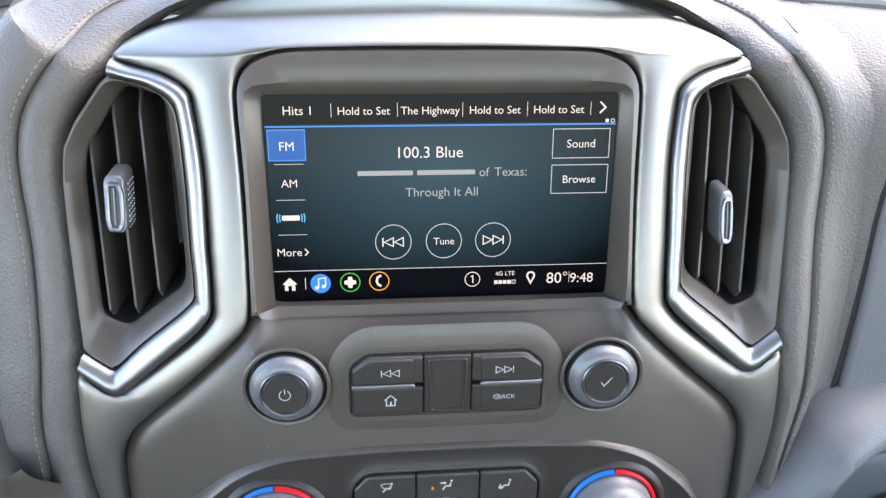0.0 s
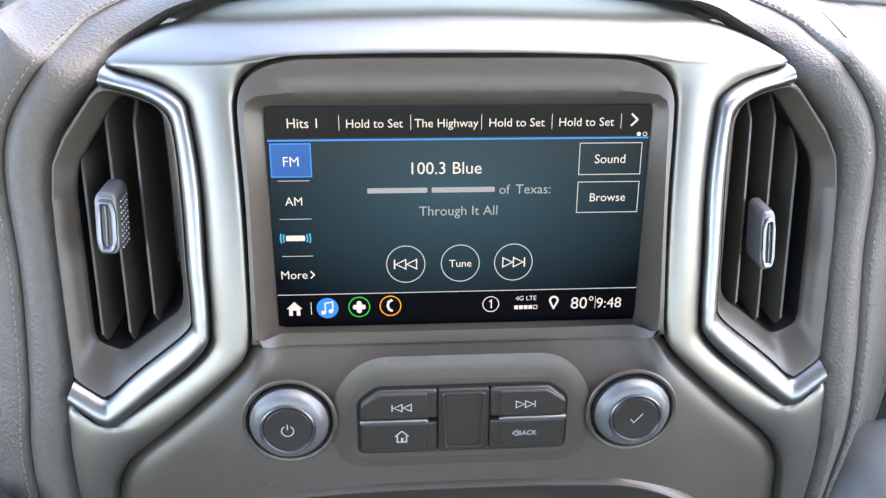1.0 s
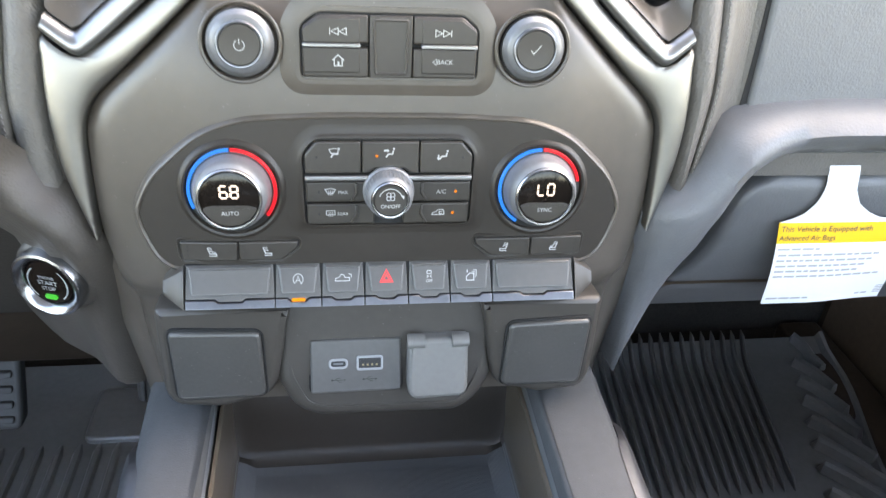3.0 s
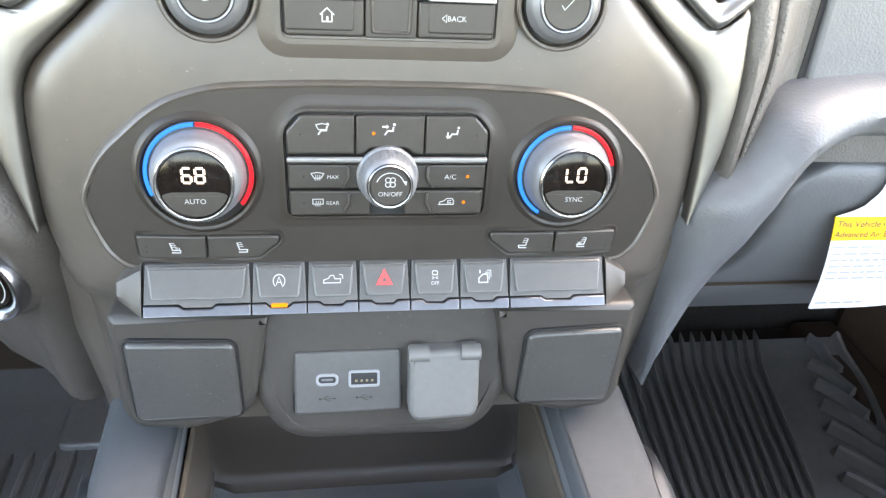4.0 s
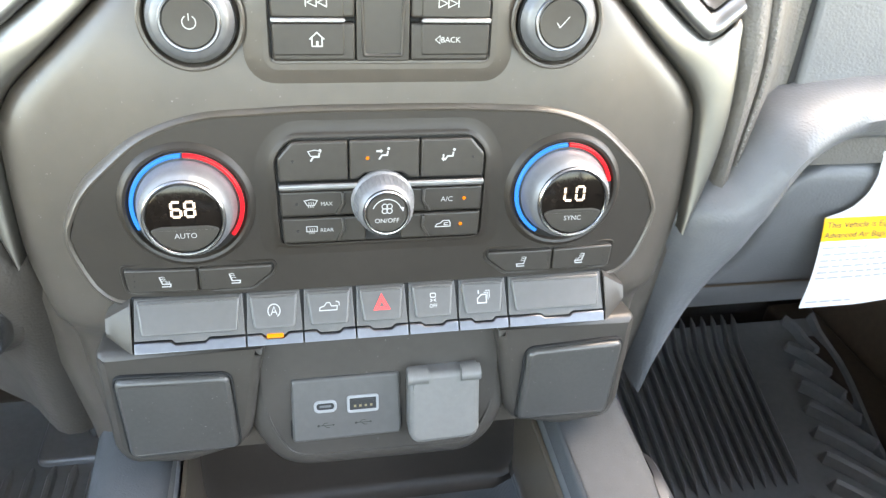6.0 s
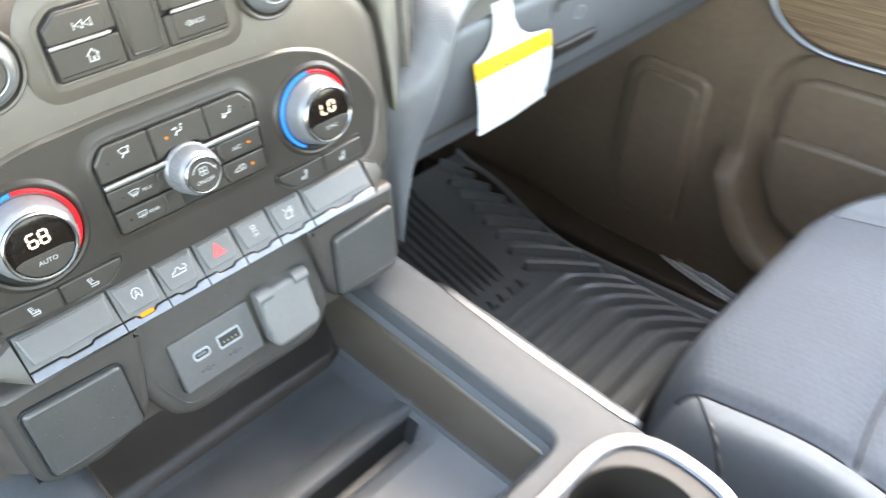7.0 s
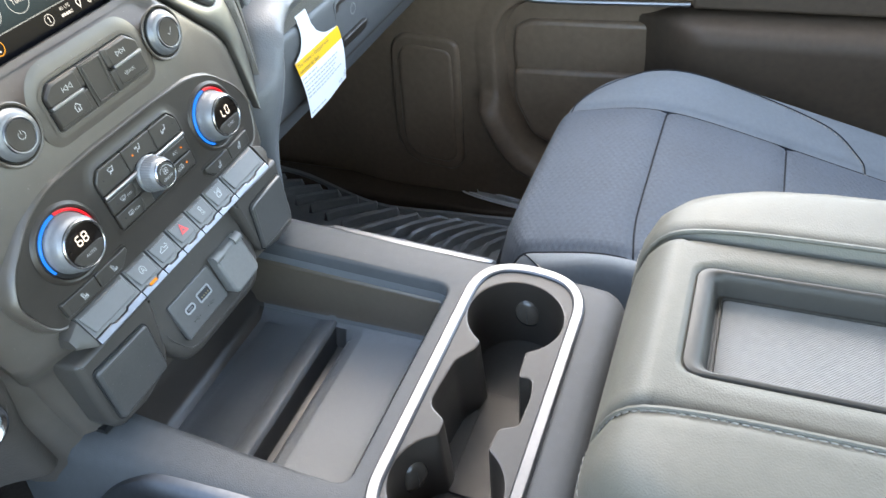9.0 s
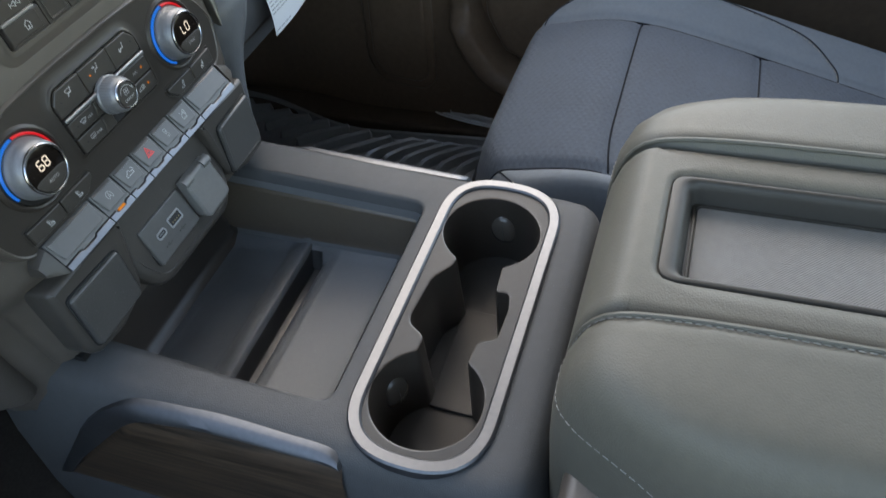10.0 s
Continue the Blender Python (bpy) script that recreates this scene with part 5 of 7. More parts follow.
def rib(pts, wid, high, parent, name="rib"):
    P = even([tuple(p) for p in smooth_line(pts, 40)] if len(pts) > 2 else pts, 20)
    R = []
    n = len(P)
    for k, h in ((-1, 0.0), (-0.55, 0.8), (0, 1.0), (0.55, 0.8), (1, 0.0)):
        row = []
        for i, p in enumerate(P):
            d = (P[min(i + 1, n - 1)] - P[max(i - 1, 0)]).normalized()
            e = 0.25 if i in (0, n - 1) else 1.0
            row.append((p.x - d.y * wid * k * e, p.y + d.x * wid * k * e, floor_z(p.y) + 0.004 + high * h * (0.0 if i in (0, n - 1) else 1)))
        R.append(row)
    v, f = loft(R, False)
    return mesh(name, v, f, MATR, parent)


def passenger_mat():
    t = thing("floor_mat", (0.5, 0.1, -0.03), "black ribbed rubber passenger floor mat", "floor mat", "floor mats")
    rings = []
    for y in [-0.30 + 0.03 * i for i in range(29)]:
        e = 0.716 - 0.07 * min(y, 0.2) + 0.075 * sstep(0.2, 0.5, y)
        rings.append([(x, y, floor_z(y) + 0.003 + dz) for x, dz in ((0.19, 0.012), (0.20, 0), (0.3, 0), (0.4, 0), (0.5, 0), (0.6, 0), (e - 0.010, 0), (e - 0.005, 0.010), (e, 0.012), (e + 0.003, -0.02))])
    v, f = loft(rings, False)
    mesh("mat_base", v, f, MATR, t)
    for i in range(21):
        x = 0.262 + 0.0155 * i
        rib([(x, 0.246), (x + 0.022 + 0.0023 * i, 0.555)], 0.0042, 0.0085, t, "fine_rib")
    q = floor_z(0.22) + 0.0038
    for i in range(14):
        x = 0.276 + 0.0232 * i
        R = [[(x - 0.008, 0.206, q), (x + 0.008, 0.206, q), (x, 0.228, q)], [(x - 0.005, 0.209, q + 0.006), (x + 0.005, 0.209, q + 0.006), (x, 0.222, q + 0.006)]]
        mesh("stud", *loft(R, True, False, True), MATR, t)
    for i in range(8):
        rib([(0.608 + 0.0160 * i, 0.240 + 0.0425 * i), (0.640 + 0.0140 * i, 0.205 + 0.0440 * i), (0.690 + 0.0080 * i, 0.140 + 0.0470 * i)], 0.0078, 0.017, t, "side_rib")
    for i in range(13):
        y = 0.165 - 0.0355 * i
        rib([(0.21, y), (0.42, y), (0.56, y + 0.003), (0.616, y + 0.003), (0.642, y - 0.010), (0.664, y - 0.036), (0.700, y - 0.088)], 0.0080, 0.019, t, "curved_rib")


def driver_mat():
    t = thing("floor_mat", (-0.5, 0.1, -0.03), "black ribbed rubber driver floor mat", "floor mat", "floor mats")
    rings = []
    for y in [-0.30 + 0.03 * i for i in range(29)]:
        rings.append([(-x, y, floor_z(y) + 0.003 + 0.012 * (x in (0.19, 0.75))) for x in (0.19, 0.20, 0.3, 0.4, 0.5, 0.6, 0.74, 0.75)])
    v, f = loft(rings, False)
    mesh("mat_base", v, f, MATR, t)
    for i in range(16):
        x = -0.29 - 0.024 * i
        rib([(x, 0.10), (x, 0.40)], 0.006, 0.006, t, "rib")
    v, f = slab(rounded(rect(-0.36, 0.40, -0.20, 0.50), 0.015, 4), -0.02, 0.012, 0.006, lambda a, b, w: Vector((a, b, floor_z(b) + w)))
    mesh("heel_pad", v, f, MATR, t)
    g = thing("accelerator_pedal", (-0.17, 0.2, 0.3), "black ribbed accelerator pedal", "pedal")
    am = lambda a, b, w: Vector((a, 0.16 + 0.35 * (0.40 - b) * -1 - w, b))
    v, f = slab(rounded(rect(-0.192, 0.315, -0.158, 0.42), 0.008, 4), -0.014, 0.0, 0.004, am)
    mesh("pedal_pad", v, f, PEDAL, g)
    for i in range(4):
        v, f = slab(rounded(rect(-0.188 + 0.0075 * i, 0.32, -0.184 + 0.0075 * i, 0.412), 0.0015, 2), -0.001, 0.003, 0.0012, am)
        mesh("ridge", v, f, PEDAL, g)
    p = thing("brake_pedal", (-0.31, 0.15, 0.3), "black rubber brake pedal with ridges", "pedal")
    pm_ = lambda a, b, w: Vector((a, 0.15 + 0.5 * (b - 0.325) - w, b))
    v, f = slab(rounded(rect(-0.40, 0.29, -0.286, 0.352), 0.008, 4), -0.012, 0.0, 0.004, pm_)
    mesh("pedal_pad", v, f, PEDAL, p)
    for i in range(5):
        v, f = slab(rounded(rect(-0.394, 0.297 + 0.0115 * i, -0.292, 0.302 + 0.0115 * i), 0.002, 2), -0.001, 0.003, 0.0012, pm_)
        mesh("ridge", v, f, PEDAL, p)
    v, f = tube([(-0.34, 0.165, 0.33), (-0.34, 0.22, 0.42), (-0.34, 0.33, 0.56)], 0.010, 8)
    mesh("pedal_arm", v, f, BLACK, p)


# ---------------------------------------------------------------- screen
def fitted(text, width, cx, cy, w, f, material, parent, name="lettering"):
    """Lettering scaled to a width."""
    cu = bpy.data.curves.new("text", "FONT")
    cu.body = text
    cu.size = 1
    cu.resolution_u = 3
    tmp = bpy.data.objects.new("text", cu)
    scene.collection.objects.link(tmp)
    me = bpy.data.meshes.new_from_object(tmp.evaluated_get(bpy.context.evaluated_depsgraph_get()))
    bpy.data.objects.remove(tmp)
    bpy.data.curves.remove(cu)
    xs = [v.co.x for v in me.vertices]
    k = width / (max(xs) - min(xs))
    mx = (max(xs) + min(xs)) / 2
    for v in me.vertices:
        v.co = Vector(f(cx + (v.co.x - mx) * k, cy + (v.co.y - 0.35) * k, w))
    me.materials.clear()
    me.name = name
    return link(name, me, material, parent)


def bar(x0, y0, x1, y1, f, w, material, parent, name="bar", r=0.0):
    o = rounded(rect(x0, y0, x1, y1), r, 3) if r else rect(x0, y0, x1, y1)
    return mesh(name, *flat(o, f, w), material, parent, smooth=False)


def box_outline(x0, y0, x1, y1, lw, f, w, material, parent, name):
    v, fc = stroke(rect(x0, y0, x1, y1), lw, f, w, True)
    return mesh(name, v, fc, material, parent, smooth=False)


def hoop(cx, cy, r, lw, f, w, n=40):
    return stroke(circle(cx, cy, r, n), lw, f, w, True)


def screen():
    t = thing("infotainment_screen", (0, 0.05, 0.68), "lit radio touchscreen showing a station and round buttons", "screen")
    mm = 0.001
    v, f = slab(rounded(rect(-0.0785, 0.0, 0.0785, 0.095), 0.001, 3), -0.004, 0.0008, 0.0003, sc)
    g = mesh("display_glass", v, f, DISPLAY, t, "glossy dark display", smooth=False)
    W = 0.0011

    def txt(s, width, x, y, m=LIT):
        fitted(s, width * mm, x * mm, y * mm, W, sc, m, g)
    mesh("top_bar", *flat(rect(-0.0783, 0.0822, 0.0783, 0.0948), sc, 0.0009), SCREENBLACK, g, smooth=False)
    mesh("status_bar", *flat(rect(-0.0783, 0.0002, 0.0783, 0.0148), sc, 0.0009), SCREENBLACK, g, smooth=False)
    txt("Hits 1", 12, -64, 88.3)
    for x in (-35, 23, 51.8):
        txt("Hold to Set", 22.8, x, 88)
    txt("The Highway", 26, -5.9, 88)
    for x in (-49.3, -20.4, 8.4, 37.4, 66.2):
        bar((x - 0.12) * mm, 0.0852, (x + 0.12) * mm, 0.0914, sc, W, LIT, g, "divider")
    v, f = stroke([(0.0704, 0.0912), (0.0730, 0.0887), (0.0704, 0.0862)], 0.0008, sc, W)
    mesh("arrow", v, f, LIT, g, smooth=False)
    mesh("page_dot", *flat(circle(0.0740, 0.0828, 0.0009, 12), sc, W), LIT, g, smooth=False)
    mesh("page_dot", *hoop(0.0766, 0.0828, 0.0008, 0.0003, sc, W, 12), LIT, g, smooth=False)
    bar(-0.0783, 0.0810, 0.0783, 0.0817, sc, W, LITBLUE, g, "blue_line")
    bar(-0.0775, 0.0663, -0.0610, 0.0802, sc, 0.0010, BLUEBOX, g, "source_tile", 0.0006)
    box_outline(-0.0773, 0.0665, -0.0612, 0.0800, 0.0005, sc, W, LITBLUE, g, "tile_edge")
    txt("FM", 6.3, -69.3, 72.8)
    txt("AM", 7.0, -69.1, 56.2)
    for y in (64.8, 48.6, 32.4):
        bar(-0.0752, (y - 0.15) * mm, -0.0622, (y + 0.15) * mm, sc, W, DIMWHITE, g, "divider")
    # satellite source mark: plain bar with two pale blue arcs
    bar(-0.0732, 0.0391, -0.0652, 0.0415, sc, W, LIT, g, "source_mark", 0.0006)
    for s in (-1, 1):
        for r in (0.0050, 0.0062):
            a0 = 0 if s > 0 else 180
            v, f = stroke(circle(-0.0692, 0.0403, r, 8, a0 - 20, a0 + 20, False), 0.0006, sc, W)
            mesh("signal_arc", v, f, CYAN, g, smooth=False)
    txt("More", 11.0, -70.6, 24.1)
    v, f = stroke([(-0.0637, 0.0256), (-0.0622, 0.0240), (-0.0637, 0.0224)], 0.0006, sc, W)
    mesh("arrow", v, f, LIT, g, smooth=False)
    for y0, y1, s, wd in ((66.0, 79.2, "Sound", 12.9), (49.6, 62.8, "Browse", 15.2)):
        box_outline(0.0496, y0 * mm, 0.0757, y1 * mm, 0.0004, sc, W, DIMWHITE, g, "button_edge")
        txt(s, wd, 62.6, (y0 + y1) / 2)
    txt("100.3 Blue", 29, -5.8, 69.5)
    txt("of", 4.6, 18.6, 60.2, DIMTEXT)
    txt("Texas:", 14.8, 30.6, 60.2, DIMTEXT)
    for x0, x1 in ((-38.7, -13.8), (-12.0, 14.4)):
        bar(x0 * mm, 0.0591, x1 * mm, 0.0613, sc, W, DIMTEXT, g, "text_bar", 0.0005)
    txt("Through It All", 33, -0.8, 51.3, DIMTEXT)
    for x in (-23.2, 0.2, 23.2):
        mesh("button_ring", *hoop(x * mm, 0.0279, 0.0082, 0.00042, sc, W), DIMWHITE, g, smooth=False)
    txt("Tune", 9.6, 0.2, 27.9)
    for x, s in ((-23.2, -1), (23.2, 1)):
        parts = [stroke([(x * mm + s * 0.0048, 0.0258), (x * mm + s * 0.0048, 0.0300)], 0.0006, sc, W)]
        for d in (-0.0046, 0.0):
            a = x * mm + s * d
            parts.append(stroke([(a, 0.0258), (a + s * 0.0042, 0.0279), (a, 0.0300)], 0.0005, sc, W, True))
        mesh("skip_mark", *join(*parts), LIT, g, smooth=False)
    bar(-0.0783, 0.0148, 0.0783, 0.0152, sc, W, DIMWHITE, g, "status_line")
    house = [(-0.0748, 0.0085), (-0.0714, 0.0118), (-0.0680, 0.0085), (-0.0690, 0.0085), (-0.0690, 0.0054), (-0.0706, 0.0054), (-0.0706, 0.0078), (-0.0722, 0.0078), (-0.0722, 0.0054), (-0.0738, 0.0054), (-0.0738, 0.0085)]
    mesh("home_mark", *flat(house, sc, W), LIT, g, smooth=False)
    bar(-0.0644, 0.0058, -0.0641, 0.0114, sc, W, LIT, g, "divider")
    mesh("music_tile", *flat(circle(-0.0573, 0.0086, 0.0047, 32), sc, W), LITBLUE, g, smooth=False)
    note = join(flat(circle(-0.0591, 0.0066, 0.0010, 12), sc, 0.0013), flat(circle(-0.0559, 0.0072, 0.0010, 12), sc, 0.0013), stroke([(-0.0582, 0.0066), (-0.0582, 0.0109), (-0.0550, 0.0115), (-0.0550, 0.0072)], 0.0006, sc, 0.0013))
    mesh("music_note", *note, LIT, g, smooth=False)
    mesh("apps_ring", *hoop(-0.0436, 0.0088, 0.0045, 0.0005, sc, W), LITGREEN, g, smooth=False)
    cross = join(flat(rounded(rect(-0.0447, 0.0060, -0.0425, 0.0116), 0.001, 4), sc, 0.0012), flat(rounded(rect(-0.0464, 0.0077, -0.0408, 0.0099), 0.001, 4), sc, 0.00125))
    mesh("apps_mark", *cross, LIT, g, smooth=False)
    mesh("phone_ring", *hoop(-0.0301, 0.0090, 0.0045, 0.0005, sc, W), LITORANGE, g, smooth=False)
    v, f = stroke([(-0.0292, 0.0118), (-0.0309, 0.0108), (-0.0313, 0.0090), (-0.0307, 0.0074), (-0.0292, 0.0065)], 0.0011, sc, W)
    mesh("phone_mark", v, f, LIT, g, smooth=False)
    mesh("profile_ring", *hoop(0.0138, 0.0087, 0.0035, 0.0004, sc, W), LIT, g, smooth=False)
    mesh("profile_mark", *stroke([(0.0131, 0.0098), (0.0140, 0.0106), (0.0140, 0.0068)], 0.0006, sc, W), LIT, g, smooth=False)
    txt("4G LTE", 9.2, 29.3, 11.2)
    for i in range(5):
        x = 0.0242 + 0.0021 * i
        if i < 4:
            bar(x, 0.0060, x + 0.0017, 0.0078, sc, W, LIT, g, "signal_block")
        else:
            box_outline(x + 0.0002, 0.0061, x + 0.0017, 0.0077, 0.0003, sc, W, LIT, g, "signal_block")
    pin = circle(0.0417, 0.0098, 0.0017, 20, -25, 205, False) + [(0.0417, 0.0061)]
    mesh("pin_mark", *join(stroke(pin, 0.0009, sc, W, True)), LIT, g, smooth=False)
    txt("80\u00b0", 10, 54.4, 8.4)
    bar(0.0602, 0.0056, 0.0604, 0.0114, sc, W, LIT, g, "divider")
    txt("9:48", 11.2, 66.4, 8.2)
    return t


# ---------------------------------------------------------------- stack controls
def seat_mark(cx, cy, s, f, w, waves):
    """A seat seen from the side with heat lines; s is -1 where it faces left."""
    k = s * 0.001
    parts = [stroke([(cx - 2.2 * k, cy + 0.0022), (cx - 1.2 * k, cy - 0.0012), (cx + 2.2 * k, cy - 0.0012), (cx + 2.0 * k, cy - 0.0024), (cx - 1.6 * k, cy - 0.0024)], 0.0005, f, w)]
    for i in range(3):
        y = cy + 0.0002 + 0.0009 * i
        parts.append(stroke([(cx - 1.4 * k - 0.3 * k * i, y), (cx - 0.4 * k - 0.3 * k * i, y + 0.0003), (cx + 0.5 * k - 0.3 * k * i, y)], 0.0003, f, w))
    if waves:
        for i in range(3):
            parts.append(stroke([(cx + (0.2 + 0.7 * i) * k, cy - 0.0014), (cx + (0.4 + 0.7 * i) * k, cy + 0.0002)], 0.0003, f, w))
    return join(*parts)


def man_mark(cx, cy, f, w, parts_extra=()):
    parts = [flat(circle(cx + 0.0016, cy + 0.0020, 0.0006, 10), f, w), stroke([(cx + 0.0013, cy + 0.0010), (cx + 0.0010, cy - 0.0008), (cx - 0.0012, cy - 0.0008), (cx - 0.0024, cy - 0.0026)], 0.0007, f, w)]
    return join(*parts, *parts_extra)


def glass_mark(cx, cy, f, w, rear=False):
    o = [(cx - 0.0022, cy - 0.0009), (cx + 0.0022, cy - 0.0009), (cx + 0.0022, cy + 0.0014), (cx - 0.0022, cy + 0.0014)] if rear else [(cx - 0.0014, cy - 0.0010), (cx + 0.0014, cy - 0.0010), (cx + 0.0027, cy + 0.0012), (cx, cy + 0.0017), (cx - 0.0027, cy + 0.0012)]
    parts = [stroke(o, 0.0004, f, w, True)]
    for i in (-1, 0, 1):
        x = cx + i * 0.0009
        parts.append(stroke([(x, cy + 0.0006), (x + 0.0002, cy - 0.0002), (x - 0.0002, cy - 0.0012), (x, cy - 0.0020)], 0.0003, f, w))
    return join(*parts)


def knob(u, v0, icon):
    t = thing("tuning_knob" if icon == "tick" else "volume_knob", tuple(sm(u, v0, 0)), "ribbed silver rotary knob with a dark cap", "knob", "radio knobs")
    # shallow dished seat round the knob
    vs, f = lathe([(0.0195, 0.0006), (0.0188, 0.0012), (0.0178, 0.0009), (0.0168, -0.002), (0.0166, -0.004)], u, v0, sm, 64, cap=False)
    mesh("seat_ring", vs, f, PANEL, t)
    vs, f = lathe([(0.0164, -0.003), (0.0164, 0.0006), (0.0160, 0.0012)], u, v0, sm, 64)
    mesh("gap", vs, f, GAP, t)
    vs, f = lathe([(0.0157, 0.0), (0.0158, 0.0020), (0.0153, 0.0028), (0.0149, 0.0034), (0.0142, 0.0047), (0.0131, 0.0056), (0.0112, 0.0060)], u, v0, sm, 88, (2, 4, 0.00022), False)
    mesh("barrel", vs, f, KNOBD, t, "ribbed satin silver barrel")
    vs, f = lathe([(0.0113, 0.0056), (0.0111, 0.0068), (0.0107, 0.0072), (0.0100, 0.0071), (0.0097, 0.0066)], u, v0, sm, 64, cap=False)
    mesh("bright_ring", vs, f, LIPM, t, "bright metal ring")
    vs, f = lathe([(0.0099, 0.0054), (0.0097, 0.0066), (0.0092, 0.0070), (0.006, 0.0069), (0.002, 0.0068)], u, v0, sm, 64)
    cap = mesh("cap", vs, f, RADIOB, t, "dark grey cap")
    W = 0.0074
    if icon == "tick":
        m = stroke([(u - 0.0024, v0 + 0.0002), (u - 0.0010, v0 - 0.0016), (u + 0.0026, v0 + 0.0026)], 0.0004, sm, W)
    else:
        m = join(stroke(circle(u, v0 - 0.0001, 0.0024, 24, 120, 420, False), 0.0004, sm, W), stroke([(u, v0 + 0.0005), (u, v0 + 0.0030)], 0.0004, sm, W))
    mesh("mark", *m, WHITE, cap, smooth=False)
    return t


def radio_buttons():
    t = thing("radio_button_panel", (0, 0.005, 0.655), "dark radio button cluster in a raised surround with chrome dividers", "button panel")
    surround = rounded([(-0.0462, -0.016), (0.0462, -0.016), (0.0470, 0.010), (0.0375, 0.0225), (-0.0375, 0.0225), (-0.0470, 0.010)], [0.006, 0.006, 0.008, 0.008, 0.008, 0.008], 6)
    inner = rounded([(-0.0430, -0.0140), (0.0430, -0.0140), (0.0430, 0.0105), (0.0355, 0.0168), (-0.0355, 0.0168), (-0.0430, 0.0105)], [0.003, 0.003, 0.003, 0.003, 0.003, 0.003], 6)
    r = [(inset(surround, -0.0070), -0.0014), (inset(surround, -0.004), -0.0004), (inset(surround, -0.001), 0.0001), (inset(surround, 0.0025), 0.0004), (inset(inner, -0.0030), 0.0008), (inset(inner, -0.0008), 0.0008), (inner, -0.0002)]
    v, f = loft([[sm(a, b, w) for a, b in o] for o, w in r])
    mesh("surround", v, f, PANEL, t, angle=50)
    mesh("gap", *flat(inset(inner, -0.0006), sm, 0.0003), GAP, t, smooth=False)
    for s in (-1, 1):
        def q(a, b):
            return (s * a, b)
        up = [q(0.0108, 0.0030), q(0.0424, 0.0030), q(0.0424, 0.0102), q(0.0352, 0.0162), q(0.0108, 0.0162)]
        dn = [q(0.0108, 0.0014), q(0.0108, -0.0134), q(0.0424, -0.0134), q(0.0424, 0.0014)]
        for name, o, rr in (("upper_button", up, 0.0015), ("lower_button", dn, 0.0015)):
            v, f = slab(rounded(o, rr, 4), -0.001, 0.0032, 0.0012, sm)
            b = mesh(name, v, f, RADIOB, t)
            if name == "upper_button":
                ed = [q(0.0150, 0.0032), q(0.0422, 0.0032), q(0.0422, 0.0098), q(0.0345, 0.0150), q(0.0150, 0.0150)]
            else:
                ed = [q(0.0150, 0.0012), q(0.0150, -0.0110), q(0.0422, -0.0110), q(0.0422, 0.0012)]
            v, f = slab(rounded(ed, 0.0012, 3), 0.0028, 0.0037, 0.0007, sm)
            mesh("raised_face", v, f, RADIOB, b)
            cx = s * 0.0255
            if name == "upper_button":
                parts = [stroke([(cx + s * 0.0038 , 0.0072), (cx + s * 0.0038, 0.0104)], 0.0004, sm, 0.0040)]
                for d in (-0.0040, -0.0002):
                    parts.append(stroke([(cx + s * d, 0.0072), (cx + s * (d + 0.0034), 0.0088), (cx + s * d, 0.0104)], 0.0004, sm, 0.0040, True))
                mesh("mark", *join(*parts), WHITE, b, smooth=False)
            elif s < 0:
                mesh("mark", *join(stroke([(cx - 0.0028, -0.0048), (cx, -0.0022), (cx + 0.0028, -0.0048)], 0.0005, sm, 0.0040), stroke([(cx - 0.0019, -0.0042), (cx - 0.0019, -0.0074), (cx + 0.0019, -0.0074), (cx + 0.0019, -0.0042)], 0.0005, sm, 0.0040), stroke([(cx + 0.0001, -0.0072), (cx + 0.0001, -0.0054)], 0.0009, sm, 0.0040)), WHITE, b, smooth=False)
            else:
                fitted("BACK", 0.0078, cx + 0.0012, -0.0049, 0.0040, sm, WHITE, b)
                mesh("mark", *stroke([(cx - 0.0032, -0.0034), (cx - 0.0050, -0.0049), (cx - 0.0032, -0.0064)], 0.0003, sm, 0.0040, True), WHITE, b, smooth=False)
        v, f = slab(rounded([q(0.0150, 0.0014), q(0.0425, 0.0014), q(0.0425, 0.0032), q(0.0155, 0.0032), q(0.0144, 0.0023)], 0.0006, 2), 0.001, 0.0046, 0.0004, sm)
        mesh("chrome_divider", v, f, CHROME, t, "thin chrome divider")
    v, f = slab(rounded(rect(-0.0104, -0.0134, 0.0104, 0.0162), 0.0009, 3), -0.001, 0.0030, 0.0006, sm)
    b = mesh("center_blank", v, f, RADIOB, t)
    o = rounded([(-0.0082, -0.0118), (0.0082, -0.0118), (0.0090, 0.0150), (-0.0090, 0.0150)], 0.002, 4)
    v, f = ringplate(o, inset(o, 0.0014), 0.0025, 0.0039, 0.0005, sm)
    mesh("edge_ridge", v, f, RADIOB, b)
    return t


PLATE_EDGE = [(-0.1287, -0.083), (-0.1207, -0.0665), (-0.0957, -0.0435), (-0.074, -0.0355), (-0.03, -0.0335), (0.03, -0.0335), (0.074, -0.0355), (0.0957, -0.0435), (0.1207, -0.0665), (0.1287, -0.083), (0.1277, -0.0925), (0.1217, -0.1085), (0.1142, -0.116), (-0.1142, -0.116), (-0.1217, -0.1085), (-0.1277, -0.0925)]


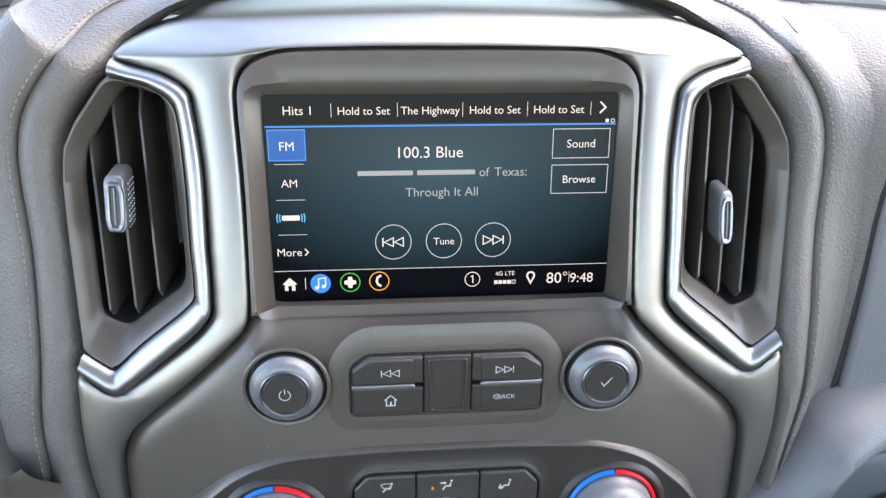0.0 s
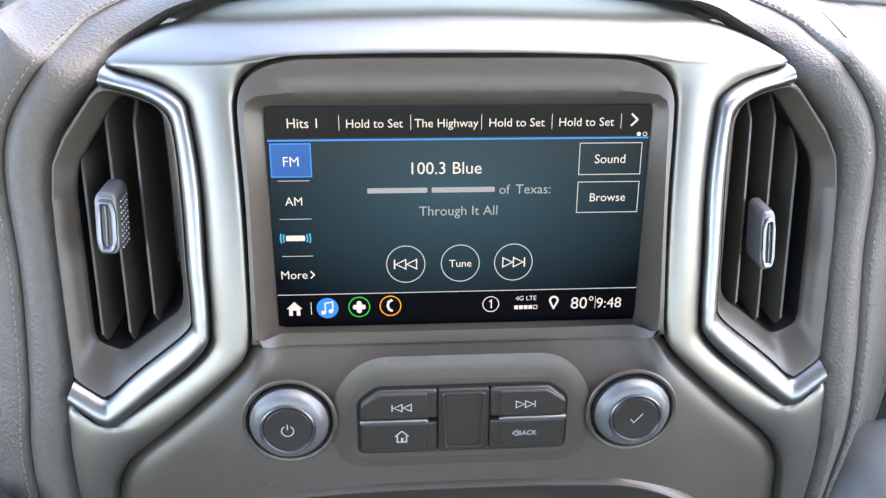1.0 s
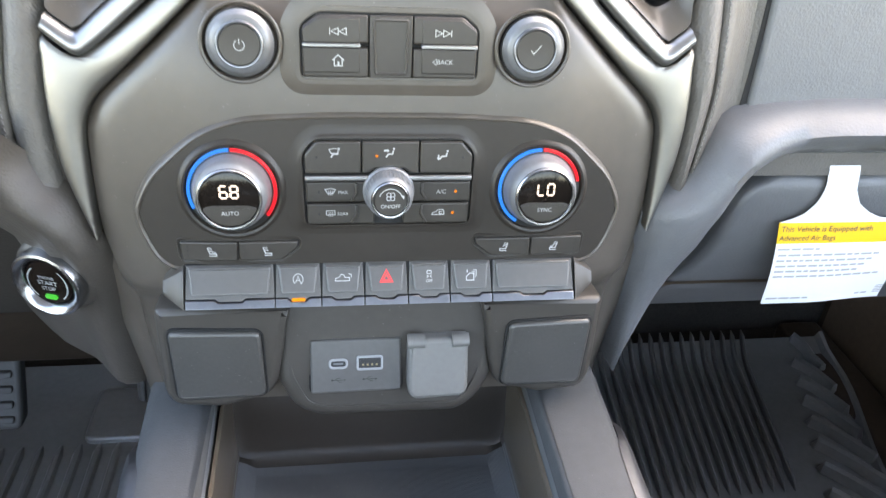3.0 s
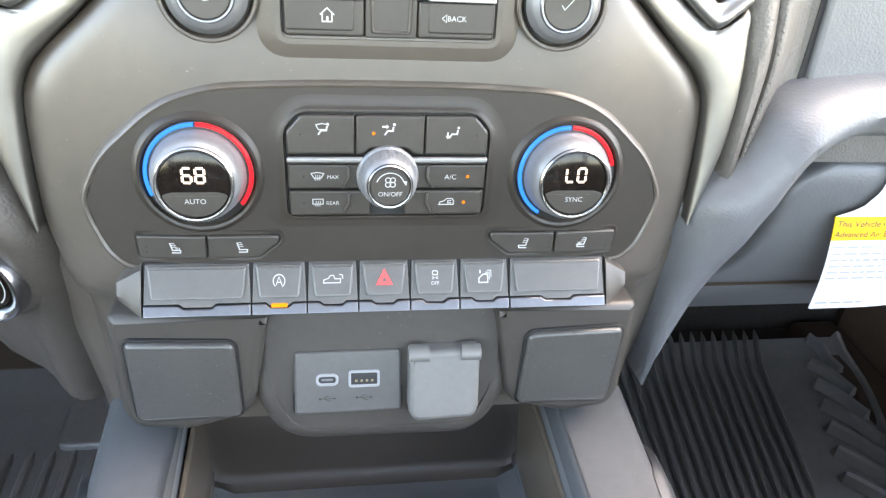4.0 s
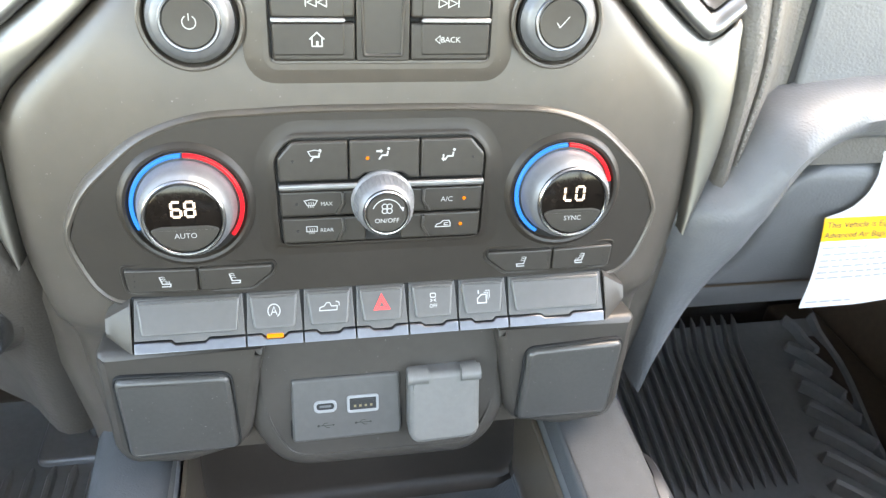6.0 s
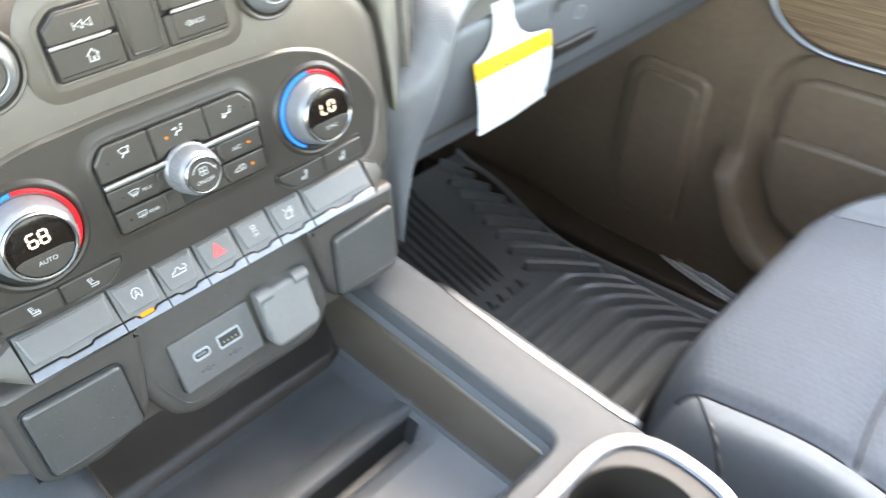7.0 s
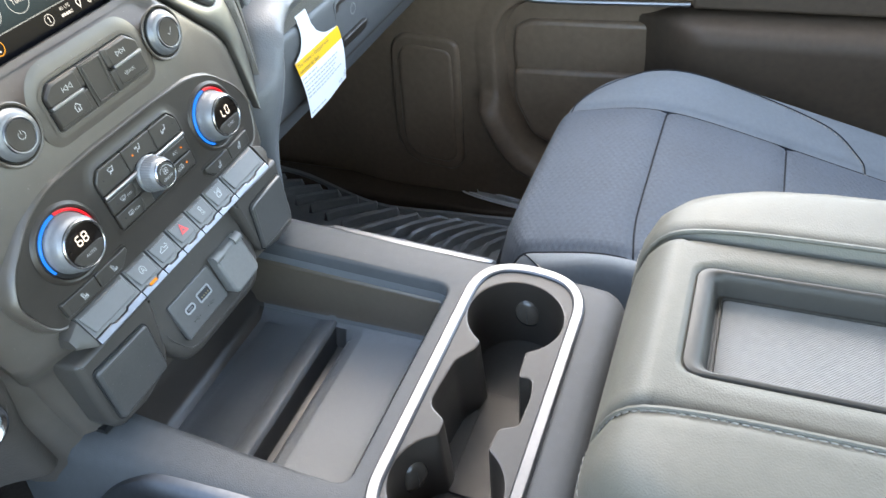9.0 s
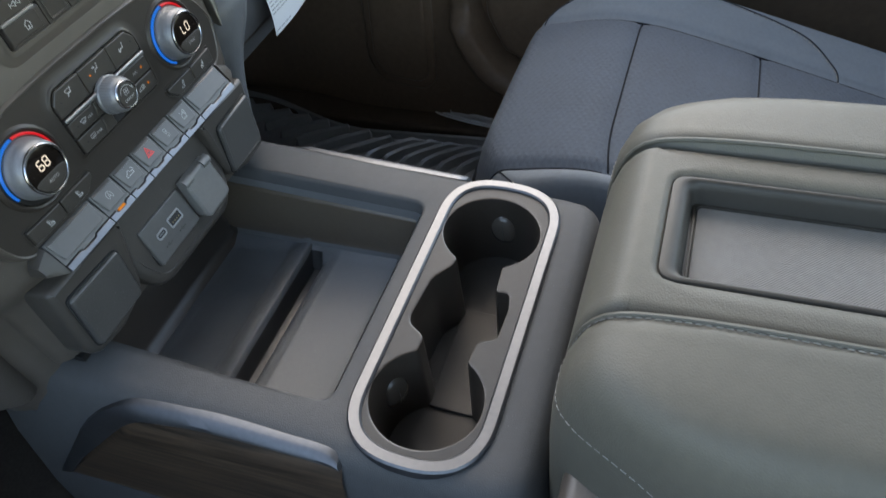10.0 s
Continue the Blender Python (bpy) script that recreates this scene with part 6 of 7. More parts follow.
def climate_panel():
    t = thing("climate_panel", (0, 0.0, 0.575), "black climate control plate with two dials and buttons", "control panel")
    o = rounded(PLATE_EDGE, [0.008, 0.01, 0.014, 0.012, 0.01, 0.01, 0.012, 0.014, 0.01, 0.008, 0.006, 0.006, 0.006, 0.006, 0.006, 0.006], 6)
    r = [(inset(o, -0.0042), -0.014), (inset(o, -0.0030), -0.004), (inset(o, -0.0016), 0.0010), (inset(o, -0.0004), 0.0018), (inset(o, 0.0004), 0.0014), (inset(o, 0.0008), 0.0008)]

    def cm(a, b, w):
        return sm(a, b, w - 0.003 * sstep(0.085, 0.130, abs(a)))
    v, f = loft([[cm(a, b, w) for a, b in q] for q, w in r])
    mesh("raised_edge", v, f, PANEL, t, angle=50)
    # the plate itself, gently bent back at its ends
    q = inset(o, 0.0006)
    n = 72

    def span(x):
        ys = []
        for i in range(len(q)):
            (x1, y1), (x2, y2) = q[i], q[(i + 1) % len(q)]
            if (x1 - x) * (x2 - x) <= 0 and abs(x1 - x2) > 1e-9:
                ys.append(y1 + (y2 - y1) * (x - x1) / (x2 - x1))
        return (min(ys), max(ys)) if ys else (-0.083, -0.083)
    lo, hi = min(p[0] for p in q), max(p[0] for p in q)
    R = []
    for i in range(n + 1):
        x = lo + 0.00002 + (hi - lo - 0.00004) * i / n
        a, b = span(x)
        R.append([cm(x, a + (b - a) * j / 8, 0.0011) for j in range(9)])
    v, f = loft(R, False)
    mesh("plate", v, f, PLATE, t, angle=50)
    # button cluster
    sur = rounded([(-0.0495, -0.0945), (0.0495, -0.0945), (0.0505, -0.0525), (0.0410, -0.0395), (-0.0410, -0.0395), (-0.0505, -0.0525)], [0.006, 0.006, 0.008, 0.008, 0.008, 0.008], 6)
    inn = rounded([(-0.0432, -0.0908), (0.0432, -0.0908), (0.0440, -0.0520), (0.0375, -0.0446), (-0.0375, -0.0446), (-0.0440, -0.0520)], [0.004, 0.004, 0.004, 0.004, 0.004, 0.004], 6)
    rr = [(inset(sur, -0.005), 0.0009), (inset(sur, -0.001), 0.0012), (inset(sur, 0.002), 0.0015), (inset(inn, -0.0022), 0.0019), (inset(inn, -0.0012), 0.0027), (inset(inn, -0.0006), 0.0026), (inn, 0.0008)]
    v, f = loft([[sm(a, b, w) for a, b in p] for p, w in rr])
    mesh("cluster_surround", v, f, PLATE, t, angle=50)
    mesh("gap", *flat(inset(inn, -0.0006), sm, 0.0013), GAP, t, smooth=False)

    def button(name, pts, r=0.0011, w1=0.0042):
        v, f = slab(rounded(pts, r, 4), 0.0, w1, 0.0010, sm)
        return mesh(name, v, f, BUTTON, t)
    T, B = -0.0452, -0.0622
    bl = button("airflow_button", [(-0.0430, B), (-0.0147, B), (-0.0147, T), (-0.0372, T), (-0.0432, -0.0522)])
    bc = button("airflow_button", [(-0.0141, B), (-0.0110, B + 0.0001), (-0.0075, B + 0.0028), (0.0075, B + 0.0028), (0.0110, B + 0.0001), (0.0152, B), (0.0152, T), (-0.0141, T)])
    br = button("airflow_button", [(0.0158, B), (0.0430, B), (0.0432, -0.0522), (0.0372, T), (0.0158, T)])
    W = 0.0045
    for b, cx, ex in ((bl, -0.0275, (stroke([(-0.0298, -0.0512), (-0.0266, -0.0512), (-0.0256, -0.0492), (-0.0282, -0.0486), (-0.0308, -0.0492)], 0.0004, sm, W, True),)),
                      (bc, 0.0005, (stroke([(-0.0030, -0.0498), (-0.0012, -0.0498)], 0.0008, sm, W), flat([(-0.0012, -0.0488), (-0.0002, -0.0498), (-0.0012, -0.0508)], sm, W))),
                      (br, 0.0283, (stroke([(0.0253, -0.0520), (0.0253, -0.0538)], 0.0007, sm, W), flat([(0.0243, -0.0536), (0.0263, -0.0536), (0.0253, -0.0550)], sm, W)))):
        mesh("mark", *man_mark(cx, -0.0520 if cx > 0.01 else -0.0508, sm, W, ex), WHITE, b, smooth=False)
    mesh("indicator", *lathe([(0.0008, 0.0040), (0.0007, 0.0045)], -0.0066, -0.0528, sm, 16), AMBER, bc, "lit amber indicator")
    for b, x in ((bl, -0.0372), (br, 0.0382)):
        mesh("indicator", *lathe([(0.0007, 0.0041), (0.0006, 0.0044)], x, -0.0535, sm, 12), BLACK, b, "unlit indicator")
    # chrome divider and the lower four buttons
    v, f = slab(rounded([(-0.0434, -0.0660), (0.0434, -0.0660), (0.0434, -0.0630), (-0.0434, -0.0630)], 0.0011, 3), 0.001, 0.0058, 0.0010, sm)
    mesh("chrome_divider", v, f, CHROME, t, "thin chrome divider")
    for s in (-1, 1):
        u = button("defrost_button" if s < 0 else "cooling_button", [(s * 0.0430, -0.0778), (s * 0.0080, -0.0778), (s * 0.0080, -0.0666), (s * 0.0430, -0.0666)])
        d = button("rear_defrost_button" if s < 0 else "recirculation_button", [(s * 0.0425, -0.0902), (s * 0.0075, -0.0902), (s * 0.0075, -0.0786), (s * 0.0428, -0.0786)])
        for b, vc in ((u, -0.0722), (d, -0.0844)):
            ed = [(s * 0.0190, vc - 0.0052), (s * 0.0160, vc), (s * 0.0165, vc + 0.0050), (s * 0.0180, vc + 0.0050), (s * 0.0176, vc), (s * 0.0205, vc - 0.0052)]
            v, f = slab(ed, 0.003, 0.0052, 0.0005, sm)
            mesh("grip_ridge", v, f, BUTTON, b)
        if s < 0:
            mesh("mark", *glass_mark(-0.0305, -0.0718, sm, W), WHITE, u, smooth=False)
            fitted("MAX", 0.0049, -0.0239, -0.0722, W, sm, WHITE, u)
            mesh("mark", *glass_mark(-0.0305, -0.0838, sm, W, True), WHITE, d, smooth=False)
            fitted("REAR", 0.0055, -0.0241, -0.0842, W, sm, WHITE, d)
            for b, y in ((u, -0.0722), (d, -0.0844)):
                mesh("indicator", *lathe([(0.0007, 0.0041), (0.0006, 0.0044)], -0.0364, y, sm, 12), BLACK, b, "unlit indicator")
        else:
            fitted("A/C", 0.0052, 0.0274, -0.0722, W, sm, WHITE, u)
            car = [(-0.0034, -0.0010), (-0.0028, 0.0002), (-0.0012, 0.0006), (0.0, 0.0018), (0.0026, 0.0018), (0.0032, 0.0006), (0.0032, -0.0010)]
            mesh("mark", *join(stroke([(0.0262 + a, -0.0842 + b) for a, b in car], 0.0004, sm, W, True), stroke([(0.0285, -0.0845), (0.0268, -0.0845), (0.0268, -0.0835), (0.0284, -0.0833)], 0.0004, sm, W)), WHITE, d, smooth=False)
            for b, x, y in ((u, 0.0352, -0.0722), (d, 0.0341, -0.0843)):
                mesh("indicator", *lathe([(0.0008, 0.0040), (0.0007, 0.0046)], x, y, sm, 16), AMBER, b, "lit amber indicator")
    return t


def fan_knob():
    u, v0 = -0.0004, -0.0715
    t = thing("fan_knob", tuple(sm(u, v0, 0)), "silver fan speed knob with a lettered dark cap", "knob")
    vs, f = lathe([(0.0134, 0.004), (0.0134, 0.0062), (0.0127, 0.0072), (0.0124, 0.010), (0.0119, 0.0145), (0.0110, 0.0168), (0.0098, 0.0180)], u, v0, sm, 80, (2, 5, 0.0003), False)
    mesh("barrel", vs, f, KNOB, t, "ribbed satin silver barrel")
    vs, f = lathe([(0.0099, 0.0178), (0.0097, 0.0190), (0.0092, 0.0196), (0.0087, 0.0195), (0.0084, 0.0188)], u, v0, sm, 64, cap=False)
    mesh("bright_ring", vs, f, BRIGHT, t, "bright metal ring")
    vs, f = lathe([(0.0085, 0.017), (0.0084, 0.0188), (0.0078, 0.0193), (0.004, 0.0192)], u, v0, sm, 64)
    cap = mesh("cap", vs, f, BUTTON, t, "dark grey cap")
    W = 0.0196
    fitted("ON/OFF", 0.0100, u, v0 - 0.0030, W, sm, WHITE, cap)
    parts = []
    for k in range(4):
        a = radians(45 + 90 * k)
        parts.append(stroke(circle(u + 0.0014 * math.cos(a), v0 + 0.0022 + 0.0014 * math.sin(a), 0.0011, 10), 0.0004, sm, W, True))
    parts.append(stroke(circle(u, v0 + 0.0003, 0.0060, 18, 20, 160, False), 0.00045, sm, W))
    parts.append(flat([(u + 0.0051, v0 + 0.0030), (u + 0.0070, v0 + 0.0026), (u + 0.0066, v0 + 0.0006)], sm, W))
    mesh("mark", *join(*parts), WHITE, cap, smooth=False)
    return t


SEG = {"6": "afgedc", "8": "abcdefg", "L": "fed", "O": "abcdef"}


def digit(ch, x, cy, h, f, w):
    wd = h * 0.56
    pt = {"a": ((-1, 1), (1, 1)), "b": ((1, 1), (1, 0)), "c": ((1, 0), (1, -1)), "d": ((-1, -1), (1, -1)), "e": ((-1, 0), (-1, -1)), "f": ((-1, 1), (-1, 0)), "g": ((-1, 0), (1, 0))}
    parts = []
    for k in SEG[ch]:
        (ax, ay), (bx, by) = pt[k]
        A, B = Vector((x + ax * wd / 2, cy + ay * h / 2)), Vector((x + bx * wd / 2, cy + by * h / 2))
        d = (B - A).normalized() * h * 0.05
        parts.append(stroke([tuple(A + d), tuple(B - d)], h * 0.16, f, w))
    return join(*parts)


def dial(u, v0, value, word, blue, red):
    t = thing("temperature_dial", tuple(sm(u, v0, 0)), "silver temperature dial with a lit blue and red ring", "dial", "temperature dials")
    vs, f = lathe([(0.0275, 0.0006), (0.0262, 0.0024), (0.0250, 0.0030), (0.0238, 0.0026), (0.0228, 0.0008)], u, v0, sm, 72, cap=False)
    mesh("seat_ring", vs, f, PLATE, t)
    vs, f = lathe([(0.0229, 0.0008), (0.0227, 0.0016), (0.0190, 0.0026)], u, v0, sm, 72)
    mesh("ring_base", vs, f, BLACK, t)
    for name, (a0, a1), m, lab in (("cold_arc", blue, LEDBLUE, "lit blue arc"), ("hot_arc", red, LEDRED, "lit red arc")):
        R = []
        for r, w in ((0.0225, 0.0014), (0.0224, 0.0026), (0.0219, 0.0032), (0.0211, 0.0032), (0.0208, 0.0024)):
            R.append([sm(u + r * math.cos(radians(a0 + (a1 - a0) * i / 40)), v0 + r * math.sin(radians(a0 + (a1 - a0) * i / 40)), w) for i in range(41)])
        vs, f = loft(R, False)
        mesh(name, vs, f, m, t, lab)
    vs, f = lathe([(0.0198, 0.0020), (0.0197, 0.0040), (0.0193, 0.0050), (0.0186, 0.0085), (0.0180, 0.0120), (0.0170, 0.0135), (0.0160, 0.0146)], u, v0, sm, 112, (2, 5, 0.0003), False)
    mesh("barrel", vs, f, KNOB, t, "ribbed satin silver barrel")
    vs, f = lathe([(0.0161, 0.0144), (0.0160, 0.0156), (0.0154, 0.0163), (0.0147, 0.0162), (0.0143, 0.0155)], u, v0, sm, 72, cap=False)
    mesh("bright_ring", vs, f, BRIGHT, t, "bright metal ring")
    vs, f = lathe([(0.0145, 0.014), (0.0143, 0.0152), (0.0138, 0.0154), (0.004, 0.0154)], u, v0, sm, 64)
    g = mesh("display", vs, f, GLOSS, t, "glossy black display")
    for i, ch in enumerate(value):
        mesh("digit", *digit(ch, u + (i - 0.5) * 0.0052, v0 + 0.0042, 0.0062, sm, 0.0157), LITWARM, g, smooth=False)
    seg = circle(u, v0, 0.0139, 30, 200, 340, False)
    lo = [(u + 0.0125, v0 - 0.0040), (u + 0.0090, v0 - 0.0030), (u - 0.0090, v0 - 0.0030), (u - 0.0125, v0 - 0.0040)]
    vs, f = slab(rounded(seg + lo, 0.0006, 2), 0.0145, 0.0160, 0.0004, sm)
    b = mesh("mode_button", vs, f, BUTTON, t)
    fitted(word, 0.0086 if word == "AUTO" else 0.0078, u, v0 - 0.0068, 0.0163, sm, WHITE, b)
    return t


def heat_buttons(s):
    t = thing("seat_heater_switch", tuple(sm(s * 0.079, -0.105, 0)), "pair of dark seat heater buttons with pale symbols", "switch", "seat heater switches")
    o = rounded([(s * 0.1095, -0.0995), (s * 0.0475, -0.0995), (s * 0.0475, -0.1035), (s * 0.0570, -0.1112), (s * 0.1085, -0.1112)], 0.002, 4)
    r = [(inset(o, -0.0020), 0.0), (inset(o, -0.0012), 0.0016), (inset(o, -0.0003), 0.0014), (o, 0.0)]

    def cm(a, b, w):
        return sm(a, b, w - 0.003 * sstep(0.085, 0.130, abs(a)))
    v, f = loft([[cm(a, b, w) for a, b in q] for q, w in r])
    mesh("bezel", v, f, PLATE, t)
    mesh("gap", *flat(o, cm, 0.0012), GAP, t, smooth=False)
    outer = [(s * 0.1090, -0.1000), (s * 0.0795, -0.1000), (s * 0.0795, -0.1108), (s * 0.1082, -0.1108)]
    inner = [(s * 0.0787, -0.1000), (s * 0.0480, -0.1000), (s * 0.0480, -0.1034), (s * 0.0572, -0.1108), (s * 0.0787, -0.1108)]
    for p, x, wv in ((outer, s * 0.0925, True), (inner, s * 0.0640, False)):
        v, f = slab(rounded(p, 0.0014, 4), 0.0, 0.0034, 0.0009, cm)
        b = mesh("button", v, f, BUTTON, t)
        mesh("mark", *seat_mark(x, -0.1052, 1 if s < 0 else -1, lambda a, c, w: cm(a, c, w), 0.0037, wv), WHITE, b, smooth=False)
        for i in range(3):
            mesh("indicator", *lathe([(0.0004, 0.0034), (0.0003, 0.0036)], x - 0.0125 if s < 0 else x + 0.0125, -0.1025 - 0.0026 * i, cm, 8), BLACK, b)
    return t


def wm(a, b, w):
    """The sloping switch bank under the climate plate."""
    return sm(a, b, 0.0025 + (-0.1145 - b) / 0.019 * 0.0100 + w)


def switch_bank():
    t = thing("switch_bank", (0, -0.01, 0.53), "row of seven grey dash switches with chrome lips", "switch panel")
    U = [-0.1075, -0.0608, -0.0362, -0.0130, 0.0108, 0.0340, 0.0578, 0.1050]
    kinds = ("blank", "auto_stop", "tailgate", "hazard", "traction", "windows", "blank")
    v, f = slab(rounded(rect(-0.1078, -0.1345, 0.1055, -0.1135), 0.0005, 2), -0.02, -0.0012, 0.0005, wm)
    mesh("backing", v, f, GAP, t)
    for i, k in enumerate(kinds):
        a, b = U[i] + 0.0004, U[i + 1] - 0.0004
        c = (a + b) / 2
        n = 0.0040 if k != "blank" else 0.0060
        low = [(a, -0.1296), (c - n - 0.0018, -0.1296), (c - n, -0.1310), (c + n, -0.1310), (c + n + 0.0018, -0.1296), (b, -0.1296)]
        body = low + [(b - 0.0006, -0.1140), (a + 0.0006, -0.1140)]
        v, f = slab(rounded(body, 0.0003, 2), -0.004, 0.0, 0.0003, wm)
        sw = mesh("switch" if k != "blank" else "blank_cover", v, f, SWITCH, t)
        ins = rounded([(a + 0.0030, -0.1276), (b - 0.0030, -0.1276), (b - 0.0014, -0.1143), (a + 0.0014, -0.1143)], 0.0014, 4)
        v, f = slab(ins, -0.002, 0.0014, 0.0011, wm)
        mesh("finger_face", v, f, SWITCH, sw)
        lip_ = [(a, -0.1342), (b, -0.1342), (b, -0.1301), (c + n + 0.0020, -0.1301), (c + n + 0.0002, -0.1315), (c - n - 0.0002, -0.1315), (c - n - 0.0020, -0.1301), (a, -0.1301)]
        v, f = slab(lip_, -0.006, 0.0008, 0.0004, wm)
        mesh("chrome_lip", v, f, LIPM, sw, "satin chrome lip")
        y, W = -0.1205, 0.0018
        if k == "auto_stop":
            v, f = slab(rounded(rect(c - 0.0036, -0.1312, c + 0.0036, -0.1301), 0.0004, 2), 0.0, 0.0014, 0.0003, wm)
            mesh("indicator", v, f, AMBERBAR, sw, "lit amber indicator bar")
            mesh("mark", *join(stroke(circle(c, y, 0.0026, 20, -60, 230, False), 0.0004, wm, W), stroke([(c - 0.0013, y - 0.0016), (c, y + 0.0016), (c + 0.0013, y - 0.0016)], 0.0004, wm, W), stroke([(c - 0.0008, y - 0.0005), (c + 0.0008, y - 0.0005)], 0.0004, wm, W)), WHITE, sw, smooth=False)
        elif k == "tailgate":
            o = [(-0.0042, -0.0012), (-0.0040, 0.0), (-0.0020, 0.0006), (-0.0010, 0.0018), (0.0004, 0.0018), (0.0010, 0.0004), (0.0036, 0.0004), (0.0034, -0.0012)]
            mesh("mark", *join(stroke([(c + p, y + q) for p, q in o], 0.0004, wm, W, True), stroke([(c + 0.0030, y + 0.0022), (c + 0.0044, y + 0.0018), (c + 0.0046, y + 0.0004)], 0.0004, wm, W)), WHITE, sw, smooth=False)
        elif k == "hazard":
            o = [(c - 0.0034, y - 0.0022), (c + 0.0034, y - 0.0022), (c, y + 0.0036)]
            mesh("mark", *join(stroke(o, 0.0006, wm, W, True), stroke([(c + (p - c) * 0.5, y + (q - y) * 0.5 - 0.0003) for p, q in o], 0.0005, wm, W, True)), REDMARK, sw, smooth=False)
        elif k == "traction":
            mesh("mark", *join(stroke(rounded(rect(c - 0.0012, y + 0.0012, c + 0.0012, y + 0.0028), 0.0005, 3), 0.0004, wm, W, True), stroke([(c - 0.0014, y + 0.0006), (c - 0.0004, y), (c - 0.0014, y - 0.0006)], 0.0003, wm, W), stroke([(c + 0.0014, y + 0.0006), (c + 0.0004, y), (c + 0.0014, y - 0.0006)], 0.0003, wm, W)), WHITE, sw, smooth=False)
            fitted("OFF", 0.0036, c, y - 0.0022, W, wm, WHITE, sw)
        elif k == "windows":
            parts = [stroke([(c - 0.0028, y - 0.0024), (c + 0.0014, y - 0.0024), (c + 0.0014, y + 0.0010), (c - 0.0008, y + 0.0010), (c - 0.0028, y - 0.0006)], 0.0005, wm, W, True)]
            for q in (0.0008, 0.0016):
                parts.append(stroke([(c - 0.0006 + q, y + 0.0010 + q), (c + 0.0014 + q, y + 0.0010 + q), (c + 0.0014 + q, y - 0.0020 + q)], 0.0003, wm, W))
            parts.append(stroke([(c - 0.0022, y + 0.0028), (c - 0.0022, y + 0.0014)], 0.0006, wm, W))
            mesh("mark", *join(*parts), WHITE, sw, smooth=False)
    for s in (-1, 1):
        e = 0.1058 if s > 0 else 0.1080
        R = []
        for q in (0.0, 0.4, 0.75, 1.0):
            x = s * (e + 0.011 * q)
            m = -0.1255
            h = 1 - 0.62 * q
            R.append([wm(x, m + 0.0115 * h, -0.001 - 0.004 * q), wm(x, m + 0.010 * h, 0.001 - 0.004 * q), wm(x, m - 0.004 * h, 0.0006 - 0.004 * q), wm(x, m - 0.0095 * h, -0.001 - 0.004 * q), wm(x, m - 0.0095 * h, -0.02), wm(x, m + 0.0115 * h, -0.012)])
        v, f = loft(R, True, True, True)
        mesh("end_cap", v, f, HOUSE, t, angle=30)
    return t


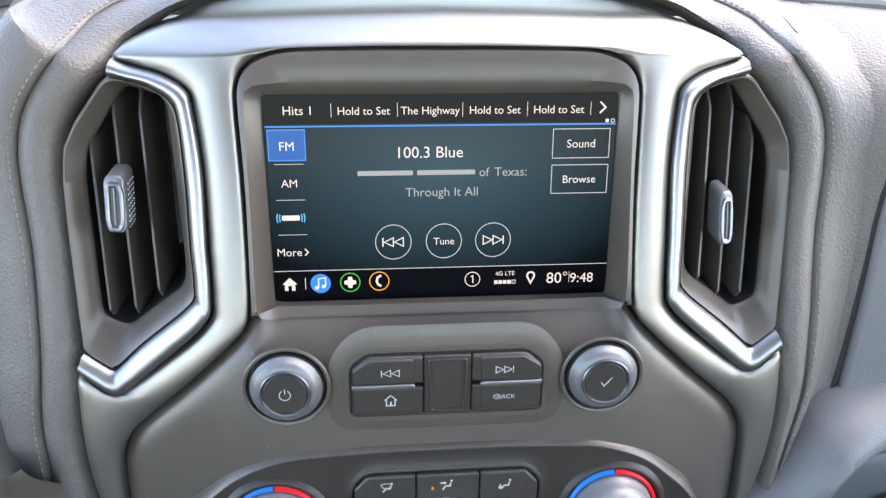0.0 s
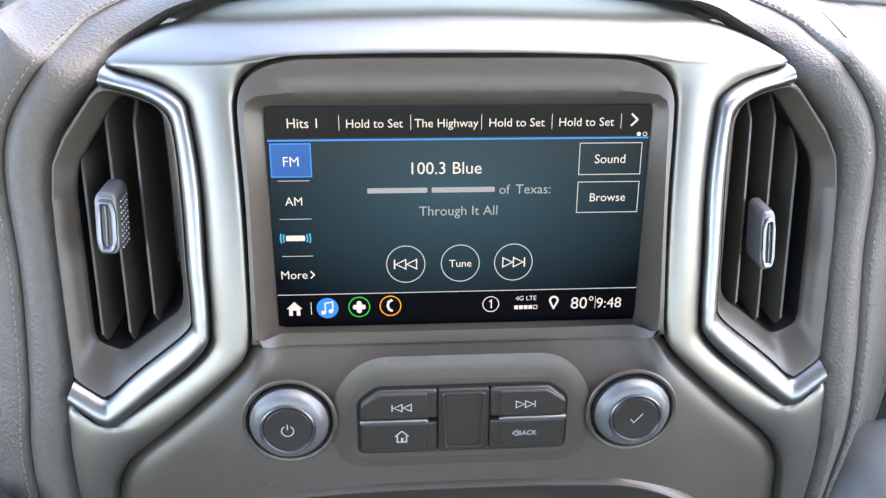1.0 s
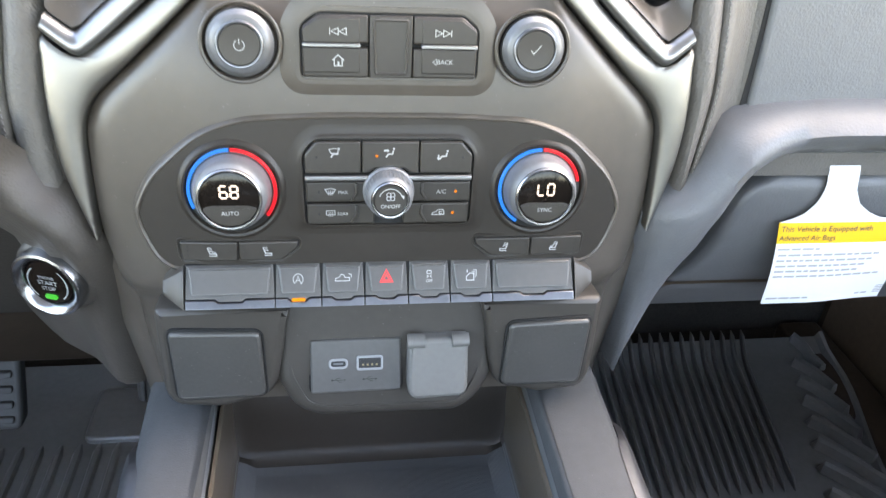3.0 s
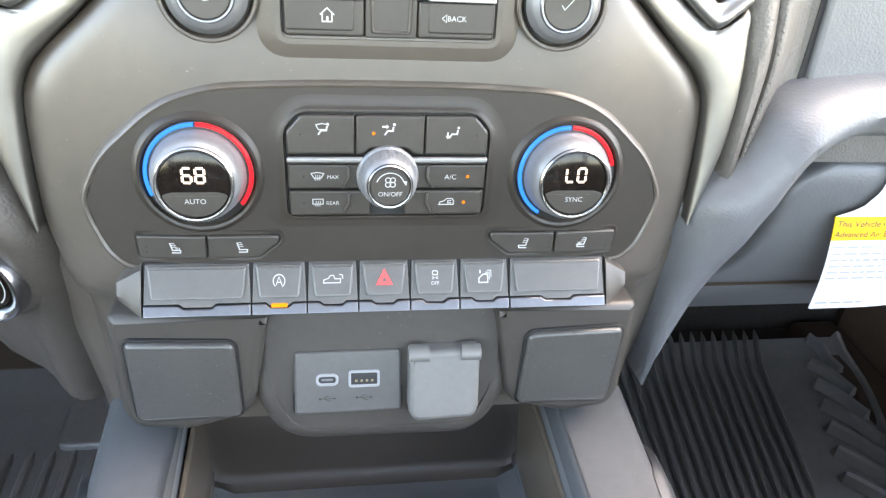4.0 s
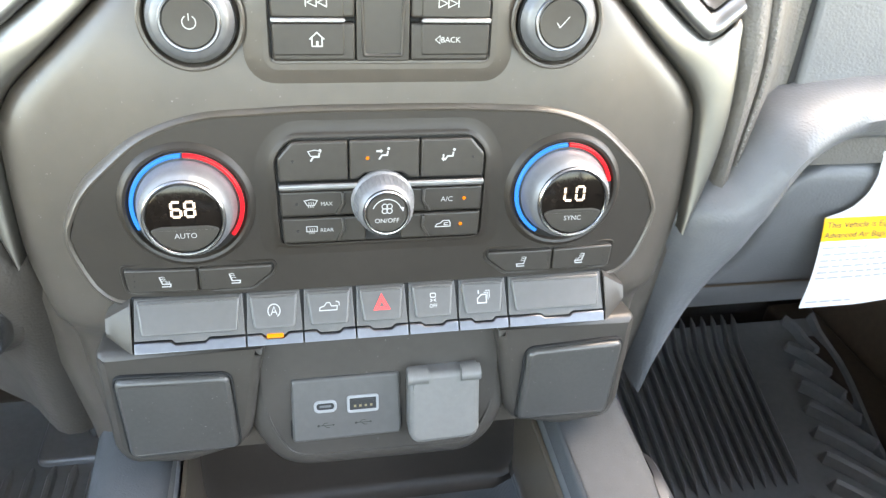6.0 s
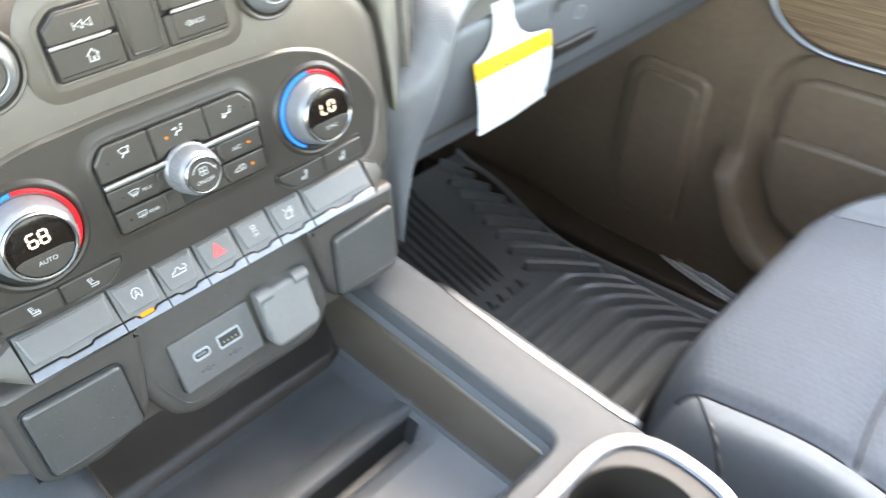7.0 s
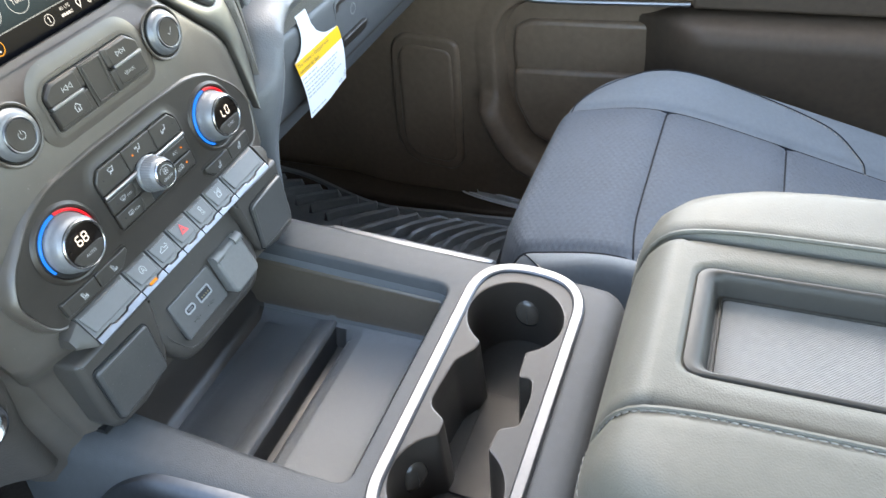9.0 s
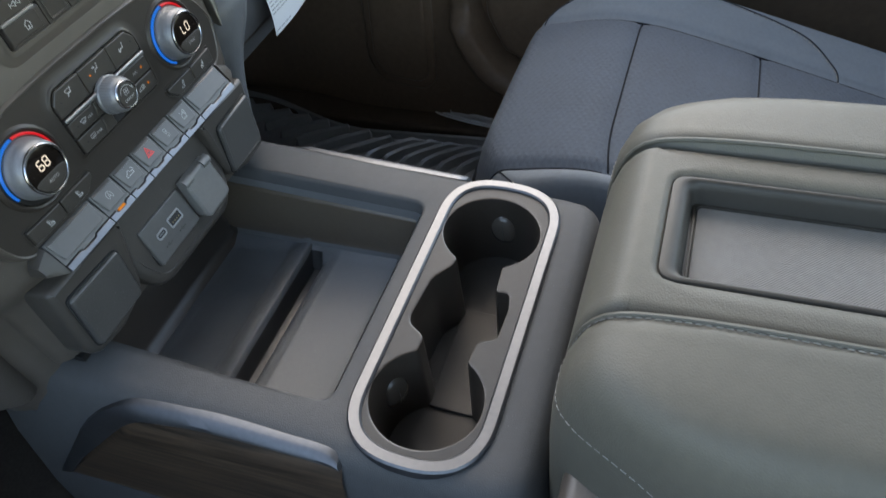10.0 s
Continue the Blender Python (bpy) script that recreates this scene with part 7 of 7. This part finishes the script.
def lower_stack():
    for s in (-1, 1):
        t = thing("storage_pocket", tuple(sm(s * 0.095, -0.20, 0)), "dark plastic housing with a square blank cover", "cover panel", "stack covers")
        o = rounded([(s * 0.1265, -0.1385), (s * 0.1270, -0.196), (s * 0.122, -0.2050), (s * 0.094, -0.2065), (s * 0.068, -0.199), (s * 0.0625, -0.190), (s * 0.0555, -0.1475), (s * 0.053, -0.1385)], [0.004, 0.008, 0.005, 0.004, 0.006, 0.006, 0.004, 0.002], 5)

        def pm2(a, b, w):
            return sm(a, b, w + 0.0045 - 0.007 * sstep(-0.150, -0.215, b) - 0.004 * sstep(0.11, 0.130, abs(a)))
        v, f = slab(o, -0.05, 0.0030, 0.0045, pm2)
        mesh("housing", v, f, HOUSE, t, angle=45)
        c = rounded([(s * 0.1195, -0.1505), (s * 0.0700, -0.1515), (s * 0.0690, -0.1970), (s * 0.1190, -0.1985)], 0.0045, 5)
        v, f = ringplate(inset(c, -0.0012), inset(c, -0.0002), 0.001, 0.0034, 0.0002, pm2)
        mesh("gap", v, f, GAP, t)
        v, f = slab(c, 0.0, 0.0056, 0.0022, pm2)
        mesh("cover", v, f, SCUFF, t, "scuffed square cover")
    t = thing("usb_housing", tuple(sm(0, -0.20, 0)), "dark plastic lower stack housing for sockets", "socket housing")

    def um(a, b, w):
        return sm(a, b, w - 0.004 + 0.008 * sstep(-0.150, -0.205, b))
    o = rounded([(-0.0670, -0.126), (-0.0660, -0.176), (-0.0640, -0.190), (-0.0530, -0.2105), (-0.0400, -0.2165), (0.0440, -0.2175), (0.0560, -0.2080), (0.0650, -0.190), (0.0670, -0.173), (0.0680, -0.126)], [0.002, 0.01, 0.012, 0.012, 0.01, 0.012, 0.012, 0.012, 0.01, 0.002], 5)
    r = [(o, -0.06), (inset(o, 0.001), -0.006), (inset(o, 0.003), -0.0025), (inset(o, 0.0065), -0.0004), (inset(o, 0.009), 0.0)]
    v, f = loft([[um(a, b, w) for a, b in q] for q, w in r], True, False, True)
    mesh("housing", v, f, HOUSE, t, angle=60)
    q = inset(o, 0.0100)
    v, f = ringplate(q, inset(q, 0.0010), -0.002, 0.0005, 0.0002, um)
    mesh("edge_crease", v, f, HOUSE, t)
    p = thing("usb_port", tuple(sm(-0.018, -0.195, 0)), "dark panel with small and large charging sockets", "socket")
    o = rounded([(-0.0435, -0.1630), (0.0082, -0.1630), (0.0086, -0.1945), (-0.0438, -0.1950)], 0.002, 4)
    v, f = ringplate(inset(o, -0.0010), inset(o, 0.0), -0.001, 0.0006, 0.0001, um)
    mesh("gap", v, f, GAP, p)
    v, f = slab(o, -0.002, 0.0042, 0.0012, um)
    mesh("faceplate", v, f, SWITCH, p)
    for cx, hw, hh, rr in ((-0.0279, 0.0042, 0.0017, 0.0016), (-0.0099, 0.0064, 0.0030, 0.0004)):
        cy = -0.1770
        hole = rounded(rect(cx - hw, cy - hh, cx + hw, cy + hh), rr, 5)
        rim = inset(hole, -0.0013)
        v, f = ringplate(rim, hole, 0.0035, 0.0050, 0.0003, um)
        k = mesh("socket_rim", v, f, PALEPLASTIC, p, "pale grey socket rim")
        mesh("socket_hole", *flat(hole, um, 0.0044), BLACK, k, smooth=False)
        if hw < 0.005:
            v, f = slab(rounded(rect(cx - 0.0028, cy - 0.0005, cx + 0.0028, cy + 0.0005), 0.0004, 3), 0.0044, 0.0047, 0.0001, um)
            mesh("tongue", v, f, KNOBD, k)
        else:
            v, f = slab(rect(cx - 0.0054, cy + 0.0002, cx + 0.0054, cy + 0.0022), 0.0044, 0.0047, 0.0001, um)
            mesh("tongue", v, f, BLACK, k)
            for i in range(4):
                mesh("contact", *flat(rect(cx - 0.0044 + 0.0026 * i, cy - 0.0016, cx - 0.0032 + 0.0026 * i, cy - 0.0004), um, 0.0046), BRASS, k, smooth=False)
        y = cy - 0.0098
        mesh("mark", *join(stroke([(cx - 0.0036, y), (cx + 0.0034, y)], 0.0003, um, 0.0044), flat(circle(cx - 0.0036, y, 0.0006, 10), um, 0.0044), flat([(cx + 0.0032, y + 0.0006), (cx + 0.0042, y), (cx + 0.0032, y - 0.0006)], um, 0.0044),
                           stroke([(cx - 0.0020, y), (cx - 0.0006, y + 0.0012), (cx + 0.0010, y + 0.0012)], 0.0003, um, 0.0044), stroke([(cx - 0.0010, y), (cx + 0.0004, y - 0.0012), (cx + 0.0018, y - 0.0012)], 0.0003, um, 0.0044)), BLACK, p, smooth=False)
    l = thing("outlet_cover", tuple(sm(0.029, -0.20, 0)), "mid grey hinged power outlet lid", "outlet")
    o = rounded([(0.0118, -0.1612), (0.0470, -0.1607), (0.0470, -0.193), (0.0440, -0.1968), (0.0155, -0.1978), (0.0118, -0.194)], [0.002, 0.002, 0.003, 0.003, 0.003, 0.003], 4)
    v, f = slab(o, -0.003, 0.0105, 0.0026, um)
    mesh("lid", v, f, LID, l)
    for x0, x1 in ((0.0114, 0.0215), (0.0375, 0.0472)):
        R = []
        for a in range(0, 181, 20):
            R.append([um(x, -0.1630 - 0.0040 * math.cos(radians(a)) * 1.0, 0.0075 + 0.0048 * math.sin(radians(a))) for x in (x0, x0 + 0.0006, x1 - 0.0006, x1)])
        v, f = loft(R, False)
        for side in (0, -1):
            v, f = join((v, f), ([r[side] for r in R], [tuple(range(len(R)))]))
        mesh("hinge", v, f, LID, l)
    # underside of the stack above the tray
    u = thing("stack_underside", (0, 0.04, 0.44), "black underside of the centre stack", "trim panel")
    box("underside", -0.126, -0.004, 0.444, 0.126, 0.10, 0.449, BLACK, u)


# ---------------------------------------------------------------- glovebox, tag, start button
def gm(x, z, w):
    return Vector((x, 0.038 + 0.04 * (z - 0.52) + 3.4 * max(0.0, 0.560 - z) ** 2 - w, z))


def glovebox():
    t = thing("glovebox", (0.48, 0.06, 0.46), "dark grained glovebox door with a recessed latch", "glovebox")
    o = rounded([(0.199, 0.462), (0.80, 0.462), (0.80, 0.570), (0.252, 0.570), (0.228, 0.556), (0.2245, 0.53), (0.2235, 0.508), (0.216, 0.487)], [0.004, 0.01, 0.008, 0.02, 0.012, 0.01, 0.02, 0.02], 6)
    # the face is cut in bands so that it can bow under at its foot
    rows = [0.435 + 0.135 * i / 28 for i in range(29)]

    def left(z):
        for (xa, za), (xb, zb) in zip(o, o[1:] + o[:1]):
            if (za - z) * (zb - z) <= 0 and abs(za - zb) > 1e-9 and xa < 0.4:
                return xa + (xb - xa) * (z - za) / (zb - za)
        return 0.25
    cuts = [(left(min(max(z, 0.4625), 0.5695)), z) for z in rows]
    R = []
    for j, (d, w) in enumerate(((0.0, -0.05), (0.0, -0.008), (0.001, -0.003), (0.0035, -0.0006), (0.007, 0.0), (0.30, 0.0), (0.577, 0.0))):
        R.append([gm(max(x + d, 0.2) if j < 6 else 0.80, z, w - 0.006 * sstep(0.564, 0.570, z)) for x, z in cuts])
    v, f = loft(R, False)
    top_edge = loft([[r[-1] for r in R], [(p[-1][0], p[-1][1] + 0.05, p[-1][2]) for p in R]], False)
    v, f = join((v, f), top_edge)
    mesh("glovebox_door", v, f, SMOOTHG, t, "grained door bowed under at its foot", angle=60)
    path = [gm(x - 0.0060, z, -0.020) for x, z in cuts] + [gm(0.30, 0.5765, -0.016), gm(0.80, 0.5765, -0.016)]
    v, f = tube(path, 0.0075, 8)
    mesh("shut_line_seal", v, f, GAP, t, "black seal in the shut line")
    o = rounded([(0.366, 0.500), (0.440, 0.500), (0.436, 0.556), (0.362, 0.556)], 0.006, 4)
    v, f = ringplate(inset(o, -0.003), o, -0.002, 0.0016, 0.0008, gm)
    l = mesh("latch", v, f, SMOOTHG, t, "recessed black latch with a key mark")
    v, f = slab(inset(o, 0.0003), -0.004, 0.0006, 0.0004, gm)
    mesh("latch_plate", v, f, PLATE, l)
    v, f = slab(rounded(rect(0.372, 0.498, 0.434, 0.512), 0.004, 4), -0.002, 0.006, 0.003, gm)
    mesh("pull", v, f, PLATE, l)
    mesh("lock_mark", *hoop(0.402, 0.536, 0.006, 0.0012, gm, 0.0010, 24), PALE, l, smooth=False)


def tag_card():
    t = thing("warning_tag", (0.3, 0.035, 0.475), "white and yellow airbag warning tag hung on the glovebox", "tag")

    def tm(x, z, w):
        bow = 0.003 * math.sin(min(1.0, (z - 0.472) / 0.066) * math.pi)
        curl = 0.005 * sstep(0.295, 0.362, x) * sstep(0.535, 0.472, z)
        return Vector((x, 0.0345 + 0.10 * max(0.0, z - 0.5374) - bow + curl - w, z))
    neck = [(0.2830, 0.5765), (0.2833, 0.572), (0.2845, 0.562), (0.2820, 0.552), (0.274, 0.543), (0.264, 0.5385)]
    right = [(0.340, 0.5375), (0.324, 0.542), (0.312, 0.550), (0.3065, 0.560), (0.3050, 0.572), (0.3040, 0.5765)]

    def ends(z):
        if z >= 0.5375:
            def at(P):
                Q = sorted(P, key=lambda p: p[1])
                for (xa, za), (xb, zb) in zip(Q, Q[1:]):
                    if za <= z <= zb:
                        return xa + (xb - xa) * (z - za) / (zb - za)
                return Q[0][0] if z < Q[0][1] else Q[-1][0]
            return at(neck), at(right)
        k = (0.5375 - z) / (0.5375 - 0.472)
        return 0.2585 + 0.0065 * k, 0.3530 + 0.0050 * k

    def band(za, zb, m, name, w, n):
        R = []
        for i in range(n + 1):
            z = za + (zb - za) * i / n
            a, b = ends(z)
            R.append([tm(a + (b - a) * j / 10, z, w) for j in range(11)])
        front = loft(R, False)
        back = loft([[p + Vector((0, 0.0006, 0)) for p in r] for r in R], False)
        v, f = join(front, back)
        return mesh(name, v, f, m, t, angle=80)
    band(0.472, 0.5225, TAG, "card", 0.0, 14)
    y = band(0.5225, 0.5374, YELLOW, "yellow_band", 0.0, 5)
    band(0.5374, 0.5765, TAG, "hanger", 0.0, 12)
    W = 0.0005
    for s, z, wd in (("This Vehicle is Equipped with", 0.5332, 0.066), ("Advanced Air Bags", 0.5268, 0.0405)):
        fitted(s, wd, 0.2605 + wd / 2, z, W, tm, INK, y)
    for z, x0, x1 in ((0.5185, 0.2615, 0.292), (0.5140, 0.263, 0.338), (0.5097, 0.263, 0.334), (0.5054, 0.2635, 0.330), (0.5011, 0.264, 0.326), (0.4968, 0.2645, 0.345), (0.4772, 0.2665, 0.298), (0.4775, 0.336, 0.346)):
        x = x0
        random.seed(int(z * 10000))
        while x < x1 - 0.002:
            w_ = min(random.uniform(0.003, 0.009), x1 - x)
            bar(x, z - 0.0008, x + w_, z + 0.0008, tm, W, GREYINK, t, "text_bar")
            x += w_ + 0.0012
    for i in range(5):
        bar(0.3505, 0.4770 + 0.0016 * i, 0.3565, 0.4778 + 0.0016 * i, tm, W, GREYINK, t, "text_bar")


def start_button():
    # pod on the driver's side of the stack
    p = thing("start_button", (-0.185, 0.02, 0.5), "round push button with a metal rim and a green lamp", "button")
    d = Vector((-0.33, -0.94, -0.04)).normalized()
    ux = Vector((d.y, -d.x, 0)).normalized() * -1
    vy = ux.cross(d) * -1
    if vy.z < 0:
        vy = -vy
    c = Vector((-0.1845, 0.017, 0.5190))

    def bm_(a, b, w):
        return c + (ux * a + vy * b + d * w) * 1.35
    pod = [(0.0185 * math.cos(a), 0.0185 * math.sin(a)) for a in [2 * math.pi * k / 48 for k in range(48)]]
    v, f = slab(pod, -0.045, 0.0005, 0.005, bm_)
    mesh("pod", v, f, KNEE, p, "dark plastic pod", angle=60)
    v, f = lathe([(0.0158, 0.0), (0.0157, 0.0040), (0.0151, 0.0056), (0.0141, 0.0060), (0.0126, 0.0052), (0.0113, 0.0032), (0.0108, 0.0012)], 0, 0, bm_, 64, cap=False)
    mesh("metal_rim", v, f, BRIGHT, p, "polished metal rim")
    v, f = lathe([(0.0109, 0.0), (0.0108, 0.0022), (0.0101, 0.0032), (0.006, 0.0034)], 0, 0, bm_, 64)
    b = mesh("cap", v, f, GLOSS, p, "glossy black cap")
    W = 0.0040
    fitted("ENGINE", 0.0070, 0, 0.0030, W, bm_, PALE, b)
    fitted("START", 0.0088, 0, 0.0004, W, bm_, PALE, b)
    fitted("STOP", 0.0062, 0, -0.0024, W, bm_, PALE, b)
    for a0, a1 in ((130, 230), (-50, 50)):
        mesh("arc_mark", *stroke(circle(0, 0, 0.0088, 16, a0, a1, False), 0.0005, bm_, W), PALE, b, smooth=False)
    v, f = slab(rounded(rect(-0.0026, -0.0078, 0.0026, -0.0058), 0.0008, 3), 0.003, 0.0044, 0.0003, bm_)
    mesh("green_lamp", v, f, GREENLAMP, b, "lit green lamp")


# ---------------------------------------------------------------- build
shell()
dashboard()
stack_panel()
for side in (-1, 1):
    vent(side)
console()
cup_holder()
armrest()
seat()
door()
passenger_mat()
driver_mat()
screen()
knob(-0.0712, 0.0020, "power")
knob(0.0712, 0.0020, "tick")
radio_buttons()
climate_panel()
dial(-0.0800, -0.0718, "68", "AUTO", (205, 91), (89, -38))
dial(0.0812, -0.0718, "LO", "SYNC", (238, 91), (89, 12))
fan_knob()
for side in (-1, 1):
    heat_buttons(side)
switch_bank()
lower_stack()
glovebox()
tag_card()
start_button()
